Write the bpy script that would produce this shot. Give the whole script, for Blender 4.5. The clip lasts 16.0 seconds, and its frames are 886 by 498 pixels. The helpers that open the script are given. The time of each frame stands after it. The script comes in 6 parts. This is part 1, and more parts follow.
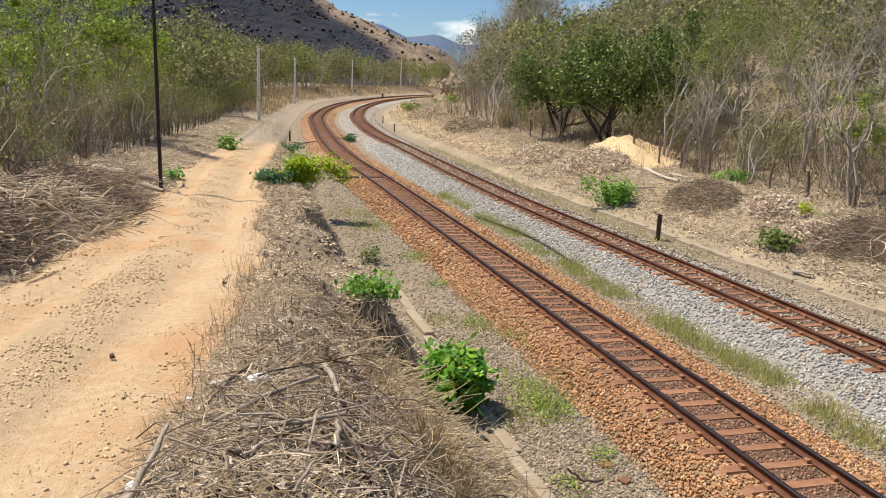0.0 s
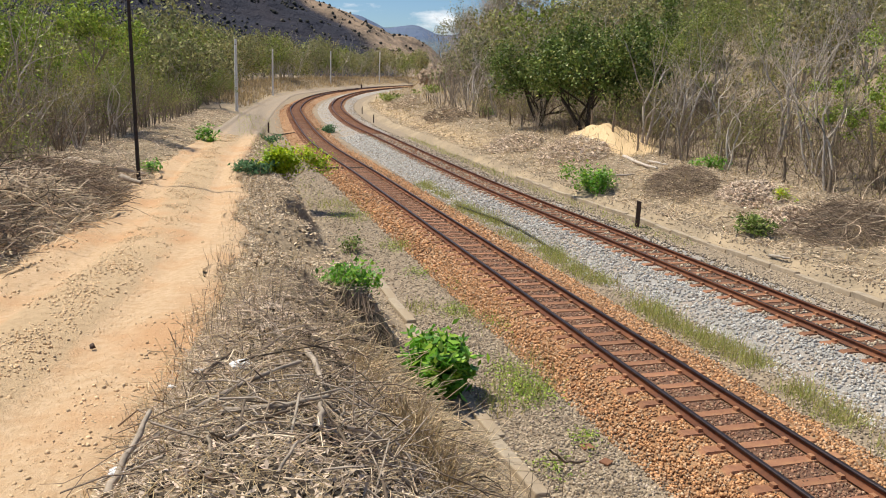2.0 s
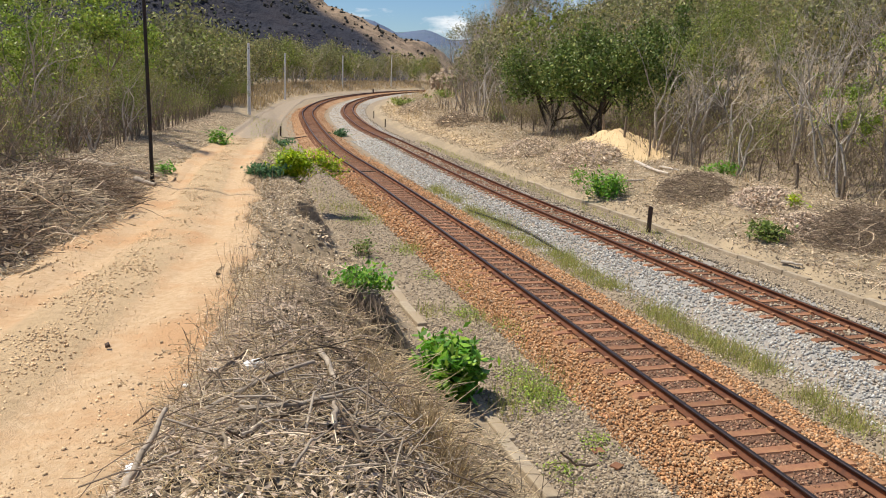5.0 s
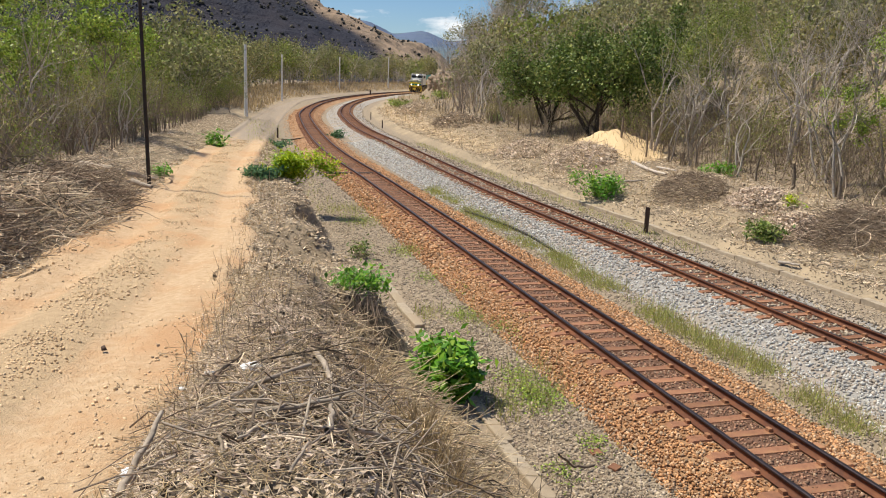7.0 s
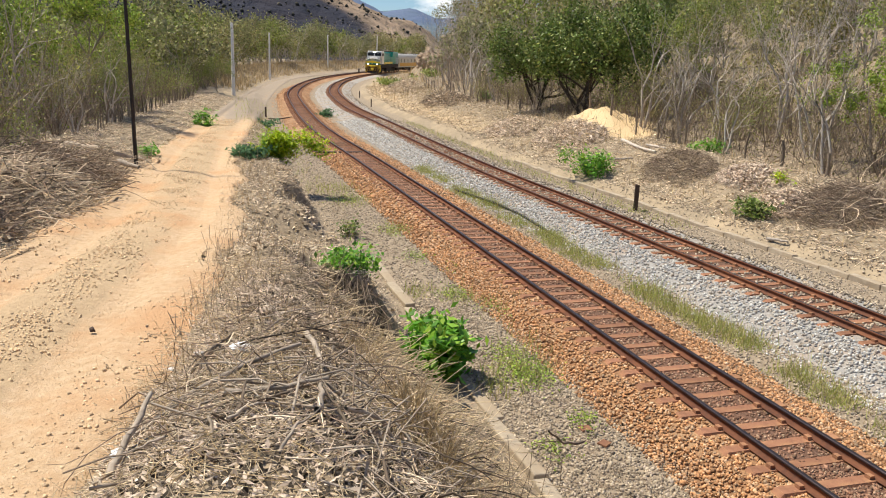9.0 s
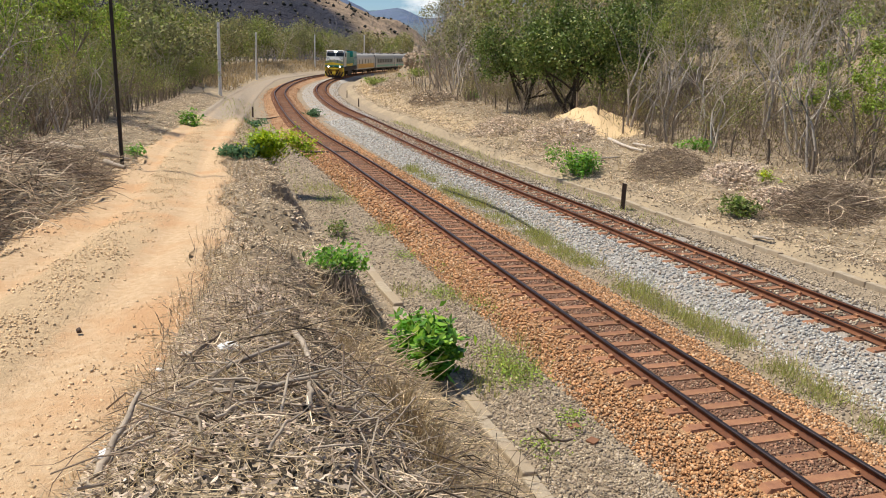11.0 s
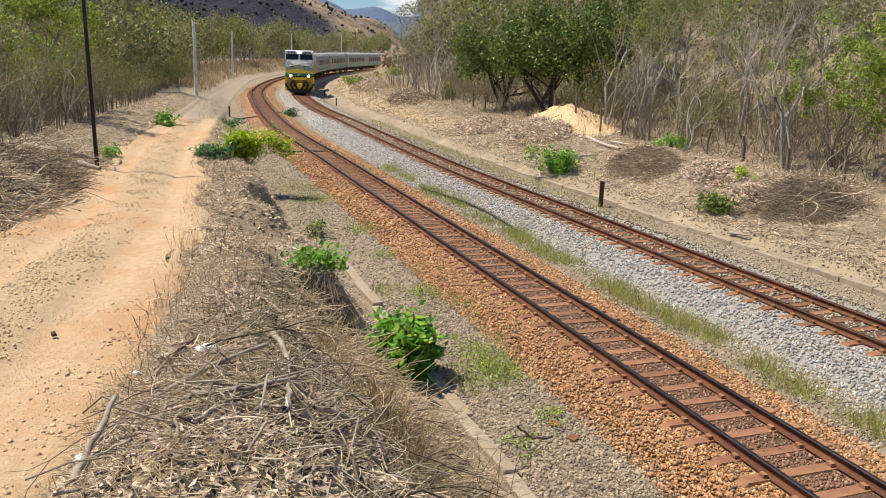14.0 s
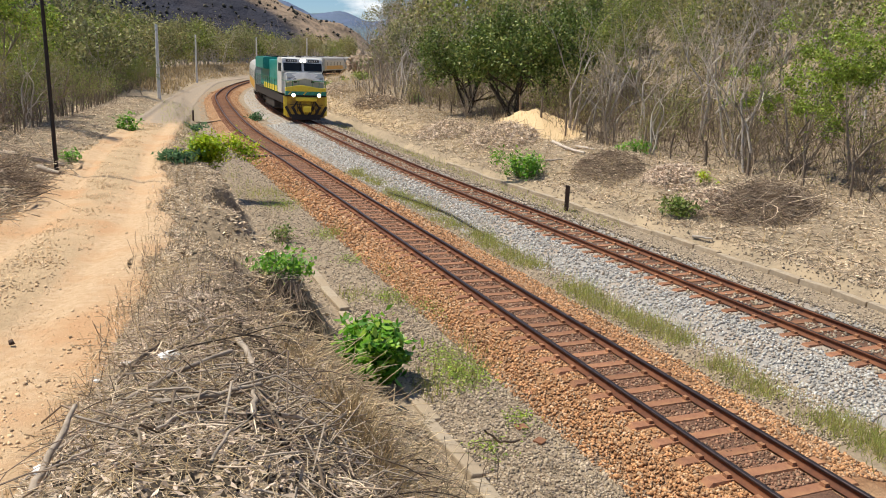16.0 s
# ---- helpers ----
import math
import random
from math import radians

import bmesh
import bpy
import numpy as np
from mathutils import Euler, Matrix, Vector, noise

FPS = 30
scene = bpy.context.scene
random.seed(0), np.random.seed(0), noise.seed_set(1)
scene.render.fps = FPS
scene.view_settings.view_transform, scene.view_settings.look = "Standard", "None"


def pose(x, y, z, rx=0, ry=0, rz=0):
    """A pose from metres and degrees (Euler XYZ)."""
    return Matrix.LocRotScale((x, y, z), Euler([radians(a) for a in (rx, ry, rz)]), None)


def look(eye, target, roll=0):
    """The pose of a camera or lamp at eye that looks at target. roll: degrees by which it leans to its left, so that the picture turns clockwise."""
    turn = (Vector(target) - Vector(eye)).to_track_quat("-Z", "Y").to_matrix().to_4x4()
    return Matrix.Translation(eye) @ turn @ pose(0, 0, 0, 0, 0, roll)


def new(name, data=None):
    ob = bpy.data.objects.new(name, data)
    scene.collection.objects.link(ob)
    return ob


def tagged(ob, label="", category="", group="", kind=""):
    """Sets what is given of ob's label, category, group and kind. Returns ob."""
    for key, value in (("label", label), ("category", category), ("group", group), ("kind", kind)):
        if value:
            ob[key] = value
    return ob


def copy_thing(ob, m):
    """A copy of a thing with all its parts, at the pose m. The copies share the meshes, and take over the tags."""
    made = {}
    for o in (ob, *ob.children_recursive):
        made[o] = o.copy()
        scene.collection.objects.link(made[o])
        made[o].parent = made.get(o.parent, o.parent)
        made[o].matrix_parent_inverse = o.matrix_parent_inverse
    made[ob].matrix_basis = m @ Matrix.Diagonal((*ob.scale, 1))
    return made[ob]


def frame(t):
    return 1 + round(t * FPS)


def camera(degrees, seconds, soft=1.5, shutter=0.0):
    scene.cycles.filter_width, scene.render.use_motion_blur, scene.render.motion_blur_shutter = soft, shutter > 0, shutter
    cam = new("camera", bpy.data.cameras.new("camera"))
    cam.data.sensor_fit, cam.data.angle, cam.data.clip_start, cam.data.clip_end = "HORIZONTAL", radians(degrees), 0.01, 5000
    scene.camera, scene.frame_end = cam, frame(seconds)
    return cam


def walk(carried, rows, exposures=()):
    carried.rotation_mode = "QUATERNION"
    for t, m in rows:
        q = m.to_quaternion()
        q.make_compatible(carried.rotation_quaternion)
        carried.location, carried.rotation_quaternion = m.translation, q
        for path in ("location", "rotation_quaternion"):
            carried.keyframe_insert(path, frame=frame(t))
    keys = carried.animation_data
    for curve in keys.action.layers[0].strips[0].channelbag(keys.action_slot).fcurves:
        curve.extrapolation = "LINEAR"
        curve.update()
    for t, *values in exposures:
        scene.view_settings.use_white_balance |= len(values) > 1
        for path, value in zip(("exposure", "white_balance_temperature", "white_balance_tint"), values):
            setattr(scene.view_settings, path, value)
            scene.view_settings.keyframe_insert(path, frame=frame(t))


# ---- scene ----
cam = camera(58.0, 16.0, soft=1.0)
PATH = [
    (0, (-0.01, 0.003, 5.01), (0.011, 1.958, 4.587), 2.7),
    (0.5, (-0.012, 0.014, 4.994), (0.015, 1.966, 4.559), 2.6),
    (1, (-0.006, 0.009, 4.986), (0.031, 1.959, 4.546), 2.5),
    (1.5, (-0.003, -0.017, 4.963), (0.055, 1.932, 4.519), 2.3),
    (2, (-0.003, -0.042, 4.954), (0.066, 1.907, 4.511), 2.3),
    (2.5, (-0.01, -0.063, 4.951), (0.056, 1.887, 4.511), 2.4),
    (3, (-0.022, -0.081, 4.944), (0.024, 1.87, 4.508), 2.5),
    (3.5, (-0.029, -0.092, 4.94), (0.013, 1.859, 4.504), 2.6),
    (4, (-0.034, -0.092, 4.939), (0.007, 1.86, 4.503), 2.6),
    (6.5, (-0.023, -0.092, 4.936), (0.025, 1.861, 4.508), 2.4),
    (7, (-0.023, -0.076, 4.943), (0.026, 1.877, 4.513), 2.4),
    (7.5, (-0.015, -0.062, 4.938), (0.033, 1.89, 4.503), 2.3),
    (8, (-0.016, -0.05, 4.934), (0.042, 1.893, 4.464), 2.3),
    (8.5, (-0.008, -0.046, 4.934), (0.059, 1.894, 4.452), 2.3),
    (9, (-0.012, -0.056, 4.934), (0.063, 1.884, 4.454), 2.2),
    (11.5, (-0.01, -0.075, 4.928), (0.099, 1.863, 4.448), 2.1),
    (12, (-0.004, -0.072, 4.932), (0.11, 1.865, 4.448), 2.0),
    (12.5, (-0.002, -0.066, 4.932), (0.124, 1.87, 4.447), 1.9),
    (13, (-0.002, -0.071, 4.932), (0.135, 1.865, 4.45), 1.9),
    (13.5, (-0.002, -0.071, 4.927), (0.145, 1.865, 4.447), 1.9),
    (14, (-0.005, -0.067, 4.93), (0.151, 1.868, 4.449), 2.0),
    (14.5, (-0.001, -0.065, 4.927), (0.17, 1.87, 4.449), 2.0),
    (15, (-0.001, -0.067, 4.929), (0.191, 1.867, 4.454), 2.0),
    (15.5, (0.0, -0.064, 4.925), (0.222, 1.868, 4.455), 2.2),
    (16, (0.001, -0.059, 4.926), (0.239, 1.871, 4.459), 2.3),
]
walk(cam, [(t, look(eye, target, roll)) for t, eye, target, roll in PATH],
     exposures=[(0.0, 0.27), (0.5, 0.37), (1.0, 0.33), (1.5, 0.27), (3.0, 0.21), (7.5, 0.21), (8.0, 0.30), (9.0, 0.37), (9.5, 0.34), (11.5, 0.22), (16.0, 0.25)])

# ---- light: high clear sun from the road side, blue sky with small clouds ----
SUN_DIR = Vector((-0.44, 0.20, 0.87)).normalized()
SUN_ELEV = math.asin(SUN_DIR.z)
SUN_AZ = math.atan2(SUN_DIR.x, SUN_DIR.y)


def make_world():
    w = bpy.data.worlds.new("sky")
    scene.world = w
    w.use_nodes = True
    nt = w.node_tree
    nt.nodes.clear()
    out = nt.nodes.new("ShaderNodeOutputWorld")
    bg = nt.nodes.new("ShaderNodeBackground")
    sky = nt.nodes.new("ShaderNodeTexSky")
    sky.sky_type, sky.sun_disc = "NISHITA", False
    sky.sun_elevation, sky.sun_rotation = SUN_ELEV, SUN_AZ
    sky.air_density, sky.dust_density, sky.ozone_density = 1.0, 0.0, 5.0
    co = nt.nodes.new("ShaderNodeTexCoord")
    mp = nt.nodes.new("ShaderNodeMapping")
    mp.inputs["Scale"].default_value = (3.0, 3.0, 9.0)
    n = nt.nodes.new("ShaderNodeTexNoise")
    n.inputs["Scale"].default_value, n.inputs["Detail"].default_value = 2.2, 7.0
    n.inputs["Roughness"].default_value = 0.55
    ramp = nt.nodes.new("ShaderNodeValToRGB")
    ramp.color_ramp.elements[0].position, ramp.color_ramp.elements[1].position = 0.56, 0.66
    mix = nt.nodes.new("ShaderNodeMixRGB")
    mix.inputs[2].default_value = (13.5, 13.8, 14.1, 1)
    nt.links.new(co.outputs["Generated"], mp.inputs["Vector"])
    nt.links.new(mp.outputs["Vector"], n.inputs["Vector"])
    nt.links.new(n.outputs["Fac"], ramp.inputs["Fac"])
    nt.links.new(ramp.outputs["Color"], mix.inputs[0])
    clear = nt.nodes.new("ShaderNodeMixRGB")
    clear.blend_type = "MULTIPLY"
    clear.inputs[0].default_value, clear.inputs[2].default_value = 1.0, (0.92, 1.08, 1.30, 1)
    nt.links.new(sky.outputs["Color"], clear.inputs[1])
    nt.links.new(clear.outputs["Color"], mix.inputs[1])
    nt.links.new(mix.outputs["Color"], bg.inputs["Color"])
    bg.inputs["Strength"].default_value = 0.064
    nt.links.new(bg.outputs["Background"], out.inputs["Surface"])


make_world()
sun = new("sun", bpy.data.lights.new("sun", "SUN"))
sun.data.energy, sun.data.angle, sun.data.color = 5.0, radians(0.53), (1.0, 0.91, 0.74)
sun.rotation_euler = (-SUN_DIR).to_track_quat("-Z", "Y").to_euler()
scene.view_settings.exposure = 0.0


# ---- materials ----
def _mixrgb(nt, kind, fac, a, b):
    m = nt.nodes.new("ShaderNodeMixRGB")
    m.blend_type = kind
    for i, v in ((0, fac), (1, a), (2, b)):
        if hasattr(v, "default_value"):
            nt.links.new(v, m.inputs[i])
        elif i == 0:
            m.inputs[0].default_value = v
        else:
            m.inputs[i].default_value = (*v, 1)
    return m.outputs[0]


def _noise(nt, co, scale, detail=6.0, rough=0.6):
    n = nt.nodes.new("ShaderNodeTexNoise")
    n.inputs["Scale"].default_value, n.inputs["Detail"].default_value = scale, detail
    n.inputs["Roughness"].default_value = rough
    nt.links.new(co, n.inputs["Vector"])
    return n.outputs["Fac"]


def _ramp(nt, fac, lo, hi):
    r = nt.nodes.new("ShaderNodeMapRange")
    r.inputs["From Min"].default_value, r.inputs["From Max"].default_value = lo, hi
    nt.links.new(fac, r.inputs["Value"])
    return r.outputs["Result"]


def mat(name, c1, c2, c3=None, scale=6.0, scale3=0.7, rough=0.9, metal=0.0, bump=0.3, bscale=30.0,
        vary=0.0, by="island", leaf=0.0, masks=(), coat=0.0, bdist=0.02, spec=0.3, tint=None):
    """Two colours mixed by fine noise, a third by coarse noise, random value by piece, and masks:
    (attribute, colour, colour) laid over where the mesh's attribute says so."""
    m = bpy.data.materials.new(name)
    m.use_nodes = True
    nt = m.node_tree
    bs = nt.nodes["Principled BSDF"]
    co = nt.nodes.new("ShaderNodeTexCoord").outputs["Object"]
    fine = _ramp(nt, _noise(nt, co, scale), 0.32, 0.68)
    col = _mixrgb(nt, "MIX", fine, c1, c2)
    coarse = None
    if c3:
        coarse = _ramp(nt, _noise(nt, co, scale3, 4.0), 0.45, 0.65)
        col = _mixrgb(nt, "MIX", coarse, col, c3)
    for attr, ca, cb in masks:
        at = nt.nodes.new("ShaderNodeAttribute")
        at.attribute_name = attr
        edge = nt.nodes.new("ShaderNodeMath")
        edge.operation = "MULTIPLY_ADD"
        nt.links.new(_noise(nt, co, 2.2, 6.0), edge.inputs[0])
        edge.inputs[1].default_value = 0.9
        nt.links.new(at.outputs["Fac"], edge.inputs[2])
        fac = _ramp(nt, edge.outputs[0], 0.72, 1.12)
        col = _mixrgb(nt, "MIX", fac, col, _mixrgb(nt, "MIX", fine, ca, cb))
    if vary:
        if by == "island":
            rnd = nt.nodes.new("ShaderNodeNewGeometry").outputs["Random Per Island"]
        else:
            rnd = nt.nodes.new("ShaderNodeObjectInfo").outputs["Random"]
        if tint:
            col = _mixrgb(nt, "MIX", _ramp(nt, rnd, 0.55, 1.0), col, tint)
        hsv = nt.nodes.new("ShaderNodeHueSaturation")
        v = nt.nodes.new("ShaderNodeMapRange")
        v.inputs["To Min"].default_value, v.inputs["To Max"].default_value = 1 - vary, 1 + vary
        wn = nt.nodes.new("ShaderNodeTexWhiteNoise")
        wn.noise_dimensions = "1D"
        nt.links.new(rnd, wn.inputs["W"])
        nt.links.new(wn.outputs["Value"], v.inputs["Value"])
        nt.links.new(v.outputs["Result"], hsv.inputs["Value"])
        nt.links.new(col, hsv.inputs["Color"])
        col = hsv.outputs["Color"]
    nt.links.new(col, bs.inputs["Base Color"])
    bs.inputs["Roughness"].default_value, bs.inputs["Metallic"].default_value = rough, metal
    bs.inputs["Specular IOR Level"].default_value = spec
    bs.inputs["Coat Weight"].default_value = coat
    if bump:
        b = nt.nodes.new("ShaderNodeBump")
        b.inputs["Strength"].default_value, b.inputs["Distance"].default_value = bump, bdist
        nt.links.new(_noise(nt, co, bscale, 5.0, 0.65), b.inputs["Height"])
        nt.links.new(b.outputs["Normal"], bs.inputs["Normal"])
    if leaf:
        tr = nt.nodes.new("ShaderNodeBsdfTranslucent")
        nt.links.new(col, tr.inputs["Color"])
        mx = nt.nodes.new("ShaderNodeMixShader")
        mx.inputs[0].default_value = leaf
        nt.links.new(bs.outputs[0], mx.inputs[1])
        nt.links.new(tr.outputs[0], mx.inputs[2])
        nt.links.new(mx.outputs[0], nt.nodes["Material Output"].inputs["Surface"])
    return m


def glow(name, colour, power):
    m = bpy.data.materials.new(name)
    m.use_nodes = True
    bs = m.node_tree.nodes["Principled BSDF"]
    bs.inputs["Base Color"].default_value = (*colour, 1)
    bs.inputs["Emission Color"].default_value = (*colour, 1)
    bs.inputs["Emission Strength"].default_value = power
    return m


# litter mask: dead leaves, darkened further to paint shaded gaps under the sticks
M_GROUND = mat("dry_ground", (0.36, 0.29, 0.20), (0.24, 0.19, 0.13), (0.42, 0.33, 0.22), scale=9, scale3=0.5, bump=0.6, bscale=14,
               masks=(("sand", (0.60, 0.43, 0.24), (0.68, 0.52, 0.32)), ("grit", (0.22, 0.175, 0.125), (0.36, 0.29, 0.21)),
                      ("litter", (0.095, 0.075, 0.052), (0.40, 0.315, 0.22))))
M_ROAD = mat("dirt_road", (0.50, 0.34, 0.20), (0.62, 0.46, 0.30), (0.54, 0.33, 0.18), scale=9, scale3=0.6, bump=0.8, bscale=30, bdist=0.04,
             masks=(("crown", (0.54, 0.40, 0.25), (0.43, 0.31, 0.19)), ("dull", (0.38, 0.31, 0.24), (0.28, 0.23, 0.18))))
M_BROWN = mat("brown_ballast_bed", (0.40, 0.22, 0.11), (0.24, 0.13, 0.07), (0.44, 0.28, 0.16), scale=16, bump=0.9, bscale=24, bdist=0.05)
M_GREY = mat("grey_ballast_bed", (0.42, 0.41, 0.39), (0.30, 0.28, 0.26), (0.42, 0.34, 0.27), scale=16, bump=0.9, bscale=24, bdist=0.05)
M_STONE_BROWN = mat("brown_stone", (0.52, 0.29, 0.145), (0.39, 0.205, 0.10), scale=12, bump=0.3, vary=0.5, tint=(0.50, 0.36, 0.24))
M_STONE_DARK = mat("oil_dark_stone", (0.33, 0.18, 0.115), (0.22, 0.125, 0.085), scale=12, bump=0.3, vary=0.5, tint=(0.36, 0.26, 0.18))
M_BED_DARK = mat("oil_dark_bed", (0.22, 0.12, 0.08), (0.14, 0.08, 0.055), scale=16, bump=0.9, bscale=24, bdist=0.05)
M_STONE_GREY = mat("grey_stone", (0.50, 0.50, 0.49), (0.38, 0.37, 0.35), scale=12, bump=0.3, vary=0.4, tint=(0.36, 0.30, 0.24))
M_STONE_TAN = mat("tan_stone", (0.43, 0.36, 0.27), (0.33, 0.27, 0.20), scale=12, bump=0.3, vary=0.5, tint=(0.34, 0.28, 0.23))
M_STONE_ROAD = mat("road_stone", (0.70, 0.53, 0.34), (0.58, 0.42, 0.26), scale=12, bump=0.3, vary=0.3)
M_RUST = mat("rusty_rail", (0.17, 0.065, 0.035), (0.10, 0.045, 0.03), (0.22, 0.09, 0.045), scale=14, scale3=1.5, rough=0.75, metal=0.15, bump=0.2, bscale=60, bdist=0.004)
M_RAILTOP = mat("worn_rail_top", (0.055, 0.045, 0.05), (0.09, 0.07, 0.07), scale=10, rough=0.38, metal=0.75, bump=0.05)
M_SLEEPER = mat("rusty_steel_sleeper", (0.30, 0.145, 0.085), (0.21, 0.10, 0.06), (0.36, 0.19, 0.10), scale=9, scale3=2, rough=0.85, bump=0.25, vary=0.2, by="object")
M_CONCRETE_DULL = mat("soiled_concrete", (0.44, 0.37, 0.28), (0.30, 0.25, 0.19), (0.35, 0.28, 0.20), scale=7, bump=0.5)
M_POLE = mat("pale_concrete_pole", (0.84, 0.83, 0.80), (0.72, 0.71, 0.68), scale=5, bump=0.1)
M_POLE_DARK = mat("dark_creosoted_pole", (0.045, 0.033, 0.028), (0.025, 0.02, 0.018), scale=8, bump=0.2, rough=0.7)
M_POST = mat("dark_brown_steel_post", (0.09, 0.055, 0.04), (0.06, 0.04, 0.03), scale=9, bump=0.2, rough=0.7)
M_BARK = mat("grey_brown_bark", (0.36, 0.30, 0.24), (0.22, 0.18, 0.14), scale=14, bump=0.5, vary=0.2, by="object")
M_BARK_PALE = mat("pale_grey_bark", (0.56, 0.50, 0.44), (0.38, 0.33, 0.28), scale=10, bump=0.4, vary=0.25, by="object")
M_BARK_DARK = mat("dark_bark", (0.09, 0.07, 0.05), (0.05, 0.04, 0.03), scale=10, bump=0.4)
M_LEAF = mat("olive_leaf", (0.25, 0.30, 0.065), (0.16, 0.21, 0.045), scale=1.2, vary=0.55, leaf=0.28, bump=0, tint=(0.36, 0.36, 0.11), rough=0.6)
M_LEAF_GREEN = mat("bright_tree_leaf", (0.29, 0.40, 0.06), (0.19, 0.29, 0.04), scale=1.2, vary=0.55, leaf=0.28, bump=0, tint=(0.42, 0.45, 0.10), rough=0.5)
M_LEAF_DARK = mat("dark_green_leaf", (0.15, 0.22, 0.045), (0.09, 0.14, 0.03), scale=1.2, vary=0.6, leaf=0.2, bump=0, tint=(0.30, 0.31, 0.09), rough=0.5)
M_LEAF_DRY = mat("dry_yellow_leaf", (0.35, 0.32, 0.12), (0.28, 0.23, 0.11), scale=1.2, vary=0.5, leaf=0.25, bump=0, tint=(0.27, 0.30, 0.10))
M_LEAF_HAZE = mat("pale_dry_foliage", (0.34, 0.325, 0.16), (0.24, 0.23, 0.12), scale=1.0, vary=0.5, leaf=0.25, bump=0, tint=(0.22, 0.27, 0.09))
M_LEAF_LUSH = mat("fresh_green_leaf", (0.15, 0.36, 0.035), (0.09, 0.26, 0.02), scale=6, vary=0.4, leaf=0.35, bump=0, tint=(0.36, 0.52, 0.06), rough=0.4, spec=0.5)
M_LEAF_LIME = mat("lime_leaf", (0.40, 0.52, 0.02), (0.20, 0.38, 0.02), scale=1.5, vary=0.35, leaf=0.35, bump=0, tint=(0.66, 0.66, 0.04), rough=0.45)
M_LEAF_BLUE = mat("blue_green_leaf", (0.11, 0.21, 0.10), (0.08, 0.16, 0.07), scale=6, vary=0.3, leaf=0.3, bump=0)
M_TWIG = mat("grey_dry_twig", (0.62, 0.51, 0.39), (0.38, 0.305, 0.225), scale=20, bump=0.2, vary=0.65, tint=(0.74, 0.62, 0.46))
M_TWIG_DARK = mat("dark_dry_twig", (0.26, 0.195, 0.145), (0.15, 0.115, 0.085), scale=20, bump=0.2, vary=0.55, tint=(0.40, 0.31, 0.23))
M_STRAW = mat("dry_straw", (0.58, 0.45, 0.26), (0.42, 0.31, 0.17), scale=10, bump=0, vary=0.35, leaf=0.2)
M_STRAW_PALE = mat("bleached_straw", (0.74, 0.62, 0.44), (0.54, 0.42, 0.27), scale=10, bump=0, vary=0.5, leaf=0.15, tint=(0.58, 0.46, 0.31))
M_LITTER = mat("dead_leaf", (0.50, 0.39, 0.27), (0.36, 0.27, 0.18), scale=10, bump=0, vary=0.55, leaf=0.1, tint=(0.72, 0.62, 0.48))
M_LITTER_PALE = mat("pale_dead_leaf", (0.70, 0.58, 0.47), (0.52, 0.41, 0.32), scale=10, bump=0, vary=0.45, leaf=0.1)
M_GRASS = mat("dry_green_grass", (0.31, 0.38, 0.09), (0.45, 0.44, 0.15), scale=3, vary=0.35, leaf=0.35, bump=0, tint=(0.46, 0.37, 0.17))
M_LOG = mat("grey_weathered_wood", (0.46, 0.39, 0.32), (0.27, 0.225, 0.18), scale=12, bump=0.4, vary=0.2, by="object")
M_WOOD_POST = mat("fence_post_wood", (0.26, 0.21, 0.16), (0.16, 0.125, 0.09), scale=12, bump=0.4, vary=0.3, by="object")
M_PLASTIC = mat("white_plastic", (0.80, 0.80, 0.80), (0.66, 0.67, 0.68), scale=10, bump=0.4, rough=0.5)
M_BLACK = mat("black_rubber", (0.03, 0.03, 0.03), (0.05, 0.045, 0.04), scale=10, rough=0.6)
M_WIRE = mat("fence_wire", (0.16, 0.12, 0.10), (0.10, 0.08, 0.07), scale=10, rough=0.6, bump=0)
# dark bluish base holds the cloud shadow; bare mask is the sunlit ochre slope
M_HILL = mat("cloud_shaded_hill", (0.021, 0.024, 0.043), (0.007, 0.010, 0.023), (0.026, 0.022, 0.032), scale=0.06, scale3=0.012, bump=1.0, bscale=0.1, bdist=6.0,
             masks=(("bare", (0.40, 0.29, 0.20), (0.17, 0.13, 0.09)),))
M_HILL_SCRUB = mat("hill_scrub", (0.040, 0.042, 0.034), (0.026, 0.028, 0.026), scale=0.3, bump=0, vary=0.6, tint=(0.09, 0.08, 0.06))
# blue of the distance haze is put into the ridge's colour
M_FARHILL = mat("haze_blue_far_hill", (0.09, 0.15, 0.20), (0.14, 0.19, 0.22), (0.10, 0.14, 0.24), scale=0.01, scale3=0.002, bump=0.7, bscale=0.02, bdist=20)
M_ROCK = mat("pale_rock", (0.46, 0.36, 0.26), (0.28, 0.21, 0.15), (0.36, 0.26, 0.18), scale=1.2, scale3=0.3, bump=0.9, bscale=2.5, bdist=0.4)


# ---- geometry helpers ----
def part(name, me, material, parent=None, label="", smooth=False):
    """A mesh (a bmesh, or a Mesh) as one object under a thing or a part."""
    if isinstance(me, bmesh.types.BMesh):
        data = bpy.data.meshes.new(name)
        me.normal_update()
        me.to_mesh(data)
        me.free()
        me = data
    if not me.materials:
        me.materials.append(material)
    if smooth:
        me.polygons.foreach_set("use_smooth", [True] * len(me.polygons))
    ob = new(name, me)
    ob.parent = parent
    if label:
        tagged(ob, label=label)
    return ob


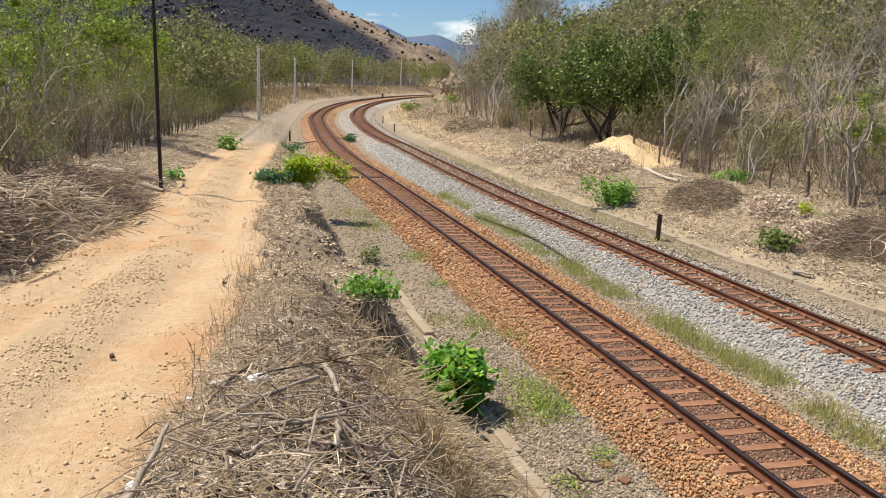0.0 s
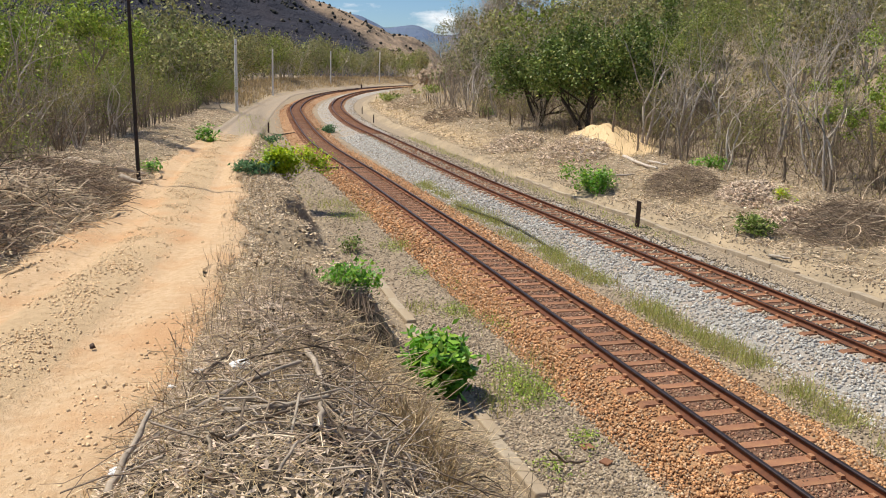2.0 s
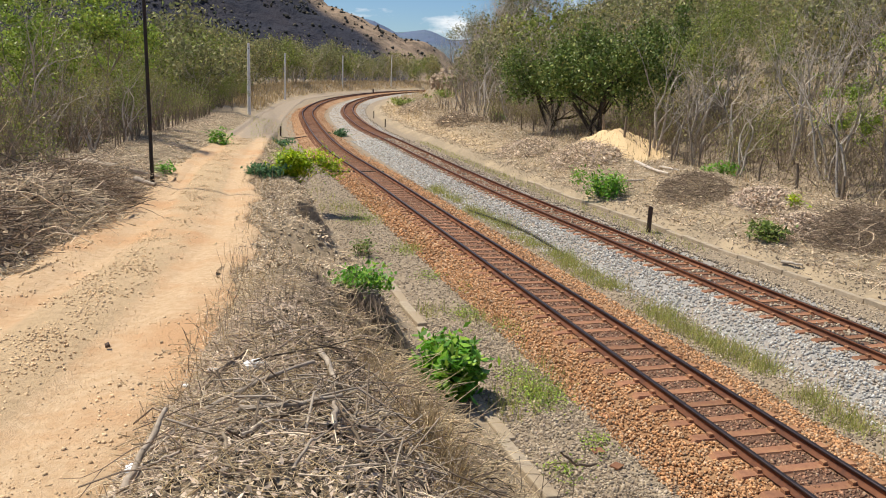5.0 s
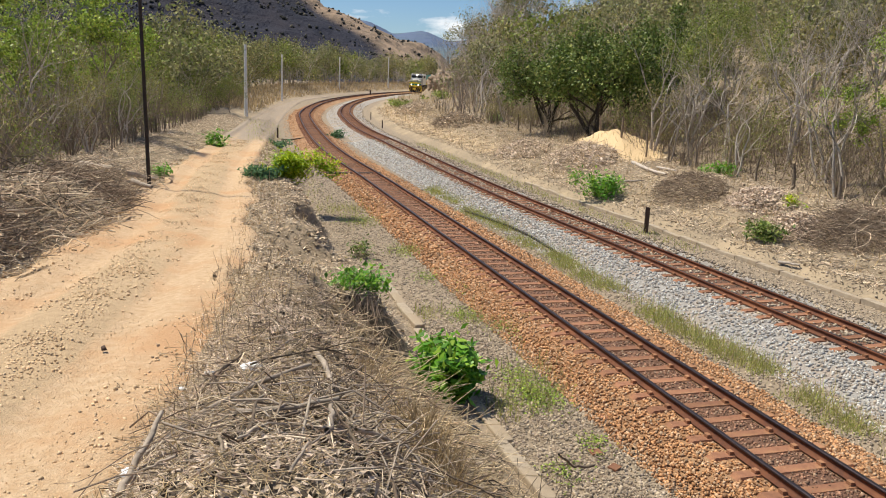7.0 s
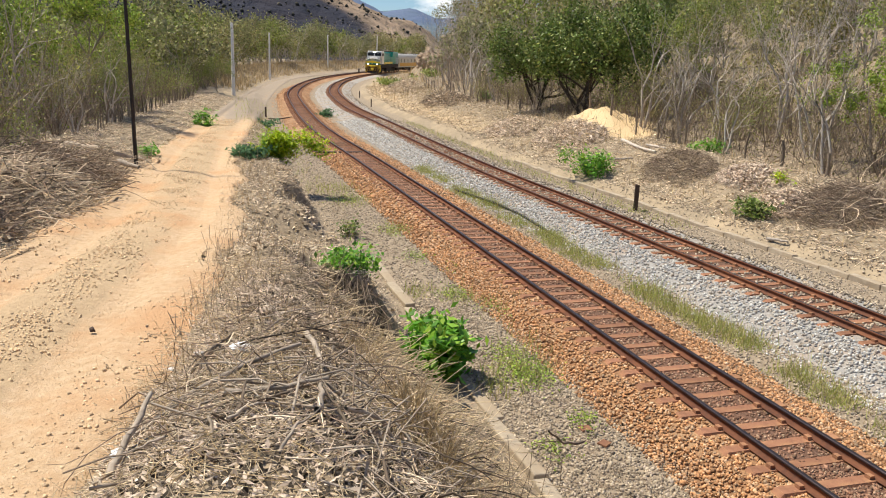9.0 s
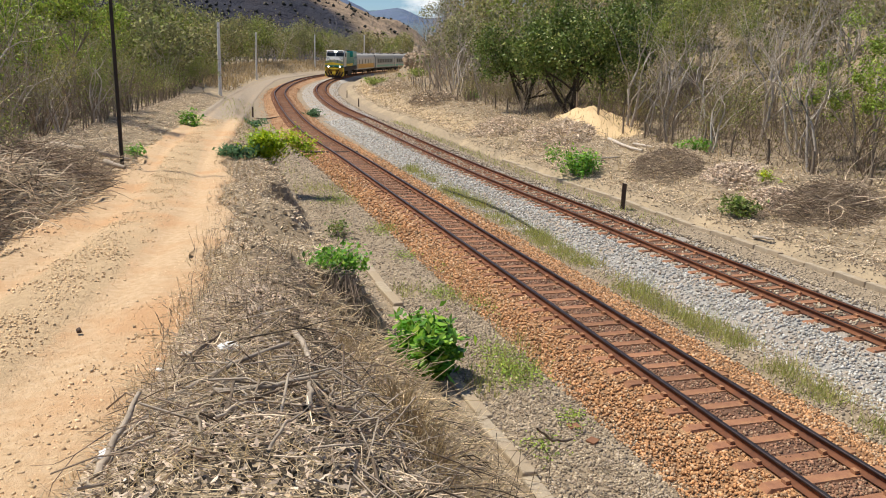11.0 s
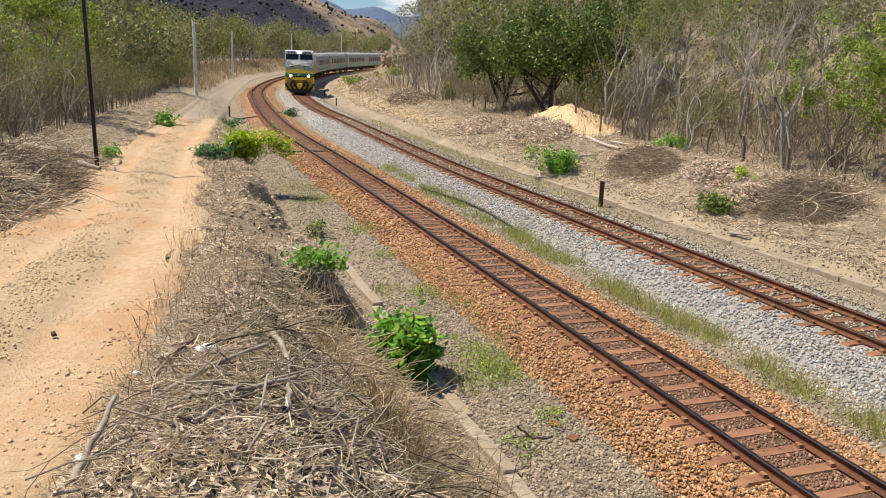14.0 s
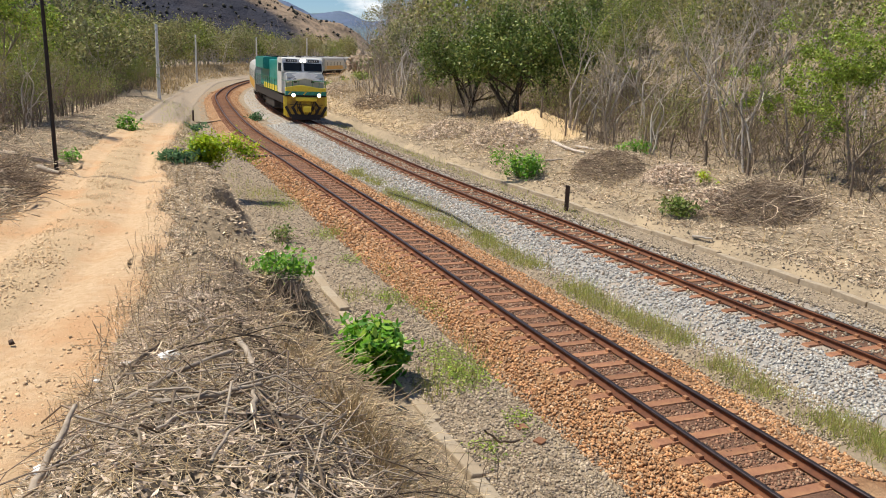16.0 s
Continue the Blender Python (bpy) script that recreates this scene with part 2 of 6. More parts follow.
def np_mesh(name, V, F):
    """A mesh from arrays of points and of faces with the same number of corners."""
    me = bpy.data.meshes.new(name)
    V, F = np.asarray(V, np.float32), np.asarray(F, np.int32)
    n, k = F.shape
    me.vertices.add(len(V))
    me.vertices.foreach_set("co", V.ravel())
    me.loops.add(n * k)
    me.loops.foreach_set("vertex_index", F.ravel())
    me.polygons.add(n)
    me.polygons.foreach_set("loop_start", np.arange(0, n * k, k, dtype=np.int32))
    me.update(calc_edges=True)
    return me


class Geo:
    """Gathers quads from many small pieces."""

    def __init__(self):
        self.V, self.F, self.n = [], [], 0

    def add(self, V, F):
        V = np.asarray(V, float).reshape(-1, 3)
        self.V.append(V)
        self.F.append(np.asarray(F, int).reshape(-1, 4) + self.n)
        self.n += len(V)

    def tube(self, P, R, sides=4):
        """A tapered tube along points P with radii R."""
        P, R = np.asarray(P, float), np.asarray(R, float)
        T = np.gradient(P, axis=0)
        T /= np.linalg.norm(T, axis=1)[:, None] + 1e-9
        ref = np.where(np.abs(T[:, 2:3]) > 0.9, np.array([[1.0, 0, 0]]), np.array([[0, 0, 1.0]]))
        A = np.cross(T, ref)
        A /= np.linalg.norm(A, axis=1)[:, None] + 1e-9
        B = np.cross(T, A)
        a = np.arange(sides) * 2 * np.pi / sides
        ring = P[:, None] + R[:, None, None] * (np.cos(a)[None, :, None] * A[:, None] + np.sin(a)[None, :, None] * B[:, None])
        m = len(P)
        i, j = np.meshgrid(np.arange(m - 1), np.arange(sides), indexing="ij")
        q = np.stack([i * sides + j, i * sides + (j + 1) % sides, (i + 1) * sides + (j + 1) % sides, (i + 1) * sides + j], -1)
        caps = [[0, 1, 2, 3], [(m - 1) * sides + k for k in (3, 2, 1, 0)]] if sides == 4 else []
        F = q.reshape(-1, 4)
        if caps:
            F = np.vstack([F, caps])
        self.add(ring.reshape(-1, 3), F)

    def mesh(self, name):
        return np_mesh(name, np.vstack(self.V), np.vstack(self.F))


def cards(C, size, rng, flat=0.0, long=1.8):
    """Diamond leaves at centres C: quads turned at random (flat 1: lying level)."""
    n = len(C)
    size = np.broadcast_to(size, n)
    u = rng.normal(size=(n, 3))
    u[:, 2] *= 1 - flat
    u /= np.linalg.norm(u, axis=1)[:, None]
    w = rng.normal(size=(n, 3))
    w[:, 2] *= 1 - flat
    v = np.cross(u, w)
    if flat:
        v = np.cross(u, np.tile([0, 0, 1.0], (n, 1)) + rng.normal(size=(n, 3)) * 0.35)
    v /= np.linalg.norm(v, axis=1)[:, None] + 1e-9
    bend = np.cross(u, v) * (size * 0.18)[:, None]
    a, b = u * (size * long / 2)[:, None], v * (size / 2)[:, None]
    V = np.stack([C - a, C - b + bend - a * 0.1, C + a, C + b + bend - a * 0.1], 1).reshape(-1, 3)
    return V, np.arange(4 * n).reshape(n, 4)


def stones(C, size, rng):
    """Broken stones at centres C: skewed eight-cornered blocks."""
    n = len(C)
    size = np.broadcast_to(size, n)
    cube = np.array([[x, y, z] for z in (-1, 1) for y in (-1, 1) for x in (-1, 1)], float)
    K = cube[None] * rng.uniform(0.55, 1.0, (n, 8, 1)) * rng.uniform(0.45, 1.0, (n, 1, 3))
    q = rng.normal(size=(n, 4))
    q /= np.linalg.norm(q, axis=1)[:, None]
    w, x, y, z = q.T
    R = np.stack([1 - 2 * (y * y + z * z), 2 * (x * y - z * w), 2 * (x * z + y * w), 2 * (x * y + z * w), 1 - 2 * (x * x + z * z), 2 * (y * z - x * w),
                  2 * (x * z - y * w), 2 * (y * z + x * w), 1 - 2 * (x * x + y * y)], 1).reshape(n, 3, 3)
    V = np.einsum("nij,nkj->nki", R, K) * (size / 2)[:, None, None] + C[:, None]
    f = np.array([[0, 2, 3, 1], [4, 5, 7, 6], [0, 1, 5, 4], [2, 6, 7, 3], [0, 4, 6, 2], [1, 3, 7, 5]])
    return V.reshape(-1, 3), (f[None] + 8 * np.arange(n)[:, None, None]).reshape(-1, 4)


def box(bm, x0, x1, y0, y1, z0, z1, bevel=0.0):
    r = bmesh.ops.create_cube(bm, size=1, matrix=Matrix.LocRotScale(((x0 + x1) / 2, (y0 + y1) / 2, (z0 + z1) / 2), None, (x1 - x0, y1 - y0, z1 - z0)))
    if bevel:
        es = list({e for v in r["verts"] for e in v.link_edges})
        bmesh.ops.bevel(bm, geom=es, offset=bevel, segments=2, affect="EDGES", profile=0.5)
    return bm


def boxed(*a, bevel=0.0):
    return box(bmesh.new(), *a, bevel=bevel)


def rod(bm, p, q, r, sides=8):
    p, q = Vector(p), Vector(q)
    m = Matrix.Translation((p + q) / 2) @ (q - p).to_track_quat("Z", "Y").to_matrix().to_4x4()
    bmesh.ops.create_cone(bm, cap_ends=True, segments=sides, radius1=r, radius2=r, depth=(q - p).length, matrix=m)
    return bm


def smooth(a, b, x):
    t = np.clip((x - a) / (b - a), 0, 1)
    return t * t * (3 - 2 * t)


class Line:
    """A level curve through points, with its length, and offsets from it (to the right is positive)."""

    def __init__(self, ctrl, step=0.5):
        c = np.array(ctrl, float)
        c = np.vstack([2 * c[0] - c[1], c, 2 * c[-1] - c[-2]])
        out = []
        for i in range(1, len(c) - 2):
            k = max(2, int(np.linalg.norm(c[i + 1] - c[i]) / 0.25))
            t = np.linspace(0, 1, k, endpoint=False)[:, None]
            p0, p1, p2, p3 = c[i - 1], c[i], c[i + 1], c[i + 2]
            out.append(0.5 * (2 * p1 + (p2 - p0) * t + (2 * p0 - 5 * p1 + 4 * p2 - p3) * t ** 2 + (3 * p1 - p0 - 3 * p2 + p3) * t ** 3))
        p = np.vstack(out + [c[-2:-1]])
        s = np.r_[0, np.cumsum(np.linalg.norm(np.diff(p, axis=0), axis=1))]
        self.length = s[-1]
        self.s = np.arange(0, s[-1], step)
        self.p = np.stack([np.interp(self.s, s, p[:, k]) for k in (0, 1)], 1)
        for _ in range(12):
            self.p[1:-1] = 0.25 * self.p[:-2] + 0.5 * self.p[1:-1] + 0.25 * self.p[2:]
        self.t = np.gradient(self.p, axis=0)
        self.t /= np.linalg.norm(self.t, axis=1)[:, None]
        self.r = np.stack([self.t[:, 1], -self.t[:, 0]], 1)

    def at(self, s):
        p = np.stack([np.interp(s, self.s, self.p[:, k]) for k in (0, 1)], -1)
        r = np.stack([np.interp(s, self.s, self.r[:, k]) for k in (0, 1)], -1)
        return p, r

    def s_of_y(self, y):
        i = np.argmax(self.p[:, 1] >= y)
        return self.s[i]

    def off(self, x, y):
        """Signed distance to the right of the curve, point by point."""
        q = np.stack([np.ravel(x), np.ravel(y)], 1)
        p, r, t = self.p[::2], self.r[::2], self.t[::2]
        out = np.empty(len(q))
        for i in range(0, len(q), 4000):
            k = q[i:i + 4000]
            d = ((k[:, None] - p[None]) ** 2).sum(-1)
            j = d.argmin(1)
            rel = k - p[j]
            lat, lon = (rel * r[j]).sum(1), (rel * t[j]).sum(1)
            end = (j == 0) | (j == len(p) - 1)
            out[i:i + 4000] = np.where(end, lat, np.sign(lat) * np.sqrt(np.maximum(lat ** 2, d[np.arange(len(k)), j] - 0.3 * lon ** 2)))
            out[i:i + 4000] = np.where(np.abs(lon) < 1.2, lat, out[i:i + 4000])
        return out.reshape(np.shape(x))


def sweep(line, s0, s1, profile, step, close=True, zfun=None):
    """A profile of (offset, height) carried along the curve."""
    ss = np.arange(s0, s1 + step / 2, step)
    p, r = line.at(ss)
    prof = np.array(profile, float)
    n, k = len(ss), len(prof)
    V = np.empty((n, k, 3))
    V[..., :2] = p[:, None] + r[:, None] * prof[None, :, :1]
    V[..., 2] = prof[None, :, 1]
    if zfun is not None:
        V[..., 2] += zfun(ss)[:, None]
    i, j = np.meshgrid(np.arange(n - 1), np.arange(k if close else k - 1), indexing="ij")
    F = np.stack([i * k + j, (i + 1) * k + j, (i + 1) * k + (j + 1) % k, i * k + (j + 1) % k], -1).reshape(-1, 4)
    return V.reshape(-1, 3), F


# ---- plan: the two tracks, the road ----
NEAR = Line([(13.4, -20), (9.28, -5), (5.15, 10), (1.16, 24.5), (-2.2, 36.8), (-6.9, 54), (-12.4, 81.7), (-14.3, 95), (-15.6, 111), (-16.05, 128),
             (-15.6, 143), (-13.9, 162), (-11.0, 181), (-6.3, 203.5), (2.7, 231), (16, 261.5), (35.5, 294), (63, 324.5), (99, 349.5), (145, 367.8), (200, 378), (260, 382), (330, 382)])
FARTRACK = Line([(18.2, -15), (13.5, 1), (8.95, 16), (6.3, 24.7), (2.67, 36.8), (-2.5, 57.4), (-6.0, 71.8), (-9.5, 93), (-11.2, 113), (-11.5, 128), (-11.2, 142), (-9.7, 161),
                 (-6.8, 180), (-2.1, 202), (6.9, 229), (20, 259.5), (39, 291.5), (66, 321), (101, 345.5), (146, 363.5), (200, 373.5), (260, 377.5), (330, 377.5)])
ROAD = Line([(-4.4, -14), (-4.35, 2), (-4.35, 6), (-4.5, 9), (-4.75, 12), (-5.4, 17), (-7.0, 25), (-8.2, 31), (-9.4, 38.4), (-11.8, 54), (-15.2, 75.3), (-18.0, 96.6), (-19.8, 113),
             (-21, 130), (-20.3, 146), (-18.5, 164), (-15.5, 184), (-10.6, 206), (-2.2, 233), (11, 264.5), (30.5, 298)])


def road_z(y):
    return np.interp(y, [-10, 10, 14, 20, 25, 32, 45, 54, 65, 75, 97, 110], [1.6, 1.6, 1.47, 1.27, 1.12, 1.0, 0.75, 0.55, 0.33, 0.15, -0.1, -0.2])


def crest_z(y):
    return np.interp(y, [-8, 3, 6, 9, 13, 18, 24, 32, 45, 70, 90, 110], [3.2, 2.75, 2.2, 2.05, 1.85, 1.45, 1.15, 0.85, 0.48, 0.1, -0.15, -0.3])


def road_w(y):
    return np.interp(y, [8, 12, 17, 25, 60, 90], [1.75, 1.7, 1.35, 1.25, 1.15, 1.0])


def bumps(x, y, f, amp, seed=0.0):
    """Gentle uneven ground from crossed waves."""
    a = np.sin(x * f * 1.3 + 2.1 * np.sin(y * f * 0.7 + seed)) * np.sin(y * f * 1.1 + 1.7 * np.sin(x * f * 0.9 + seed * 1.7))
    b = np.sin(x * f * 3.1 + y * f * 1.7 + seed) * np.sin(y * f * 2.7 - x * f * 1.3 + 2 * seed)
    return amp * (a + 0.4 * b)


def height(x, y):
    """The ground's height."""
    x, y = np.asarray(x, float), np.asarray(y, float)
    dn, dr, dw = NEAR.off(x, y), FARTRACK.off(x, y), ROAD.off(x, y)
    bed = -0.40
    zr, zc, hw = road_z(y), crest_z(y), road_w(y)
    e, l = dw - hw, -dw - hw
    zl = np.where(e > 0, zr + (zc - zr) * smooth(0, 1.3, e), zr - 0.14 * smooth(0.0, 0.3, -np.maximum(e, l)))
    heap = 0.40 * smooth(0.1, 1.6, l) - 0.25 * smooth(3, 7, l) - 0.03 * np.clip(l - 7, 0, 150)
    heap = heap + np.interp(y, [70, 95, 120, 150], [0, 0.6, 1.1, 1.4]) * smooth(0.3, 6.0, l)
    zl = zl + np.where(l > 0, heap, 0) + bumps(x, y, 0.9, 0.05) * smooth(0, 0.5, np.maximum(e, l)) + bumps(x, y, 2.9, 0.03, 1.3) * smooth(0, 0.5, np.maximum(e, l))
    # the near bank reaches down to the drain, with a raw notch bitten out of it
    near, stub = smooth(18.0, 16.8, y), smooth(13.3, 13.6, y) * smooth(18.0, 16.8, y)
    foot = 4.25 - 0.35 * near - 0.25 * stub - 0.4 * smooth(14, 26, y) - 1.3 * smooth(28, 46, y)
    notch = 1.25 * smooth(10.7, 11.7, y) * smooth(13.75, 13.4, y) + 0.5 * smooth(18.6, 19.4, y) * smooth(22.4, 22.0, y)
    crest = 5.95 + 0.1 * near - 1.0 * stub - 1.1 * smooth(14, 26, y) - 0.4 * smooth(28, 46, y)
    steep = 0.9 * smooth(11.5, 12.2, y) * smooth(13.7, 13.4, y)
    crest = crest + 0.75 * smooth(11.2, 10.2, y)
    k = -dn + bumps(x, y, 1.7, 0.18, 0.4)
    ramp = smooth(foot + notch, crest + notch - steep, k)
    slope = smooth(12.5, 11.0, y)
    ramp = ramp + 0.6 * slope * (np.clip((k - foot - notch) / (crest - foot), 0, 1) - ramp)
    zl = zl - 0.75 * stub * smooth(6.9, 5.6, -dn)
    zl = bed + (zl - bed) * ramp
    rise = 0.30 * smooth(3.3, 3.8, dr) + 0.85 * smooth(3.5, 9.0, dr) + 0.16 * np.clip(dr - 11, 0, 400) + 0.22 * np.clip(dr - 22, 0, 120)
    foot = np.interp(y, [110, 140, 150, 170, 184, 210], [15, 11.0, 8.6, 5.6, 4.8, 4.6])
    cut = np.minimum(0.95 * np.clip(dr - foot, 0, 60), 13) * smooth(112, 150, y)
    rise = np.maximum(rise, cut) + bumps(x, y, 0.7, 0.12, 2.0) * smooth(3.5, 6, dr) + bumps(x, y, 2.3, 0.05, 3.0) * smooth(3.4, 4, dr) + bumps(x, y, 0.25, 1.2, 1.0) * smooth(14, 24, dr)
    mound = 1.15 * np.exp(-(((x - 11.0) / 2.2) ** 2 + ((y - 47.5) / 3.0) ** 2))
    rise = rise + mound * (1 + bumps(x, y, 2.6, 0.10, 5.0)) + 0.35 * np.exp(-(((x - 11.8) / 2.0) ** 2 + ((y - 35) / 2.5) ** 2))
    return np.where(dn < -2.35, zl, np.where(dr > 2.5, bed + rise, bed))


def hz(x, y):
    return float(height(np.array([x]), np.array([y]))[0])


# ---- ground: one sheet to the horizon ----
def axis_steps(a, b, fine, far_lo, far_hi, grow=1.12):
    mid = list(np.arange(a, b + fine / 2, fine))
    lo, hi, s = [], [], fine
    v = a
    while v > far_lo:
        s *= grow
        v -= s
        lo.append(v)
    s, v = fine, b
    while v < far_hi:
        s *= grow
        v += s
        hi.append(v)
    return np.array(lo[::-1] + mid + hi)


def sheet(xs, ys, zfun):
    X, Y = np.meshgrid(xs, ys, indexing="ij")
    Z = zfun(X, Y)
    n, m = X.shape
    i, j = np.meshgrid(np.arange(n - 1), np.arange(m - 1), indexing="ij")
    F = np.stack([i * m + j, (i + 1) * m + j, (i + 1) * m + j + 1, i * m + j + 1], -1).reshape(-1, 4)
    return np.stack([X, Y, Z], -1).reshape(-1, 3), F


def mask(me, name, values):
    me.attributes.new(name, "FLOAT", "POINT").data.foreach_set("value", np.asarray(values, np.float32))


def make_ground():
    xs = axis_steps(-12, 16, 0.28, -3800, 3800)
    ys = axis_steps(2, 32, 0.28, -1500, 4200, 1.032)

    def zfun(X, Y):
        Z = height(X, Y)
        far = smooth(250, 600, np.hypot(X, Y))
        return Z * (1 - far) - 4.0 * far

    V, F = sheet(xs, ys, zfun)
    me = np_mesh("ground", V, F)
    x, y = V[:, 0], V[:, 1]
    dn, dr, dw = NEAR.off(x, y), FARTRACK.off(x, y), ROAD.off(x, y)
    sand = np.exp(-(((x - 11.0) / 2.3) ** 2 + ((y - 46.0) / 3.6) ** 2)) * 1.8 + 0.16 * smooth(3.2, 2.2, np.abs(dr - 4.2)) * smooth(26, 32, y)
    sand = sand + 0.3 * smooth(2.2, 1.2, np.abs(dr - 6)) * smooth(40, 60, y) * smooth(140, 100, y)
    mask(me, "sand", sand)
    mask(me, "grit", np.where((dn > -4.2) & (dr < 3.2), 1.0, 0.0))
    mask(me, "litter", np.where(dn < -4.2, smooth(0.0, 0.6, dw - road_w(y)), 0) * 0.6 + (0.45 * smooth(4.6, 6.2, dr) + 0.25 * smooth(8, 11, dr)) * smooth(0.9, 0.3, sand) + 0.7 * smooth(1.2, 2.5, -dw - road_w(y)))
    tagged(part("ground", me, M_GROUND, smooth=True), "dry brown earth with leaf litter, sand and grit", "ground", kind="structure")


make_ground()


def make_road():
    s0, s1 = ROAD.s_of_y(-12), ROAD.s_of_y(204)
    ss = np.arange(s0, s1, 0.22)
    p, r = ROAD.at(ss)
    us = np.linspace(-1, 1, 25)
    hw = road_w(p[:, 1]) + 0.28
    wob = (0.16 * np.sin(ss * 0.9) + 0.1 * np.sin(ss * 2.3)) * smooth(45, 22, p[:, 1])
    U = us[None] * hw[:, None]
    V = np.empty((len(ss), len(us), 3))
    side = np.where(np.abs(us) > 0.8, np.sign(us), 0)
    V[..., :2] = p[:, None] + r[:, None] * (U + side[None] * wob[:, None])[..., None]
    rut = np.exp(-((np.abs(U) - 0.78) / 0.27) ** 2)
    z = height(V[..., 0], V[..., 1])
    V[..., 2] = np.where(np.abs(us)[None] > 0.97, z - 0.04, np.minimum(road_z(p[:, 1])[:, None] + 0.06 - 0.075 * rut, z + (0.21 - 0.15 * smooth(38, 50, p[:, 1]))[:, None])) + bumps(V[..., 0], V[..., 1], 2.0, 0.01)
    n, k = len(ss), len(us)
    i, j = np.meshgrid(np.arange(n - 1), np.arange(k - 1), indexing="ij")
    F = np.stack([i * k + j, i * k + j + 1, (i + 1) * k + j + 1, (i + 1) * k + j], -1).reshape(-1, 4)
    me = np_mesh("road", V.reshape(-1, 3), F)
    crown = (1 - rut) * 1.1 * smooth(0.95, 0.5, np.abs(U)) * (0.7 + 0.3 * np.sin(ss * 0.35)[:, None]) + 0.45 * smooth(-0.75, -1.0, us)[None]
    mask(me, "crown", crown.ravel())
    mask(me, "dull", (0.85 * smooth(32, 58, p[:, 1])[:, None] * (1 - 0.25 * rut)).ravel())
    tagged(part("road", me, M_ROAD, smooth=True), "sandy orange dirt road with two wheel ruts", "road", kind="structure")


make_road()


# ---- tracks ----
GAUGE = 0.535
SLEEPER_GAP = 0.545
RAIL = [(-0.065, -0.150), (0.065, -0.150), (0.065, -0.138), (0.012, -0.118), (0.010, -0.045), (0.034, -0.034), (0.034, -0.006), (0.026, 0.0),
        (-0.026, 0.0), (-0.034, -0.006), (-0.034, -0.034), (-0.010, -0.045), (-0.012, -0.118), (-0.065, -0.138)]


def sleeper_mesh():
    """A steel trough sleeper with sloped sides and dipped ends, and four clips."""
    bm = bmesh.new()
    L = 1.02
    rows = []
    for x, dz in ((-L, -0.10), (-L + 0.10, 0.0), (L - 0.10, 0.0), (L, -0.10)):
        rows.append([bm.verts.new((x, yy, zz + dz)) for yy, zz in ((-0.13, -0.10), (-0.085, 0.0), (0.085, 0.0), (0.13, -0.10))])
    for a, b in zip(rows[:-1], rows[1:]):
        for k in range(3):
            bm.faces.new((a[k], b[k], b[k + 1], a[k + 1]))
    for e in (-1, 1):
        for c in (-0.10, 0.10):
            box(bm, e * GAUGE + c - 0.035, e * GAUGE + c + 0.035, -0.045, 0.045, -0.005, 0.05)
    bmesh.ops.recalc_face_normals(bm, faces=bm.faces)
    me = bpy.data.meshes.new("sleeper")
    bm.to_mesh(me)
    bm.free()
    return me


def make_track(line, y0, name, label, bed_mat, bed_label):
    track = tagged(new(name), label, "railway track", kind="structure")
    s0, s1 = line.s_of_y(y0), line.length - 3
    for e in (-1, 1):
        V, F = sweep(line, s0, s1, [(o + e * (GAUGE), z) for o, z in RAIL], 1.0)
        me = np_mesh("rail", V, F)
        me.materials.append(M_RUST)
        me.materials.append(M_RAILTOP)
        k = len(RAIL)
        me.polygons.foreach_set("material_index", np.where(np.isin(np.arange(len(F)) % k, (5, 6, 7, 8, 9) if line is NEAR else (7,)), 1, 0).astype(np.int32))
        part("rail", me, M_RUST, track, "rust-brown steel rail with a worn dark top")
    sm = sleeper_mesh()
    sm.materials.append(M_SLEEPER)
    rng = np.random.default_rng(len(name))
    s = s0 + 0.3
    for i in range(300):
        p, r = line.at(s)
        ob = part("sleeper", sm, M_SLEEPER, track)
        ob.matrix_basis = pose(p[0], p[1], -0.152 + rng.uniform(-0.008, 0.008), 0, 0, math.degrees(math.atan2(r[1], r[0])) + rng.uniform(-1.2, 1.2))
        s += SLEEPER_GAP
    bed = [(-2.35, -0.44), (-1.5, -0.205), (-0.7, -0.178), (0.7, -0.178), (1.45, -0.205), (2.2, -0.44)]
    if line is NEAR:
        bed = [(-1.95, -0.43), (-1.6, -0.39), (-1.15, -0.215), (-0.7, -0.178), (0.7, -0.178), (1.15, -0.205), (1.55, -0.36), (1.95, -0.43)]
    V, F = sweep(line, s0 - 2, s1, bed, 0.8, close=False)
    tagged(part(name + "_bed", np_mesh(name + "_bed", V, F), bed_mat, smooth=True), bed_label, "ballast", kind="structure")
    V, F = sweep(line, s0 - 1, line.s_of_y(215), [(-0.49, -0.2), (-0.46, -0.173), (0.46, -0.173), (0.49, -0.2)], 0.8, close=False)
    tagged(part(name + "_bed", np_mesh(name + "_bed", V, F), M_BED_DARK, smooth=True), "dark oily ballast between the rails", "ballast", kind="structure")


make_track(NEAR, 1, "railway_track", "rusty metre-gauge track on steel sleepers in brown ballast", M_BROWN, "rust-stained brown stone ballast bed")
make_track(FARTRACK, 5, "railway_track", "rusty metre-gauge track on steel sleepers in grey ballast", M_GREY, "grey crushed stone ballast bed")


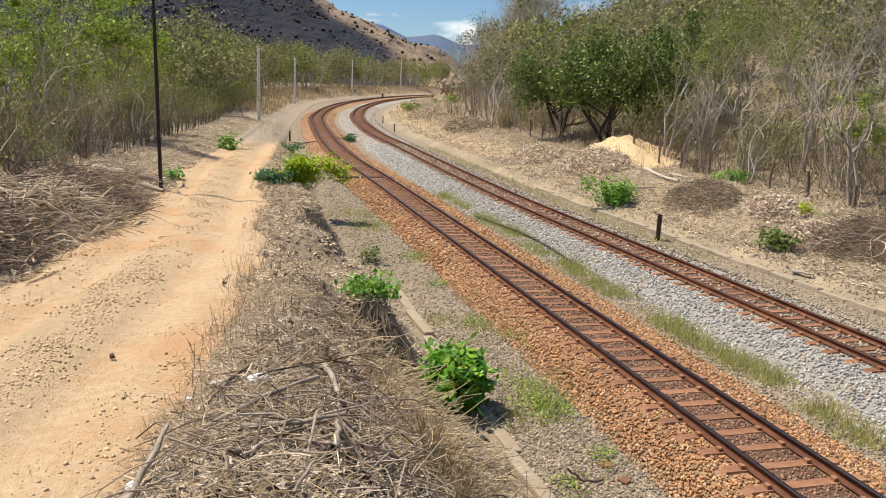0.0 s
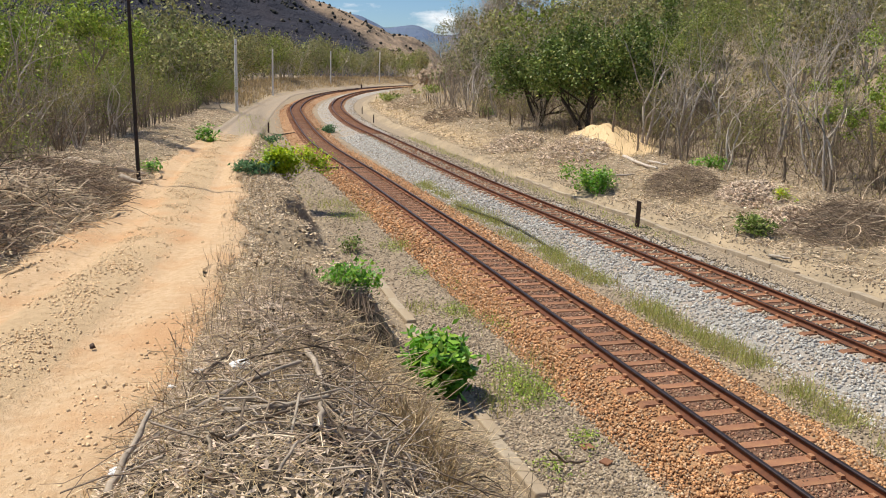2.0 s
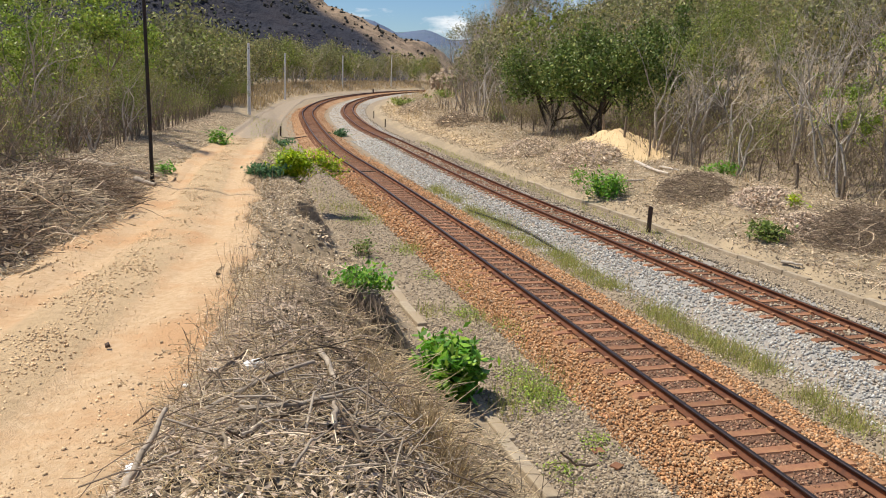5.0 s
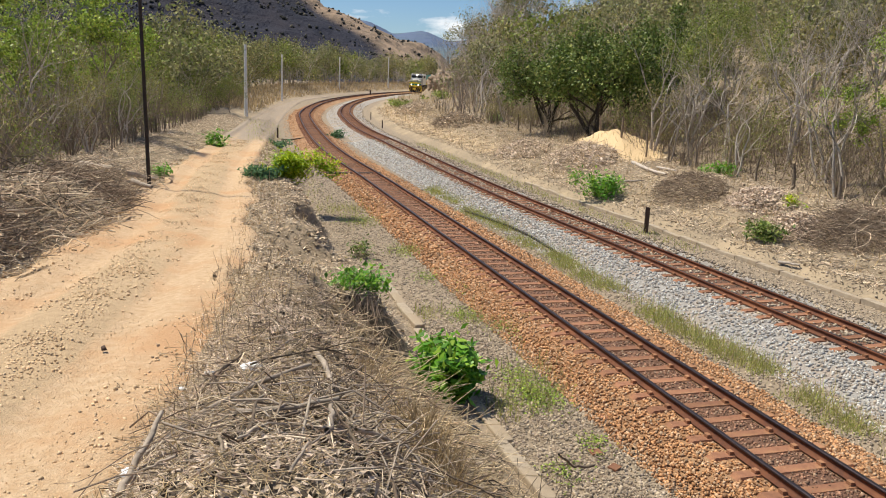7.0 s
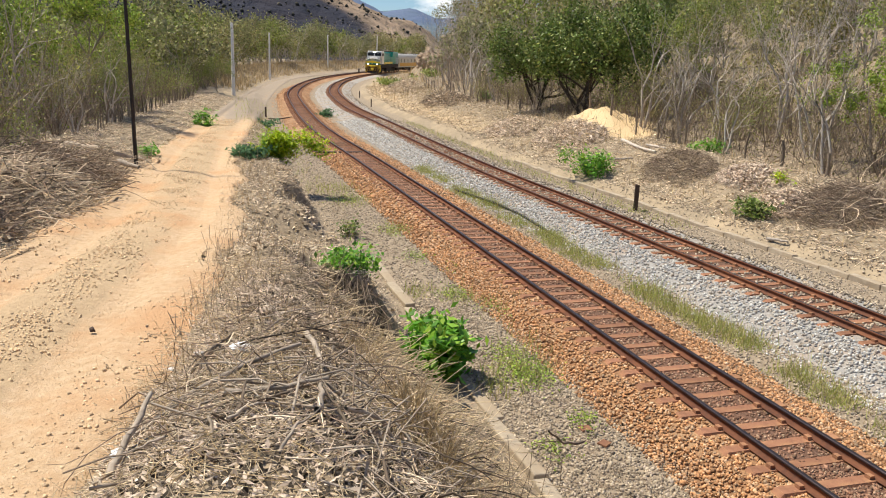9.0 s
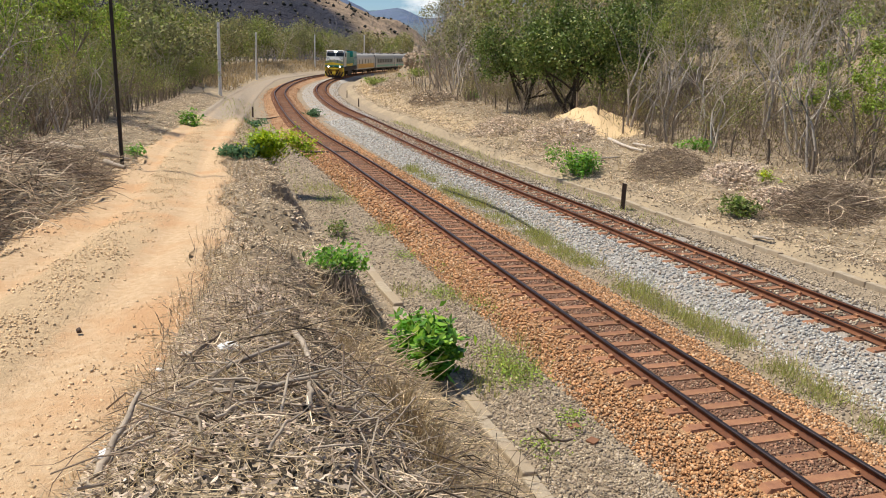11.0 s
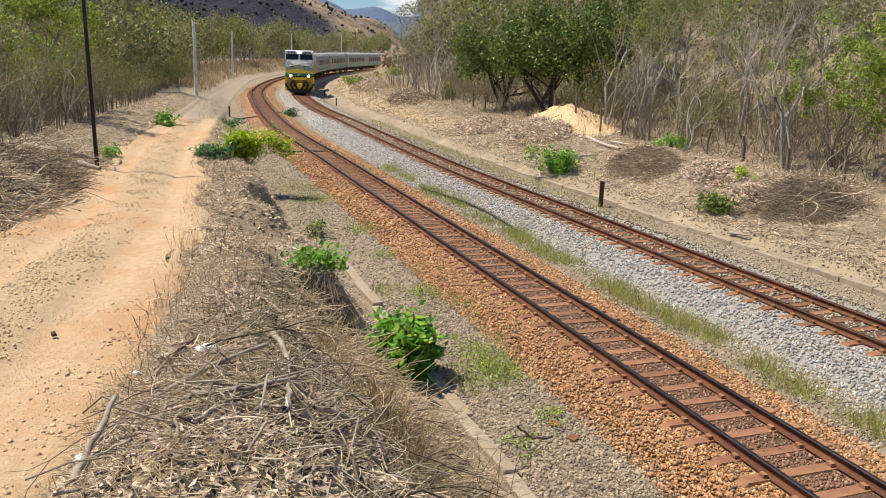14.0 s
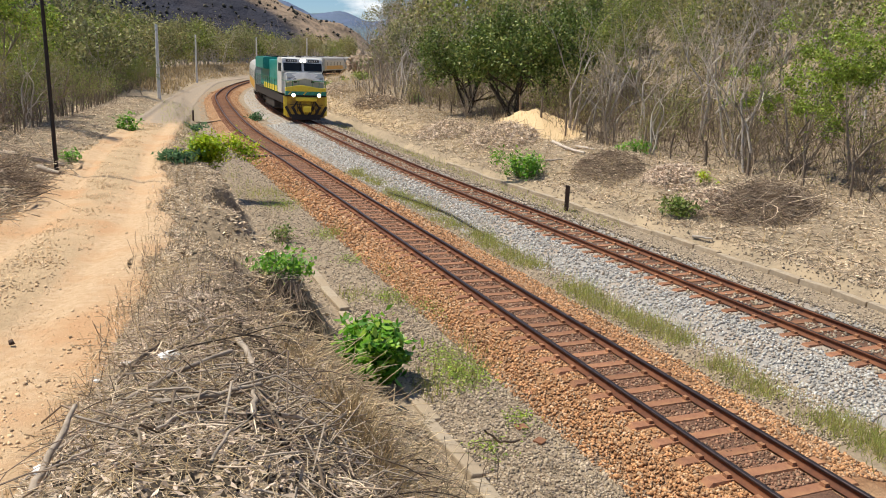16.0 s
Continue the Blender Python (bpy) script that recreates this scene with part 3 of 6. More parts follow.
# ---- hills and distance ----
def ridge_sheet(name, x0, x1, y0, y1, n, m, zfun, material, label):
    V, F = sheet(np.linspace(x0, x1, n), np.linspace(y0, y1, m), zfun)
    me = np_mesh(name, V, F)
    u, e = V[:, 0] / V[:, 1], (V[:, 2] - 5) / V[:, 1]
    # west flank keeps the painted cloud shadow, sunlit dry bare slopes towards the gap
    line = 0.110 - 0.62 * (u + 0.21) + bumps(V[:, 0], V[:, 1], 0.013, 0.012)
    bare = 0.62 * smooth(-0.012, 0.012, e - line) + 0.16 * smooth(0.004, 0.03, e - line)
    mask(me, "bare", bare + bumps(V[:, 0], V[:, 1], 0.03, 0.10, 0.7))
    return tagged(part(name, me, material, smooth=True), label, "hill", kind="structure")


def fold(X, Y, f, amp, seed):
    return bumps(X, Y, f, amp, seed) + bumps(X, Y, f * 2.7, amp * 0.45, seed + 1) + bumps(X, Y, f * 6.1, amp * 0.22, seed + 2)


def hill_a(X, Y):
    """The near dark hillside across the valley: high to the west, falling towards the gap."""
    u = X / Y
    top = np.interp(u, [-1.2, -0.42, -0.30, -0.203, -0.161, -0.119, -0.084, -0.055, -0.02, 0.01, 0.04], [0.30, 0.19, 0.15, 0.112, 0.097, 0.079, 0.066, 0.056, 0.044, 0.03, 0.004])
    k = smooth(520, 900, Y) * (1 - 0.6 * smooth(950, 1300, Y))
    return -6 + 900 * top * k + fold(X, Y, 0.011, 9, 0.5) * k


def hill_b(X, Y):
    u = X / Y
    top = np.interp(u, [-0.4, -0.20, -0.12, -0.075, -0.045, -0.01, 0.02, 0.06, 0.2], [0.06, 0.08, 0.062, 0.060, 0.047, 0.050, 0.040, 0.046, 0.05])
    k = smooth(2300, 3300, Y) * (1 - 0.7 * smooth(3500, 4200, Y))
    return -10 + 3300 * top * k + fold(X, Y, 0.003, 16, 2.5) * k


ridge_sheet("hill_west", -900, 60, 480, 1250, 240, 150, hill_a, M_HILL, "dry brown hillside, its west flank coloured dark as under cloud shadow")
ridge_sheet("hill_far", -1500, 1200, 2200, 4100, 110, 60, hill_b, M_FARHILL, "far mountain ridge with haze blue in its colour")


def hill_scrub():
    rng = np.random.default_rng(77)
    n = 12000
    x, y = rng.uniform(-520, 40, n), rng.uniform(560, 980, n)
    thin = (x / y < -0.15) | (rng.random(n) < 0.25)
    x, y = x[thin], y[thin]
    n = len(x)
    z = hill_a(x, y)
    keep = (z > 6) & (bumps(x, y, 0.02, 1.0, 4.0) + rng.normal(0, 0.5, n) > -0.1)
    C = np.column_stack([x, y, z + 0.6])[keep]
    V, F = stones(C, 1.2 + 3.4 * rng.random(len(C)) ** 2, rng)
    tagged(part("hill_scrub", np_mesh("hill_scrub", V, F), M_HILL_SCRUB, smooth=True), "dark scrub dotted over the dry hillside", "scrub", kind="stuff")


hill_scrub()


# ---- trees ----
def grow(geo, tips, rng, p, d, length, r, depth, up=0.25, spread=0.6, sides=5, bend=0.22, kids=3):
    n = 3 if depth > 1 else 2
    P = [np.array(p, float)]
    d = np.array(d, float)
    dirs = [d]
    for _ in range(n):
        d = d + rng.normal(size=3) * bend + np.array([0, 0, up * 0.25])
        d /= np.linalg.norm(d)
        dirs.append(d)
        P.append(P[-1] + d * length / n)
    R = np.linspace(r, r * 0.62, n + 1)
    geo.tube(P, R, sides if depth > 2 else 3)
    if depth == 0:
        tips.append((P[-1], d, length))
        tips.append((P[1], d, length))
        return
    for k in range(kids + (rng.random() < 0.4)):
        i = n if k == 0 else rng.integers(1, n + 1)
        nd = dirs[i] + rng.normal(size=3) * spread + np.array([0, 0, up])
        nd /= np.linalg.norm(nd)
        grow(geo, tips, rng, P[i], nd, length * rng.uniform(0.55, 0.85), R[i] * rng.uniform(0.5, 0.72), depth - 1, up, spread, sides, bend, kids)


def tree(name, seed, h, stems, leaves, leaf_size, bark, leaf_mat, label, depth=3, spread=0.6, lean=0.25, cloud=0.45, r=0.11, kids=3, up=0.25, floor=0.4, clump=2.5):
    """A tree with one or more tapered stems, forked limbs and a crown of single leaves."""
    rng = np.random.default_rng(seed)
    ob = tagged(new(name), label, "tree")
    g, tips = Geo(), []
    for k in range(stems):
        a = rng.uniform(0, 6.28)
        d = np.array([math.cos(a) * lean, math.sin(a) * lean, 1.0])
        grow(g, tips, rng, (math.cos(a) * 0.12 * (stems > 1), math.sin(a) * 0.12 * (stems > 1), -0.15), d / np.linalg.norm(d), h * 0.36 * rng.uniform(0.85, 1.1), r / stems ** 0.35, depth,
             spread=spread, kids=kids, up=up)
    T = np.array([t[0] for t in tips])
    part("trunk", g.mesh("trunk"), bark, ob, smooth=True)
    if leaves:
        w = rng.random(len(T)) ** clump
        pick = rng.choice(len(T), leaves, p=w / w.sum())
        C = T[pick] + rng.normal(size=(leaves, 3)) * cloud * np.array([1, 1, 0.75]) * rng.uniform(0.4, 1.3, (len(T), 1))[pick]
        C = C[C[:, 2] > floor * rng.uniform(0.8, 1.5, leaves)]
        V, F = cards(C, rng.uniform(0.6, 1.25, len(C)) * leaf_size, rng)
        part("crown", np_mesh("crown", V, F), leaf_mat, ob)
    return ob


def shrub(name, seed, h, twigs, leaves, leaf_size, bark, leaf_mat, label, wide=0.5, cat="shrub"):
    rng = np.random.default_rng(seed)
    ob = tagged(new(name), label, cat)
    g, C = Geo(), []
    for _ in range(twigs):
        a, w = rng.uniform(0, 6.28), rng.uniform(0.1, 1.0)
        p = np.array([math.cos(a) * 0.25 * w * wide, math.sin(a) * 0.25 * w * wide, -0.05])
        d = np.array([math.cos(a) * w * wide, math.sin(a) * w * wide, 1.0])
        L = h * rng.uniform(0.5, 1.0)
        P = [p]
        for _k in range(3):
            d = d + rng.normal(size=3) * 0.18
            d /= np.linalg.norm(d)
            P.append(P[-1] + d * L / 3)
        g.tube(P, np.linspace(0.012, 0.004, 4) * max(1, h / 2), 3)
        for _k in range(3):
            q = P[rng.integers(1, 4)]
            e = d + rng.normal(size=3) * 0.7
            e /= np.linalg.norm(e)
            g.tube([q, q + e * L * 0.3], np.array([0.006, 0.003]) * max(1, h / 2), 3)
            C.append(q + e * L * 0.3)
        C += P[2:]
    part("tangle", g.mesh("tangle"), bark, ob)
    if leaves:
        T = np.array(C)
        K = T[rng.integers(0, len(T), leaves)] + rng.normal(size=(leaves, 3)) * 0.13 * h ** 0.7
        K = K[K[:, 2] > 0.03]
        V, F = cards(K, rng.uniform(0.6, 1.3, len(K)) * leaf_size, rng)
        part("foliage", np_mesh("foliage", V, F), leaf_mat, ob)
    return ob


def put(ob, x, y, turn, size=1.0, z=None, tilt=0.0):
    c = copy_thing(ob, pose(x, y, hz(x, y) - 0.05 if z is None else z, tilt, 0, turn))
    c.scale = (size, size, size)
    return c


def drop_proto(ob):
    for o in (*ob.children_recursive, ob):
        bpy.data.objects.remove(o)


rnd = random.Random(7)
LEAFY = [tree("tree", 10 + i, 9.0, 2, 8000, 0.07, M_BARK, M_LEAF, "thin tree with sparse olive-green leaves in dry scrub", spread=0.62, cloud=0.36, floor=1.6) for i in range(3)]
DRYLEAF = [tree("tree", 30 + i, 8.5, 3, 2200, 0.07, M_BARK_PALE, M_LEAF_DRY, "half-bare tree with yellowing leaves in dry scrub", spread=0.5, cloud=0.35, floor=1.0) for i in range(3)]
BARE = [tree("bare_tree", 50 + i, 9.0, 2 + (i == 1), 0, 0.1, M_BARK_PALE if i != 1 else M_BARK, M_LEAF_DRY, "leafless pale grey tree of the dry season", spread=0.42, depth=4 if i else 3, kids=2 if i else 3, r=0.085 + 0.02 * i) for i in range(3)]
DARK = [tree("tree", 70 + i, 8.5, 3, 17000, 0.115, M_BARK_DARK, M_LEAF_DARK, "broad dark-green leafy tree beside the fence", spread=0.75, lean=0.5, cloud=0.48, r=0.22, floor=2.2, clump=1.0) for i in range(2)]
GREEN = [tree("tree", 60 + i, 9.0, 2, 9000, 0.085, M_BARK, M_LEAF_GREEN, "green leafy tree with pale forked limbs by the fence", spread=0.7, lean=0.35, cloud=0.30, floor=2.2, clump=2.0) for i in range(2)]
FAR = [tree("tree", 90 + i, 9.0, 3, 1400, 0.21, M_BARK_PALE, (M_LEAF_HAZE, M_LEAF_DRY, M_LEAF_HAZE, M_LEAF)[i], "distant dry scrub tree with thin foliage", depth=2, cloud=0.75, kids=3, spread=0.6, clump=1.2) for i in range(4)]
SCRUB = [shrub("scrub_bush", 110 + i, 2.8, 22, 0, 0.08, M_TWIG_DARK if i % 2 else M_BARK, M_LEAF_DRY, "leafless tangled grey thicket bush", wide=0.6) for i in range(2)]
SCRUB += [shrub("scrub_bush", 120 + i, 2.6, 18, 700, 0.055, M_TWIG_DARK, M_LEAF if i else M_LEAF_DRY, "dry thicket bush with few small leaves", wide=0.6) for i in range(2)]


def forest():
    # west of the road, along the fence and down to the valley
    for i in range(50):
        y = 16 + 103 * (i / 50) ** 1.15
        p, r = ROAD.at(ROAD.s_of_y(y))
        o = -((10.2 if y < 34 else 6.4) + rnd.uniform(0, 3.0) + (i % 3) * 5.5)
        x, yy = p[0] + r[0] * o, p[1] + r[1] * o
        k, u = rnd.random(), x / yy
        src = rnd.choice(LEAFY) if k < 0.30 else rnd.choice(DRYLEAF) if k < 0.55 else rnd.choice(BARE)
        size = rnd.uniform(0.8, 1.1)
        if y > 72:
            src = rnd.choice(FAR)
        elif u > -0.385:
            src, size = (src if k > 0.15 else rnd.choice(LEAFY)), size * (0.5 if yy < 58 else 0.72)
        elif u < -0.47:
            src = rnd.choice(BARE + DRYLEAF) if k > 0.2 else src
        put(src, x, yy, rnd.uniform(0, 360), size)
    # the green tree behind the dark pole, and pale bare ones before it
    for src, x, y, size in ((GREEN[0], -15.2, 38.0, 1.1), (GREEN[1], -18.6, 42.0, 1.05), (GREEN[1], -19.5, 36.5, 0.9), (BARE[2], -13.6, 27.5, 0.8), (BARE[1], -15.2, 30.0, 0.85), (BARE[2], -13.4, 35.5, 0.55), (BARE[1], -14.6, 43.0, 0.6),
                            (DRYLEAF[1], -12.9, 30.8, 0.5), (DRYLEAF[2], -14.6, 33.0, 0.55), (LEAFY[2], -18.0, 74.0, 0.45)):
        put(src, x, y, rnd.uniform(0, 360), size)
    for i in range(130):
        y = 11 + 95 * (i / 130) ** 1.1
        p, r = ROAD.at(ROAD.s_of_y(y))
        o = -(4.6 + rnd.uniform(0, 9))
        put(rnd.choice(SCRUB), p[0] + r[0] * o, p[1] + r[1] * o, rnd.uniform(0, 360), rnd.uniform(0.6, 1.15))
    # behind the bend
    for i in range(190):
        s = NEAR.s_of_y(80) + rnd.uniform(0, 200)
        p, r = NEAR.at(s)
        o = -(12.5 + rnd.uniform(0, 1) ** 1.5 * 55)
        put(rnd.choice(FAR if rnd.random() < 0.75 else BARE), p[0] + r[0] * o, p[1] + r[1] * o, rnd.uniform(0, 360), rnd.uniform(0.95, 1.35))
    # east side, on the rising ground behind the fence
    for i in range(125):
        s = FARTRACK.s_of_y(8) + 120 * (i / 125) ** 1.1
        p, r = FARTRACK.at(s)
        o = 12 + rnd.uniform(0, 3.5) + (i % 4) * 5
        if p[0] + r[0] * o < 0.035 * p[1]:
            o += 4
        if p[1] < 66 and 0.08 < (p[0] + r[0] * o) / (p[1] + r[1] * o) < 0.275:
            continue
        k = rnd.random()
        src = rnd.choice(LEAFY) if k < 0.10 else rnd.choice(DRYLEAF) if k < 0.42 else rnd.choice(BARE)
        if p[1] > 66:
            src = rnd.choice(BARE)
        put(src, p[0] + r[0] * o, p[1] + r[1] * o, rnd.uniform(0, 360), rnd.uniform(0.8, 1.1))
    for i in range(130):
        s = FARTRACK.s_of_y(10) + 115 * (i / 130) ** 1.1
        p, r = FARTRACK.at(s)
        o = 10.9 + rnd.uniform(0, 9)
        if p[1] > 72:
            continue
        put(rnd.choice(SCRUB), p[0] + r[0] * o, p[1] + r[1] * o, rnd.uniform(0, 360), rnd.uniform(0.6, 1.15))
    # on the cut and the hillside above it
    for i in range(190):
        s = FARTRACK.s_of_y(84) + rnd.uniform(0, 110)
        p, r = FARTRACK.at(s)
        o = 12.5 + rnd.uniform(0, 1) ** 1.4 * 42
        if p[0] + r[0] * o < 0.024 * (p[1] + r[1] * o):
            continue
        put(rnd.choice(BARE if rnd.random() < 0.82 else FAR), p[0] + r[0] * o, p[1] + r[1] * o, rnd.uniform(0, 360), rnd.uniform(0.8, 1.2) * (1.25 if o > 22 else 1.0))
    for i in range(75):
        s = FARTRACK.s_of_y(6) + 95 * (i / 75)
        p, r = FARTRACK.at(s)
        o = 26 + rnd.uniform(0, 34)
        put(rnd.choice(FAR[:3] + BARE[:2]), p[0] + r[0] * o, p[1] + r[1] * o, rnd.uniform(0, 360), rnd.uniform(0.85, 1.2))
    # the broad dark trees by the sand mound, and the pale forked stems before them
    for x, y, s in ((11.2, 53.0, 1.15), (9.0, 60, 1.05), (17.6, 63, 1.1), (14.0, 57.5, 1.1)):
        put(rnd.choice(DARK), x, y, rnd.uniform(0, 360), s)
    for x, y, s in ((9.6, 52.0, 0.8), (12.6, 51.5, 0.7), (8.2, 57.0, 0.9), (13.2, 54.5, 0.9), (15.2, 53.0, 0.8), (10.6, 56.0, 0.9)):
        put(rnd.choice(SCRUB), x, y, rnd.uniform(0, 360), s)
    for x, y, s in ((12.7, 45.0, 1.0), (13.0, 42.5, 0.8), (13.4, 40.2, 0.7), (13.9, 35.6, 0.6), (16.0, 30.6, 0.95), (16.8, 33, 0.9)):
        put(rnd.choice(BARE), x, y, rnd.uniform(0, 360), s)
    put(GREEN[1], 17.9, 30.3, 40, 0.75)
    put(GREEN[0], 18.6, 27.8, 140, 0.85)


forest()
for proto in LEAFY + DRYLEAF + BARE + DARK + GREEN + FAR + SCRUB:
    drop_proto(proto)


# ---- the passenger train ----
M_T_TEAL = mat("teal_paint", (0.02, 0.32, 0.28), (0.015, 0.25, 0.22), scale=3, rough=0.4, bump=0.03, coat=0.3, spec=0.5)
M_T_GREY = mat("grey_paint", (0.36, 0.38, 0.40), (0.30, 0.32, 0.34), scale=3, rough=0.4, bump=0.03, coat=0.3, spec=0.5)
M_T_WHITE = mat("white_paint", (0.75, 0.75, 0.73), (0.64, 0.64, 0.62), scale=3, rough=0.4, bump=0.03, coat=0.3, spec=0.5)
M_T_YELLOW = mat("yellow_paint", (0.86, 0.70, 0.05), (0.74, 0.56, 0.04), scale=4, rough=0.45, bump=0.03, coat=0.2, spec=0.5)
M_T_GREEN = mat("green_paint", (0.03, 0.25, 0.09), (0.02, 0.18, 0.07), scale=4, rough=0.45, bump=0.03, spec=0.5)
M_T_ORANGE = mat("ochre_paint", (0.62, 0.36, 0.05), (0.50, 0.28, 0.05), scale=3, rough=0.5, bump=0.03)
M_T_SILVER = mat("silver_grey_panel", (0.27, 0.32, 0.35), (0.22, 0.26, 0.29), scale=3, rough=0.45, bump=0.03, metal=0.2)
M_T_ROOF = mat("dusty_grey_roof", (0.40, 0.40, 0.39), (0.32, 0.31, 0.30), scale=2, rough=0.7)
M_T_DARK = mat("sooty_underframe", (0.035, 0.03, 0.028), (0.05, 0.04, 0.035), scale=6, rough=0.8)
M_T_GLASS = mat("dark_window_glass", (0.02, 0.025, 0.03), (0.015, 0.02, 0.025), scale=2, rough=0.4, bump=0, spec=0.12)
M_T_LAMP = glow("headlight", (1.0, 0.90, 0.68), 5.0)
M_T_OCHRE = mat("worn_ochre_paint", (0.66, 0.43, 0.04), (0.48, 0.29, 0.03), (0.30, 0.18, 0.04), scale=4, scale3=1.5, rough=0.6, bump=0.1)
M_T_PALE = mat("pale_silver_panel", (0.50, 0.51, 0.50), (0.42, 0.43, 0.42), scale=3, rough=0.45, bump=0.03)
M_T_BOARD = mat("number_board", (0.05, 0.05, 0.05), (0.07, 0.07, 0.07), scale=4, bump=0)


def prism(pts, y0, y1):
    """A side outline of (x, z) points, given a width."""
    bm = bmesh.new()
    a = [bm.verts.new((x, y0, z)) for x, z in pts]
    b = [bm.verts.new((x, y1, z)) for x, z in pts]
    bm.faces.new(a[::-1])
    bm.faces.new(b)
    for i in range(len(pts)):
        j = (i + 1) % len(pts)
        bm.faces.new((a[i], a[j], b[j], b[i]))
    bmesh.ops.recalc_face_normals(bm, faces=bm.faces)
    return bm


def bogie(parent, x, axles, span):
    fr = bmesh.new()
    for y in (-0.78, 0.78):
        box(fr, x - span / 2 - 0.5, x + span / 2 + 0.5, y - 0.09, y + 0.09, 0.55, 0.85, bevel=0.03)
    box(fr, x - 0.3, x + 0.3, -0.8, 0.8, 0.55, 0.9)
    b = part("bogie", fr, M_T_DARK, parent)
    for k in range(axles):
        ax = x - span / 2 + span * k / (axles - 1)
        w = bmesh.new()
        for y in (-0.535, 0.535):
            rod(w, (ax, y - 0.06, 0.47), (ax, y + 0.06, 0.47), 0.47, 20)
        rod(w, (ax, -0.8, 0.47), (ax, 0.8, 0.47), 0.08, 10)
        part("wheelset", w, M_T_DARK, b)


def slant_rim(e):
    """The white rim of the nose: high in the middle, lower at the side."""
    bm = prism([(-0.62, 3.34), (-0.40, 3.00), (-0.375, 3.06), (-0.60, 3.50)], min(0, e * 1.37), max(0, e * 1.37))
    for v in bm.verts:
        v.co.z -= 0.30 * abs(v.co.y) / 1.37
        v.co.x += 0.035 * abs(v.co.y) / 1.37
    return bm


def locomotive():
    """A wide-cab diesel: nose, cab, long hood with flared radiator, walkways and rails. Front at x = 0, body behind it."""
    ob = tagged(new("locomotive"), "teal, grey and yellow diesel locomotive with lit headlights, pulling a train", "locomotive")
    part("underframe", boxed(-19.6, -0.4, -1.4, 1.4, 1.15, 1.75, bevel=0.04), M_T_DARK, ob)
    part("fuel_tank", boxed(-12.6, -7.4, -1.3, 1.3, 0.45, 1.2, bevel=0.12), M_T_DARK, ob)
    bogie(ob, -4.2, 4, 4.4)
    bogie(ob, -15.9, 4, 4.4)
    # pilot, coupler and steps
    part("pilot", prism([(-0.35, 0.28), (-0.08, 0.28), (0.0, 0.75), (-0.1, 1.75), (-0.6, 1.75), (-0.6, 0.28)], -1.35, 1.35), M_T_OCHRE, ob, "worn ochre pilot plate")
    st = bmesh.new()
    for k in range(6):
        y = -1.15 + k * 0.46
        bm = prism([(0.0, 0.32), (0.03, 0.32), (0.03, 1.15), (0.0, 1.15)], y - 0.10, y + 0.10)
        bmesh.ops.rotate(bm, verts=bm.verts, cent=(0, y, 0.5), matrix=Matrix.Rotation(0.5 if y < 0 else -0.5, 3, "X"))
        tmp = bpy.data.meshes.new("bar")
        bm.to_mesh(tmp)
        bm.free()
        st.from_mesh(tmp)
        bpy.data.meshes.remove(tmp)
    part("striping", st, M_T_DARK, ob, "slanted dark bars on the pilot")
    for e in (-1, 1):
        s = bmesh.new()
        for k in range(4):
            box(s, -0.75, -0.15, e * 1.38 - 0.12, e * 1.38 + 0.12, 0.45 + k * 0.38, 0.49 + k * 0.38)
        box(s, -0.78, -0.74, e * 1.38 - 0.14, e * 1.38 + 0.14, 0.4, 1.75)
        box(s, -0.16, -0.12, e * 1.38 - 0.14, e * 1.38 + 0.14, 0.4, 1.75)
        part("steps", s, M_T_YELLOW, ob)
        w = bmesh.new()
        rod(w, (0.02, e * 0.95, 0.95), (-0.1, e * 0.55, 1.55), 0.06)
        part("hose", w, M_T_DARK, ob)
    part("plough", prism([(-0.1, 0.14), (0.12, 0.14), (0.02, 0.5), (-0.1, 0.5)], -1.05, 1.05), M_T_DARK, ob, "dark plough edge")
    lever = bmesh.new()
    rod(lever, (0.12, -1.2, 1.2), (0.2, 1.2, 1.2), 0.022, 6)
    part("uncoupling_lever", lever, M_T_DARK, ob)
    for e in (-1, 1):
        for k in range(3):
            h = bmesh.new()
            y = e * (0.4 + 0.13 * k)
            rod(h, (0.05, y, 1.4), (0.16, y + 0.03, 1.0), 0.03, 6)
            rod(h, (0.16, y + 0.03, 1.0), (0.1, y, 0.72), 0.03, 6)
            part("air_hose", h, M_T_DARK, ob)
    c = boxed(-0.3, 0.55, -0.16, 0.16, 0.78, 1.02, bevel=0.04)
    box(c, 0.3, 0.62, -0.26, 0.26, 0.70, 1.10, bevel=0.06)
    part("coupler", c, M_T_YELLOW, ob)
    part("anticlimber", boxed(-0.3, 0.14, -0.75, 0.75, 1.45, 1.72, bevel=0.05), M_T_YELLOW, ob)
    # front platform plates: teal, green and yellow bands
    part("deck_plate", boxed(-0.42, -0.05, -1.48, 1.48, 1.752, 1.86, bevel=0.02), M_T_DARK, ob)
    part("band_lower", boxed(-0.36, -0.02, -1.46, 1.46, 1.864, 2.12, bevel=0.02), M_T_TEAL, ob, "teal lower band")
    for k in range(8):
        y = -1.3 + k * 0.36
        bm = prism([(-0.015, 1.90), (-0.012, 1.90), (-0.012, 2.10), (-0.015, 2.10)], y, y + 0.10)
        for v in bm.verts:
            v.co.y += (v.co.z - 1.9) * 0.9
        part("slash", bm, M_T_YELLOW if k % 3 == 0 else M_T_GREEN, ob, "slanted stripe")
    band = boxed(-0.36, -0.025, -1.46, 1.46, 2.124, 2.46, bevel=0.02)
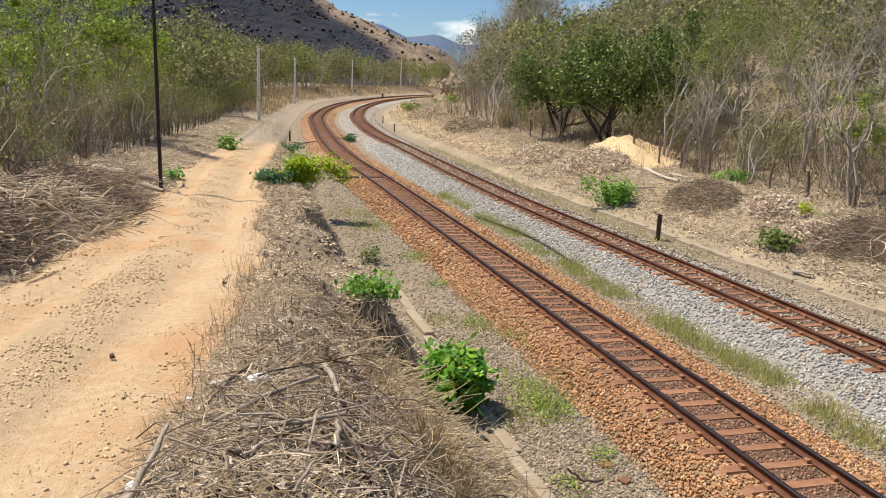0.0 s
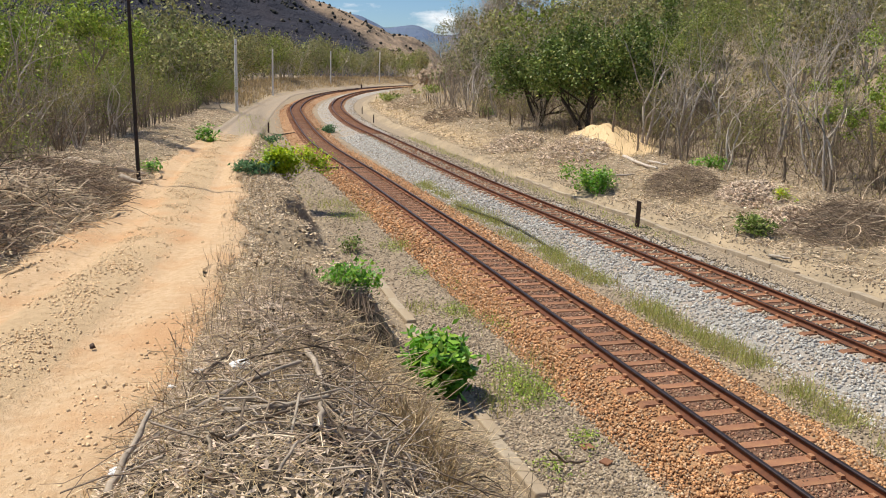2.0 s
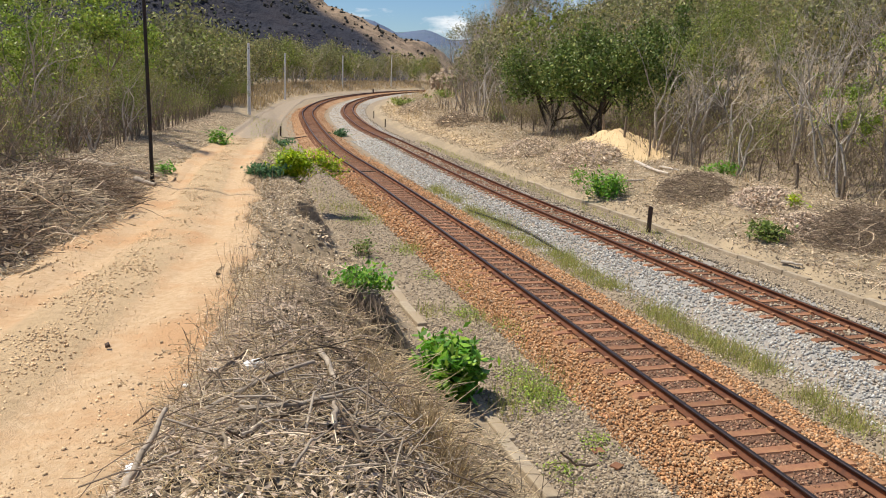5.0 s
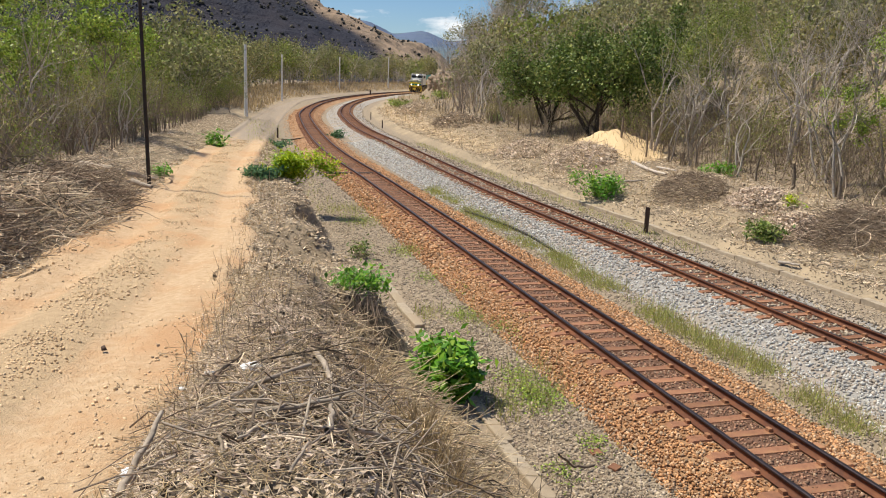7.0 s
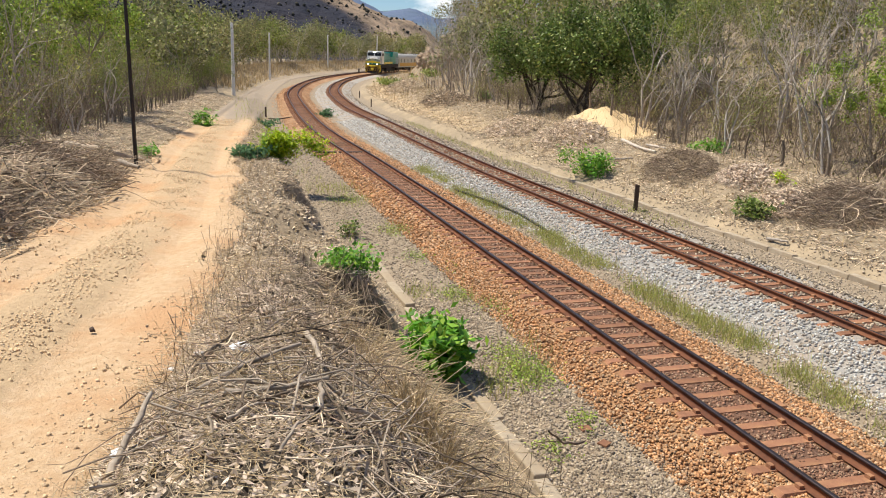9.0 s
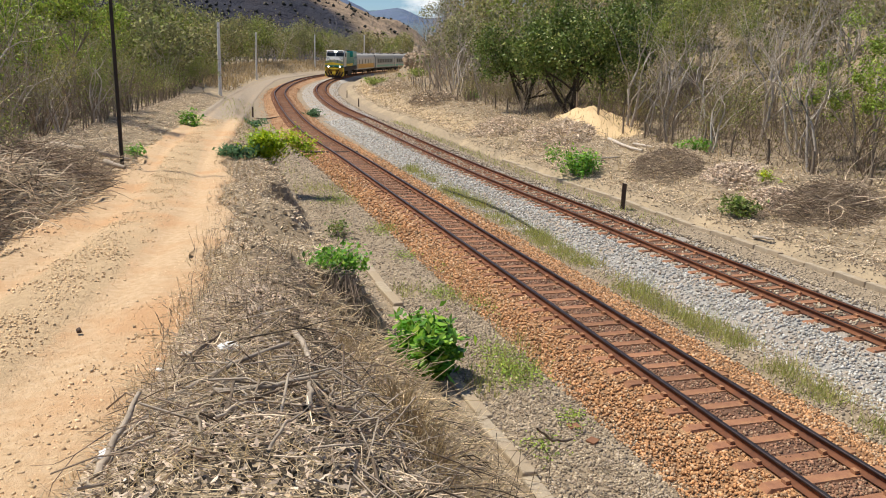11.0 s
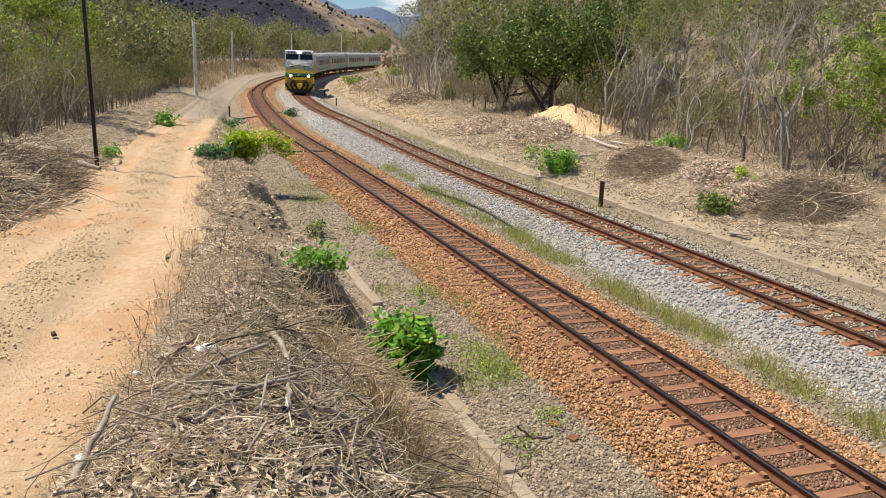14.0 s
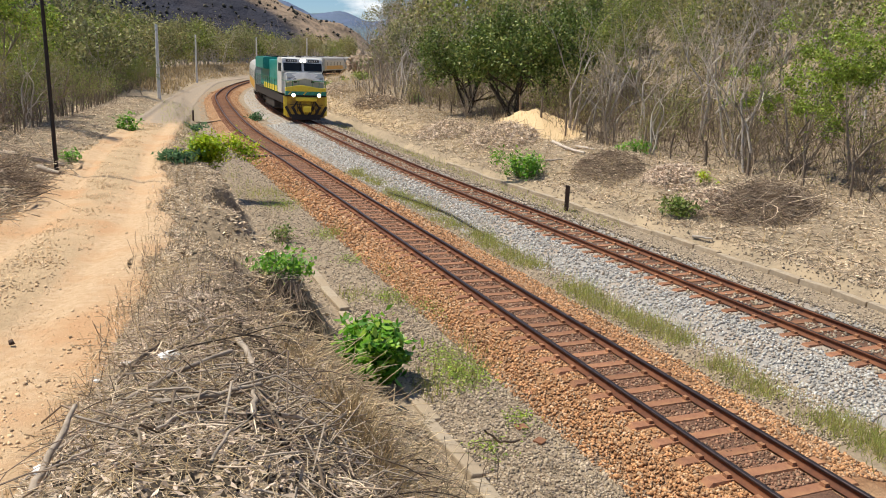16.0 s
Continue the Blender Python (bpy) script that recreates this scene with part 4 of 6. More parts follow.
    bmesh.ops.subdivide_edges(band, edges=[e for e in band.edges if abs(e.verts[0].co.y - e.verts[1].co.y) > 1], cuts=11)
    for v in band.verts:
        if v.co.z > 2.3:
            v.co.z += 0.09 * math.cos(v.co.y * 2.1 + 0.6)
    part("band_upper", band, M_T_YELLOW, ob, "yellow waved band")
    for e in (-1, 1):
        h = bmesh.new()
        rod(h, (-0.01, e * 0.92, 1.86), (0.07, e * 0.92, 1.86), 0.15, 16)
        lamp = part("ditch_light", h, M_T_DARK, ob)
        g = bmesh.new()
        rod(g, (0.072, e * 0.92, 1.86), (0.082, e * 0.92, 1.86), 0.13, 16)
        part("lens", g, M_T_LAMP, lamp, "lit round lens")
    # nose and cab
    nose = prism([(-1.9, 1.87), (-0.40, 1.87), (-0.42, 3.05), (-0.62, 3.36), (-1.9, 3.50)], -1.36, 1.36)
    bmesh.ops.bevel(nose, geom=list(nose.edges), offset=0.07, segments=2, affect="EDGES")
    part("nose", nose, M_T_GREY, ob, "grey wide nose")
    for e in (-1, 1):
        part("nose_rim", slant_rim(e), M_T_WHITE, ob, "white rim")
    part("nose_door", boxed(-0.425, -0.395, -0.42, 0.02, 2.62, 3.02, bevel=0.01), M_T_GREY, ob)
    part("emblem", rod(bmesh.new(), (-0.41, -0.72, 2.86), (-0.385, -0.72, 2.86), 0.16, 20), M_T_BOARD, ob, "dark round emblem")
    part("vent", boxed(-0.425, -0.385, 0.42, 0.66, 2.72, 2.98), M_T_BOARD, ob)
    cab = prism([(-4.1, 1.87), (-1.85, 1.87), (-1.85, 3.42), (-1.35, 3.44), (-1.62, 4.12), (-1.66, 4.36), (-1.9, 4.46), (-4.1, 4.46)], -1.48, 1.48)
    bmesh.ops.bevel(cab, geom=list(cab.edges), offset=0.05, segments=2, affect="EDGES")
    c = part("cab", cab, M_T_WHITE, ob, "white cab")
    for e in (-1, 1):
        y0, y1 = sorted((e * 0.09, e * 1.39))
        part("windscreen", prism([(-1.37, 3.52), (-1.35, 3.52), (-1.565, 4.08), (-1.585, 4.08)], y0, y1), M_T_GLASS, c, "dark windscreen")
        y0, y1 = sorted((e * 0.42, e * 1.2))
        nb = part("number_board", boxed(-1.665, -1.60, y0, y1, 4.14, 4.33, bevel=0.01), M_T_BOARD, c)
        for k in range(4):
            yy = e * 0.55 + e * 0.16 * k
            part("bar", boxed(-1.60, -1.594, yy - 0.04, yy + 0.04, 4.18, 4.29), M_T_WHITE, nb)
        part("side_window", boxed(-3.6, -2.0, e * 1.481 - 0.012, e * 1.481 + 0.012, 3.45, 4.05, bevel=0.005), M_T_GLASS, c)
        rail = bmesh.new()
        for k in range(3):
            rod(rail, (-0.1, e * (0.5 + 0.45 * k), 1.86), (-0.1, e * (0.5 + 0.45 * k), 2.85), 0.02)
        rod(rail, (-0.1, e * 0.5, 2.85), (-0.1, e * 1.4, 2.85), 0.02)
        rod(rail, (-0.1, e * 1.4, 2.85), (-1.9, e * 1.44, 2.85), 0.02)
        part("handrail", rail, M_T_GREEN, ob)
    hl = part("headlight", boxed(-1.68, -1.52, -0.26, 0.26, 4.10, 4.40, bevel=0.04), M_T_WHITE, c)
    for e in (-1, 1):
        g = bmesh.new()
        rod(g, (-1.52, e * 0.12, 4.25), (-1.505, e * 0.12, 4.25), 0.11, 16)
        part("lens", g, M_T_LAMP, hl, "lit round lens")
    part("horn", boxed(-3.6, -3.2, -0.2, 0.2, 4.462, 4.56, bevel=0.03), M_T_DARK, ob)
    # hood
    part("hood", boxed(-13.0, -4.11, -0.95, 0.95, 1.87, 4.18, bevel=0.08), M_T_TEAL, ob)
    part("inverter_cabinet", boxed(-6.4, -4.12, -1.40, 1.40, 1.88, 4.25, bevel=0.06), M_T_TEAL, ob)
    rad = prism([(-18.8, 3.35), (-13.02, 3.35), (-13.02, 4.36), (-18.8, 4.36)], -1.47, 1.47)
    bmesh.ops.bevel(rad, geom=list(rad.edges), offset=0.08, segments=2, affect="EDGES")
    part("radiator", rad, M_T_TEAL, ob, "flared teal radiator housing")
    part("rear_hood", boxed(-18.8, -13.02, -0.97, 0.97, 1.87, 3.34, bevel=0.05), M_T_TEAL, ob)
    for e in (-1, 1):
        y = e * 0.956
        for k in range(8):
            part("door_panel", boxed(-12.7 + k * 0.78, -12.0 + k * 0.78, min(y, y + e * 0.02), max(y, y + e * 0.02), 2.35, 3.9, bevel=0.008), M_T_TEAL, ob)
        part("band_side", boxed(-12.9, -4.15, min(e * 1.41, e * 1.43), max(e * 1.41, e * 1.43), 1.87, 2.3), M_T_YELLOW, ob, "yellow side band")
        part("walkway", boxed(-19.5, -4.1, min(e * 0.98, e * 1.42), max(e * 0.98, e * 1.42), 1.752, 1.80), M_T_DARK, ob)
        rail = bmesh.new()
        for k in range(11):
            rod(rail, (-19.3 + k * 1.48, e * 1.45, 1.78), (-19.3 + k * 1.48, e * 1.45, 2.8), 0.02, 6)
        rod(rail, (-19.3, e * 1.45, 2.8), (-4.5, e * 1.45, 2.8), 0.02, 6)
        part("handrail", rail, M_T_GREEN, ob)
    part("exhaust", boxed(-9.2, -8.2, -0.35, 0.35, 4.182, 4.40, bevel=0.04), M_T_DARK, ob)
    for k in range(3):
        part("fan", rod(bmesh.new(), (-14.2 - k * 1.7, 0, 4.362), (-14.2 - k * 1.7, 0, 4.46), 0.7, 24), M_T_DARK, ob)
    return ob


def coach(yellow):
    """A carriage: side walls with a window band, arched roof, ends with gangways. Front at x = 0."""
    L = 20.6
    ob = tagged(new("carriage"), "silver-grey service carriage with an ochre lower side, coupled in a train" if yellow else "silver-grey passenger carriage with a dark window band, coupled in a train", "carriage",
                group="carriages of the train")
    side = M_T_PALE if yellow else M_T_SILVER
    half = [(1.38, 1.02), (1.42, 1.2), (1.42, 3.02), (1.34, 3.38), (1.1, 3.66), (0.75, 3.84), (0.3, 3.92)]
    ring = half + [(-y, z) for y, z in half[::-1]]

    def shell(pts, x0, x1):
        bm = bmesh.new()
        a = [bm.verts.new((x0, y, z)) for y, z in pts]
        b = [bm.verts.new((x1, y, z)) for y, z in pts]
        bm.faces.new(a)
        bm.faces.new(b[::-1])
        for i in range(len(pts)):
            j = (i + 1) % len(pts)
            bm.faces.new((a[i], b[i], b[j], a[j]))
        bmesh.ops.recalc_face_normals(bm, faces=bm.faces)
        return bm

    part("body", shell(ring[:4] + ring[-4:], -L + 0.35, -0.35), side, ob)
    roof = [(y * 1.012, z + 0.012) for y, z in ring[3:-3]]
    part("roof", shell(roof, -L + 0.3, -0.3), M_T_ROOF, ob, "dusty grey arched roof")
    for k in range(5):
        part("roof_vent", boxed(-2.4 - k * 4.0 - 1.1, -2.4 - k * 4.0, -0.55, 0.55, 3.925, 4.06, bevel=0.03), M_T_ROOF if k % 2 else M_T_DARK, ob)
    for e in (-1, 1):
        y = e * 1.42
        n = 5 if yellow else 9
        for k in range(n):
            x = -2.4 - k * (16.2 / n)
            part("window", boxed(x - (0.55 if yellow else 1.25), x, min(y, y + e * 0.012), max(y, y + e * 0.012), 2.05, 2.85, bevel=0.004), M_T_GLASS, ob)
        part("waist_band", boxed(-L + 0.4, -0.4, min(y, y + e * 0.008), max(y, y + e * 0.008), 1.22, 2.02 if yellow else 1.62), M_T_ORANGE if yellow else M_T_TEAL, ob)
        for x in (-1.15, -L + 1.15):
            part("door", boxed(x - 0.4, x + 0.4, min(y, y + e * 0.02), max(y, y + e * 0.02), 1.1, 3.0, bevel=0.008), M_T_GREY, ob)
    for x in (-0.34, -L + 0.34):
        part("gangway", boxed(x - 0.32, x + 0.32, -0.55, 0.55, 1.15, 3.3, bevel=0.04), M_T_DARK, ob)
    part("end_panel", boxed(-0.36, -0.30, -1.30, 1.30, 1.1, 3.05, bevel=0.02), M_T_WHITE, ob, "pale end wall")
    part("underframe", boxed(-L + 0.6, -0.6, -1.2, 1.2, 0.85, 1.06), M_T_DARK, ob)
    part("battery_box", boxed(-11.5, -7.5, -1.25, 1.25, 0.42, 0.9, bevel=0.04), M_T_DARK, ob)
    bogie(ob, -2.9, 2, 2.1)
    bogie(ob, -L + 2.9, 2, 2.1)
    return ob


S16 = FARTRACK.s_of_y(59.0)
TRAIN_T = [0, 7, 8, 9, 11.5, 13, 14, 15, 15.5, 16]
TRAIN_D = [252, 139.5, 123.5, 107.5, 67.5, 43.6, 28.4, 14.0, 7.0, 0.0]


def ride(back, length):
    """Rows for a vehicle whose front is so many metres behind the train's nose: both bogies keep to the track."""
    rows = []
    for k in range(65):
        t = k / 4
        f = S16 + float(np.interp(t, TRAIN_T, TRAIN_D)) + back
        a, _ = FARTRACK.at(f + length * 0.2)
        b, _ = FARTRACK.at(f + length * 0.8)
        d = (a - b) / np.linalg.norm(a - b)
        p = a + d * length * 0.2
        rows.append((t, pose(p[0], p[1], 0.0, 0, 0, math.degrees(math.atan2(d[1], d[0])))))
    return rows


MOVING = [(locomotive(), ride(0, 20.0))]
for k, yellow in enumerate((True, False, False, False, False, True, False)):
    MOVING.append((coach(yellow), ride(20.1 + k * 20.6, 20.6)))


# ---- loose cover: stones, sticks, litter, grass ----
def rods(P0, P1, r0, r1, rng, sag=0.06, straight=False):
    """Bent three-sided sticks from P0 to P1."""
    n = len(P0)
    d = P1 - P0
    L = np.linalg.norm(d, axis=1)[:, None] + 1e-9
    a = np.cross(d, rng.normal(size=(n, 3)))
    a /= np.linalg.norm(a, axis=1)[:, None] + 1e-9
    b = np.cross(d / L, a)
    M = (P0 + P1) / 2 + rng.normal(size=(n, 3)) * L * sag
    ang = np.arange(3) * 2 * np.pi / 3
    ring = np.cos(ang)[None, :, None] * a[:, None] + np.sin(ang)[None, :, None] * b[:, None]
    r0, r1 = np.broadcast_to(r0, n)[:, None, None], np.broadcast_to(r1, n)[:, None, None]
    if straight:
        V = np.concatenate([P0[:, None] + ring * r0, P1[:, None] + ring * r1], 1)
        f = np.array([[k, (k + 1) % 3, (k + 1) % 3 + 3, k + 3] for k in range(3)])
        return V.reshape(-1, 3), (f[None] + 6 * np.arange(n)[:, None, None]).reshape(-1, 4)
    V = np.concatenate([P0[:, None] + ring * r0, M[:, None] + ring * (r0 + r1) / 2, P1[:, None] + ring * r1], 1)
    f = np.array([[k + 3 * m, (k + 1) % 3 + 3 * m, (k + 1) % 3 + 3 * m + 3, k + 3 * m + 3] for m in (0, 1) for k in range(3)])
    return V.reshape(-1, 3), (f[None] + 9 * np.arange(n)[:, None, None]).reshape(-1, 4)


def blades(C, h, w, rng, lean=0.5):
    """Grass blades: narrow bent quads that rise from C."""
    n = len(C)
    h = np.broadcast_to(h, n)[:, None]
    a = rng.uniform(0, 6.283, n)
    side = np.stack([np.cos(a), np.sin(a), np.zeros(n)], 1) * w / 2
    tip = rng.normal(size=(n, 3)) * lean * h + np.array([0, 0, 1.0]) * h
    V = np.stack([C - side, C + side, C + tip + side * 0.15, C + tip - side * 0.15], 1).reshape(-1, 3)
    return V, np.arange(4 * n).reshape(n, 4)


def stuff(name, VF, material, label, category):
    return tagged(part(name, np_mesh(name, *VF), material), label, category, kind="stuff")


def along(line, n, y0, y1, o0, o1, rng, near=1.0):
    """Points at random along a curve, more of them towards its near end."""
    s = line.s_of_y(y0) + (line.s_of_y(y1) - line.s_of_y(y0)) * rng.random(n) ** near
    p, r = line.at(s)
    return p + r * rng.uniform(o0, o1, n)[:, None]


def on_ground(xy, lift=0.0):
    return np.column_stack([xy, height(xy[:, 0], xy[:, 1]) + lift])


def bed_z(o, line):
    if line is NEAR:
        return np.interp(np.abs(o), [0, 0.7, 1.15, 1.6, 1.95], [-0.178, -0.178, -0.21, -0.37, -0.41])
    return np.interp(np.abs(o), [0, 0.7, 1.5, 2.25], [-0.178, -0.178, -0.205, -0.42])


def ballast(name, line, n, y0, y1, o0, o1, size, material, label, seed, near=1.4, grow=True, inner=True):
    rng = np.random.default_rng(seed)
    s = line.s_of_y(y0) + (line.s_of_y(y1) - line.s_of_y(y0)) * rng.random(n) ** near
    o = rng.uniform(o0, o1, n)
    # stones lie thinly on the sleeper tops, thick between them
    p, r = line.at(s)
    xy = p + r * o[:, None]
    sz = rng.uniform(0.6, 1.35, n) * size * (1 + 0.02 * np.clip(xy[:, 1] - 15, 0, 60) if grow else 1)
    keep = (np.abs(np.abs(o) - GAUGE) > 0.09) | (np.abs(o) > 1.2)
    keep &= inner | (np.abs(o) > 0.5)
    k = (s - (line.s_of_y(1 if line is NEAR else 5) + 0.3)) / SLEEPER_GAP
    on = (np.abs(k - np.round(k)) < 0.2) & (np.abs(o) < 1.05)
    keep &= ~(on & (rng.random(n) < 0.93))
    z = bed_z(o, line) + 0.2 * sz
    C = np.column_stack([xy, z])[keep]
    V = stones(C, sz[keep], rng)
    stuff(name, V, material, label, "ballast stones")


ballast("ballast_stones", NEAR, 11500, 8.3, 21, -1.85, -0.5, 0.049, M_STONE_BROWN, "rust-stained brown ballast stones beside the rails", 1, near=1.25)
ballast("ballast_stones", NEAR, 8600, 8.3, 21, 0.5, 1.85, 0.049, M_STONE_BROWN, "rust-stained brown ballast stones beside the rails", 7, near=1.25)
ballast("ballast_stones", NEAR, 6500, 8.3, 30, -0.46, 0.46, 0.047, M_STONE_DARK, "dark oily ballast stones between the rails", 8, near=1.4)
ballast("ballast_stones", NEAR, 12000, 21, 48, -1.8, 1.85, 0.062, M_STONE_BROWN, "rust-stained brown ballast stones beside the rails", 6, near=1.3, inner=False)
ballast("ballast_stones", NEAR, 2500, 30, 60, -0.46, 0.46, 0.06, M_STONE_DARK, "dark oily ballast stones between the rails", 9, grow=False)
ballast("ballast_stones", NEAR, 5000, 44, 105, -2.3, 2.1, 0.06, M_STONE_BROWN, "rust-stained brown ballast stones round the bend", 4, grow=False, inner=False)
ballast("ballast_stones", FARTRACK, 5000, 56, 125, -2.4, 2.3, 0.06, M_STONE_TAN, "dusty grey ballast stones round the bend", 5, grow=False, inner=False)
ballast("ballast_stones", FARTRACK, 16000, 11, 60, -2.75, -0.9, 0.062, M_STONE_GREY, "pale grey crushed ballast stones", 2)
ballast("ballast_stones", FARTRACK, 10000, 11, 60, -0.95, 2.3, 0.068, M_STONE_TAN, "dusty grey-brown ballast stones", 3)


def loose_cover():
    rng = np.random.default_rng(11)
    # grit strip by the near track, and beside the far one
    xy = np.vstack([along(NEAR, 15000, 7.2, 17, -3.45, -1.5, rng, 1.3), along(NEAR, 9000, 17, 44, -4.2, -1.5, rng, 1.3)])
    stuff("gravel", stones(on_ground(xy, 0.004), (0.02 + 0.05 * rng.random(len(xy)) ** 1.6) * (1 + 0.02 * np.clip(xy[:, 1] - 10, 0, 30)), rng), M_STONE_TAN, "loose grey-tan gravel beside the track", "gravel")
    xy = np.vstack([along(FARTRACK, 11000, 12, 50, 1.9, 4.8, rng, 1.4), along(NEAR, 8000, 9, 40, 1.6, 3.1, rng, 1.4)])
    stuff("gravel", stones(on_ground(xy, 0.01), rng.uniform(0.025, 0.065, len(xy)), rng), M_STONE_TAN, "loose grey-tan gravel beside the track", "gravel")
    # stones on the road: on the crown and along the edges
    n = 24000
    ss = ROAD.s_of_y(4.5) + rng.random(n) ** 1.8 * (ROAD.s_of_y(45) - ROAD.s_of_y(4.5))
    o = np.where(rng.random(n) < 0.62, rng.normal(-0.05, 0.30, n), np.where(rng.random(n) < 0.7, rng.normal(-1.5, 0.28, n), rng.normal(1.45, 0.2, n)))
    keep = bumps(ss, o * 2, 1.3, 1.0, 0.3) + rng.normal(0, 0.55, n) > -0.05
    ss, o = ss[keep], o[keep]
    n = len(o)
    p, r = ROAD.at(ss)
    xy = p + r * o[:, None]
    z = road_z(xy[:, 1]) + 0.062 - 0.075 * np.exp(-((np.abs(o) - 0.78) / 0.27) ** 2)
    m = 9000
    sm = ROAD.s_of_y(4.5) + rng.random(m) ** 1.5 * (ROAD.s_of_y(24) - ROAD.s_of_y(4.5))
    om = rng.uniform(-1.85, 1.7, m)
    pm, rm = ROAD.at(sm)
    grit = pm + rm * om[:, None]
    zm = road_z(grit[:, 1]) + 0.06 - 0.075 * np.exp(-((np.abs(om) - 0.78) / 0.27) ** 2)
    stuff("road_grit", stones(np.column_stack([grit, zm]), rng.uniform(0.006, 0.016, m), rng), M_STONE_ROAD, "fine grit strewn over the dirt road", "gravel")
    stuff("road_gravel", stones(np.column_stack([xy, z]), 0.010 + 0.045 * rng.random(n) ** 2.2, rng), M_STONE_ROAD, "small yellowish stones on the dirt road", "gravel")

    # the bank between road and track: fine twigs, dead leaves, straw
    def bank(n, y0, y1, near=1.3):
        s = NEAR.s_of_y(y0) + (NEAR.s_of_y(y1) - NEAR.s_of_y(y0)) * rng.random(n) ** near
        p, r = NEAR.at(s)
        edge = ROAD.off(p[:, 0], p[:, 1])
        left = -(edge - road_w(p[:, 1])) / np.abs((r * ROAD.at(ROAD.s[0])[1]).sum(1) + 1e-6) * 0 - (edge - road_w(p[:, 1])) * 0.965 - 0.5
        left = np.clip(left, -14, -4.2)
        u = rng.random(n) ** 0.8
        o = -3.7 + (left + 3.7) * u
        return p + r * o[:, None]

    xy = bank(9000, 3.4, 14)
    d = rng.normal(size=(9000, 3)) * np.array([1, 1, 0.22])
    d /= np.linalg.norm(d, axis=1)[:, None]
    L = rng.uniform(0.06, 0.42, 9000)[:, None]
    P = on_ground(xy, 0.0) + np.column_stack([np.zeros((9000, 2)), rng.random(9000) ** 2 * 0.16])
    stuff("twig_litter", rods(P - d * L / 2, P + d * L / 2, rng.uniform(0.0015, 0.005, 9000), 0.0012, rng, straight=True), M_STRAW_PALE, "dry broken grey twigs heaped on the bank", "dead twigs")
    for material, n, tone, r0, r1, l0, l1 in ((M_TWIG, 1200, "pale", 0.002, 0.007, 0.12, 0.6), (M_TWIG_DARK, 520, "brown", 0.002, 0.008, 0.15, 0.7), (M_LOG, 230, "thick grey", 0.007, 0.015, 0.25, 0.9),
                                              (M_STRAW, 1000, "straw-coloured", 0.002, 0.005, 0.1, 0.45), (M_TWIG_DARK, 130, "thick brown", 0.007, 0.014, 0.3, 1.0)):
        k = rng.integers(0, 14, n)
        cx, cy, ca = rng.uniform(-2.0, 1.1, 14), rng.uniform(3.8, 8.2, 14), rng.uniform(-0.9, 1.6, 14)
        xy = np.column_stack([cx[k] + rng.normal(0, 0.42, n), cy[k] + rng.normal(0, 0.5, n)])
        ok = (xy[:, 0] > -2.35 - 0.08 * (xy[:, 1] - 5)) & (xy[:, 0] < 1.35 - 0.2 * (xy[:, 1] - 5))
        xy, a = xy[ok], ca[k][ok] + rng.normal(0, 0.5, ok.sum())
        m = len(xy)
        q = np.clip(1 - ((xy[:, 0] + 0.5) / 2.0) ** 2, 0, 1) * smooth(9.0, 6.0, xy[:, 1])
        d = np.column_stack([np.cos(a), np.sin(a), rng.normal(0, 0.2, m)])
        L = (l0 + (l1 - l0) * rng.random(m) ** 2.2)[:, None]
        P = on_ground(xy) + np.column_stack([np.zeros((m, 2)), rng.random(m) * (0.04 + 0.20 * q)])
        stuff("stick_heap", rods(P - d * L / 2, P + d * L / 2, r0 + (r1 - r0) * rng.random(m) ** 2, r0, rng, 0.17), material, "tangled " + tone + " dry sticks heaped on the bank", "dead sticks")
    # dark bark and leaf scraps, also standing in for shade between the sticks
    xy = np.column_stack([rng.uniform(-2.0, 1.2, 8000), rng.uniform(3.6, 10.5, 8000)])
    stuff("bark_scraps", cards(on_ground(xy, 0.0) + np.column_stack([np.zeros((8000, 2)), rng.random(8000) * 0.08]), rng.uniform(0.012, 0.045, 8000), rng, flat=0.45, long=2.2), M_BARK_DARK, "dark bark and leaf scraps doubling as gap shade among the sticks", "leaf litter")
    xy = np.column_stack([rng.uniform(-2.4, 0.9, 6000), rng.uniform(3.6, 10.5, 6000)])
    stuff("wood_chips", cards(on_ground(xy, 0.0) + np.column_stack([np.zeros((6000, 2)), rng.random(6000) * 0.12]), rng.uniform(0.010, 0.034, 6000), rng, flat=0.5, long=2.8), M_LITTER_PALE, "pale dry chips and leaf scraps among the sticks", "leaf litter")
    n = 9000
    xy = np.column_stack([rng.uniform(-2.5, 1.2, n), rng.uniform(4.2, 11.5, n)])
    xy = xy[(xy[:, 0] > -2.3 - 0.1 * (xy[:, 1] - 5)) & (xy[:, 0] < 1.6 - 0.1 * (xy[:, 1] - 5))]
    n = len(xy)
    d = rng.normal(size=(n, 3)) * np.array([1, 1, 0.3])
    d *= rng.uniform(0.012, 0.07, (n, 1)) / np.linalg.norm(d, axis=1)[:, None]
    P = on_ground(xy, 0.02) + np.column_stack([np.zeros((n, 2)), rng.random(n) * 0.13])
    stuff("twig_litter", rods(P - d, P + d, rng.uniform(0.002, 0.006, n), 0.002, rng, straight=True), M_LITTER_PALE, "pale broken bits of dry stalk on the bank", "dead twigs")
    xy = bank(10000, 10, 40, 1.4)
    d = rng.normal(size=(10000, 3)) * np.array([1, 1, 0.35])
    d /= np.linalg.norm(d, axis=1)[:, None]
    L = rng.uniform(0.08, 0.4, 10000)[:, None]
    P = on_ground(xy, 0.02)
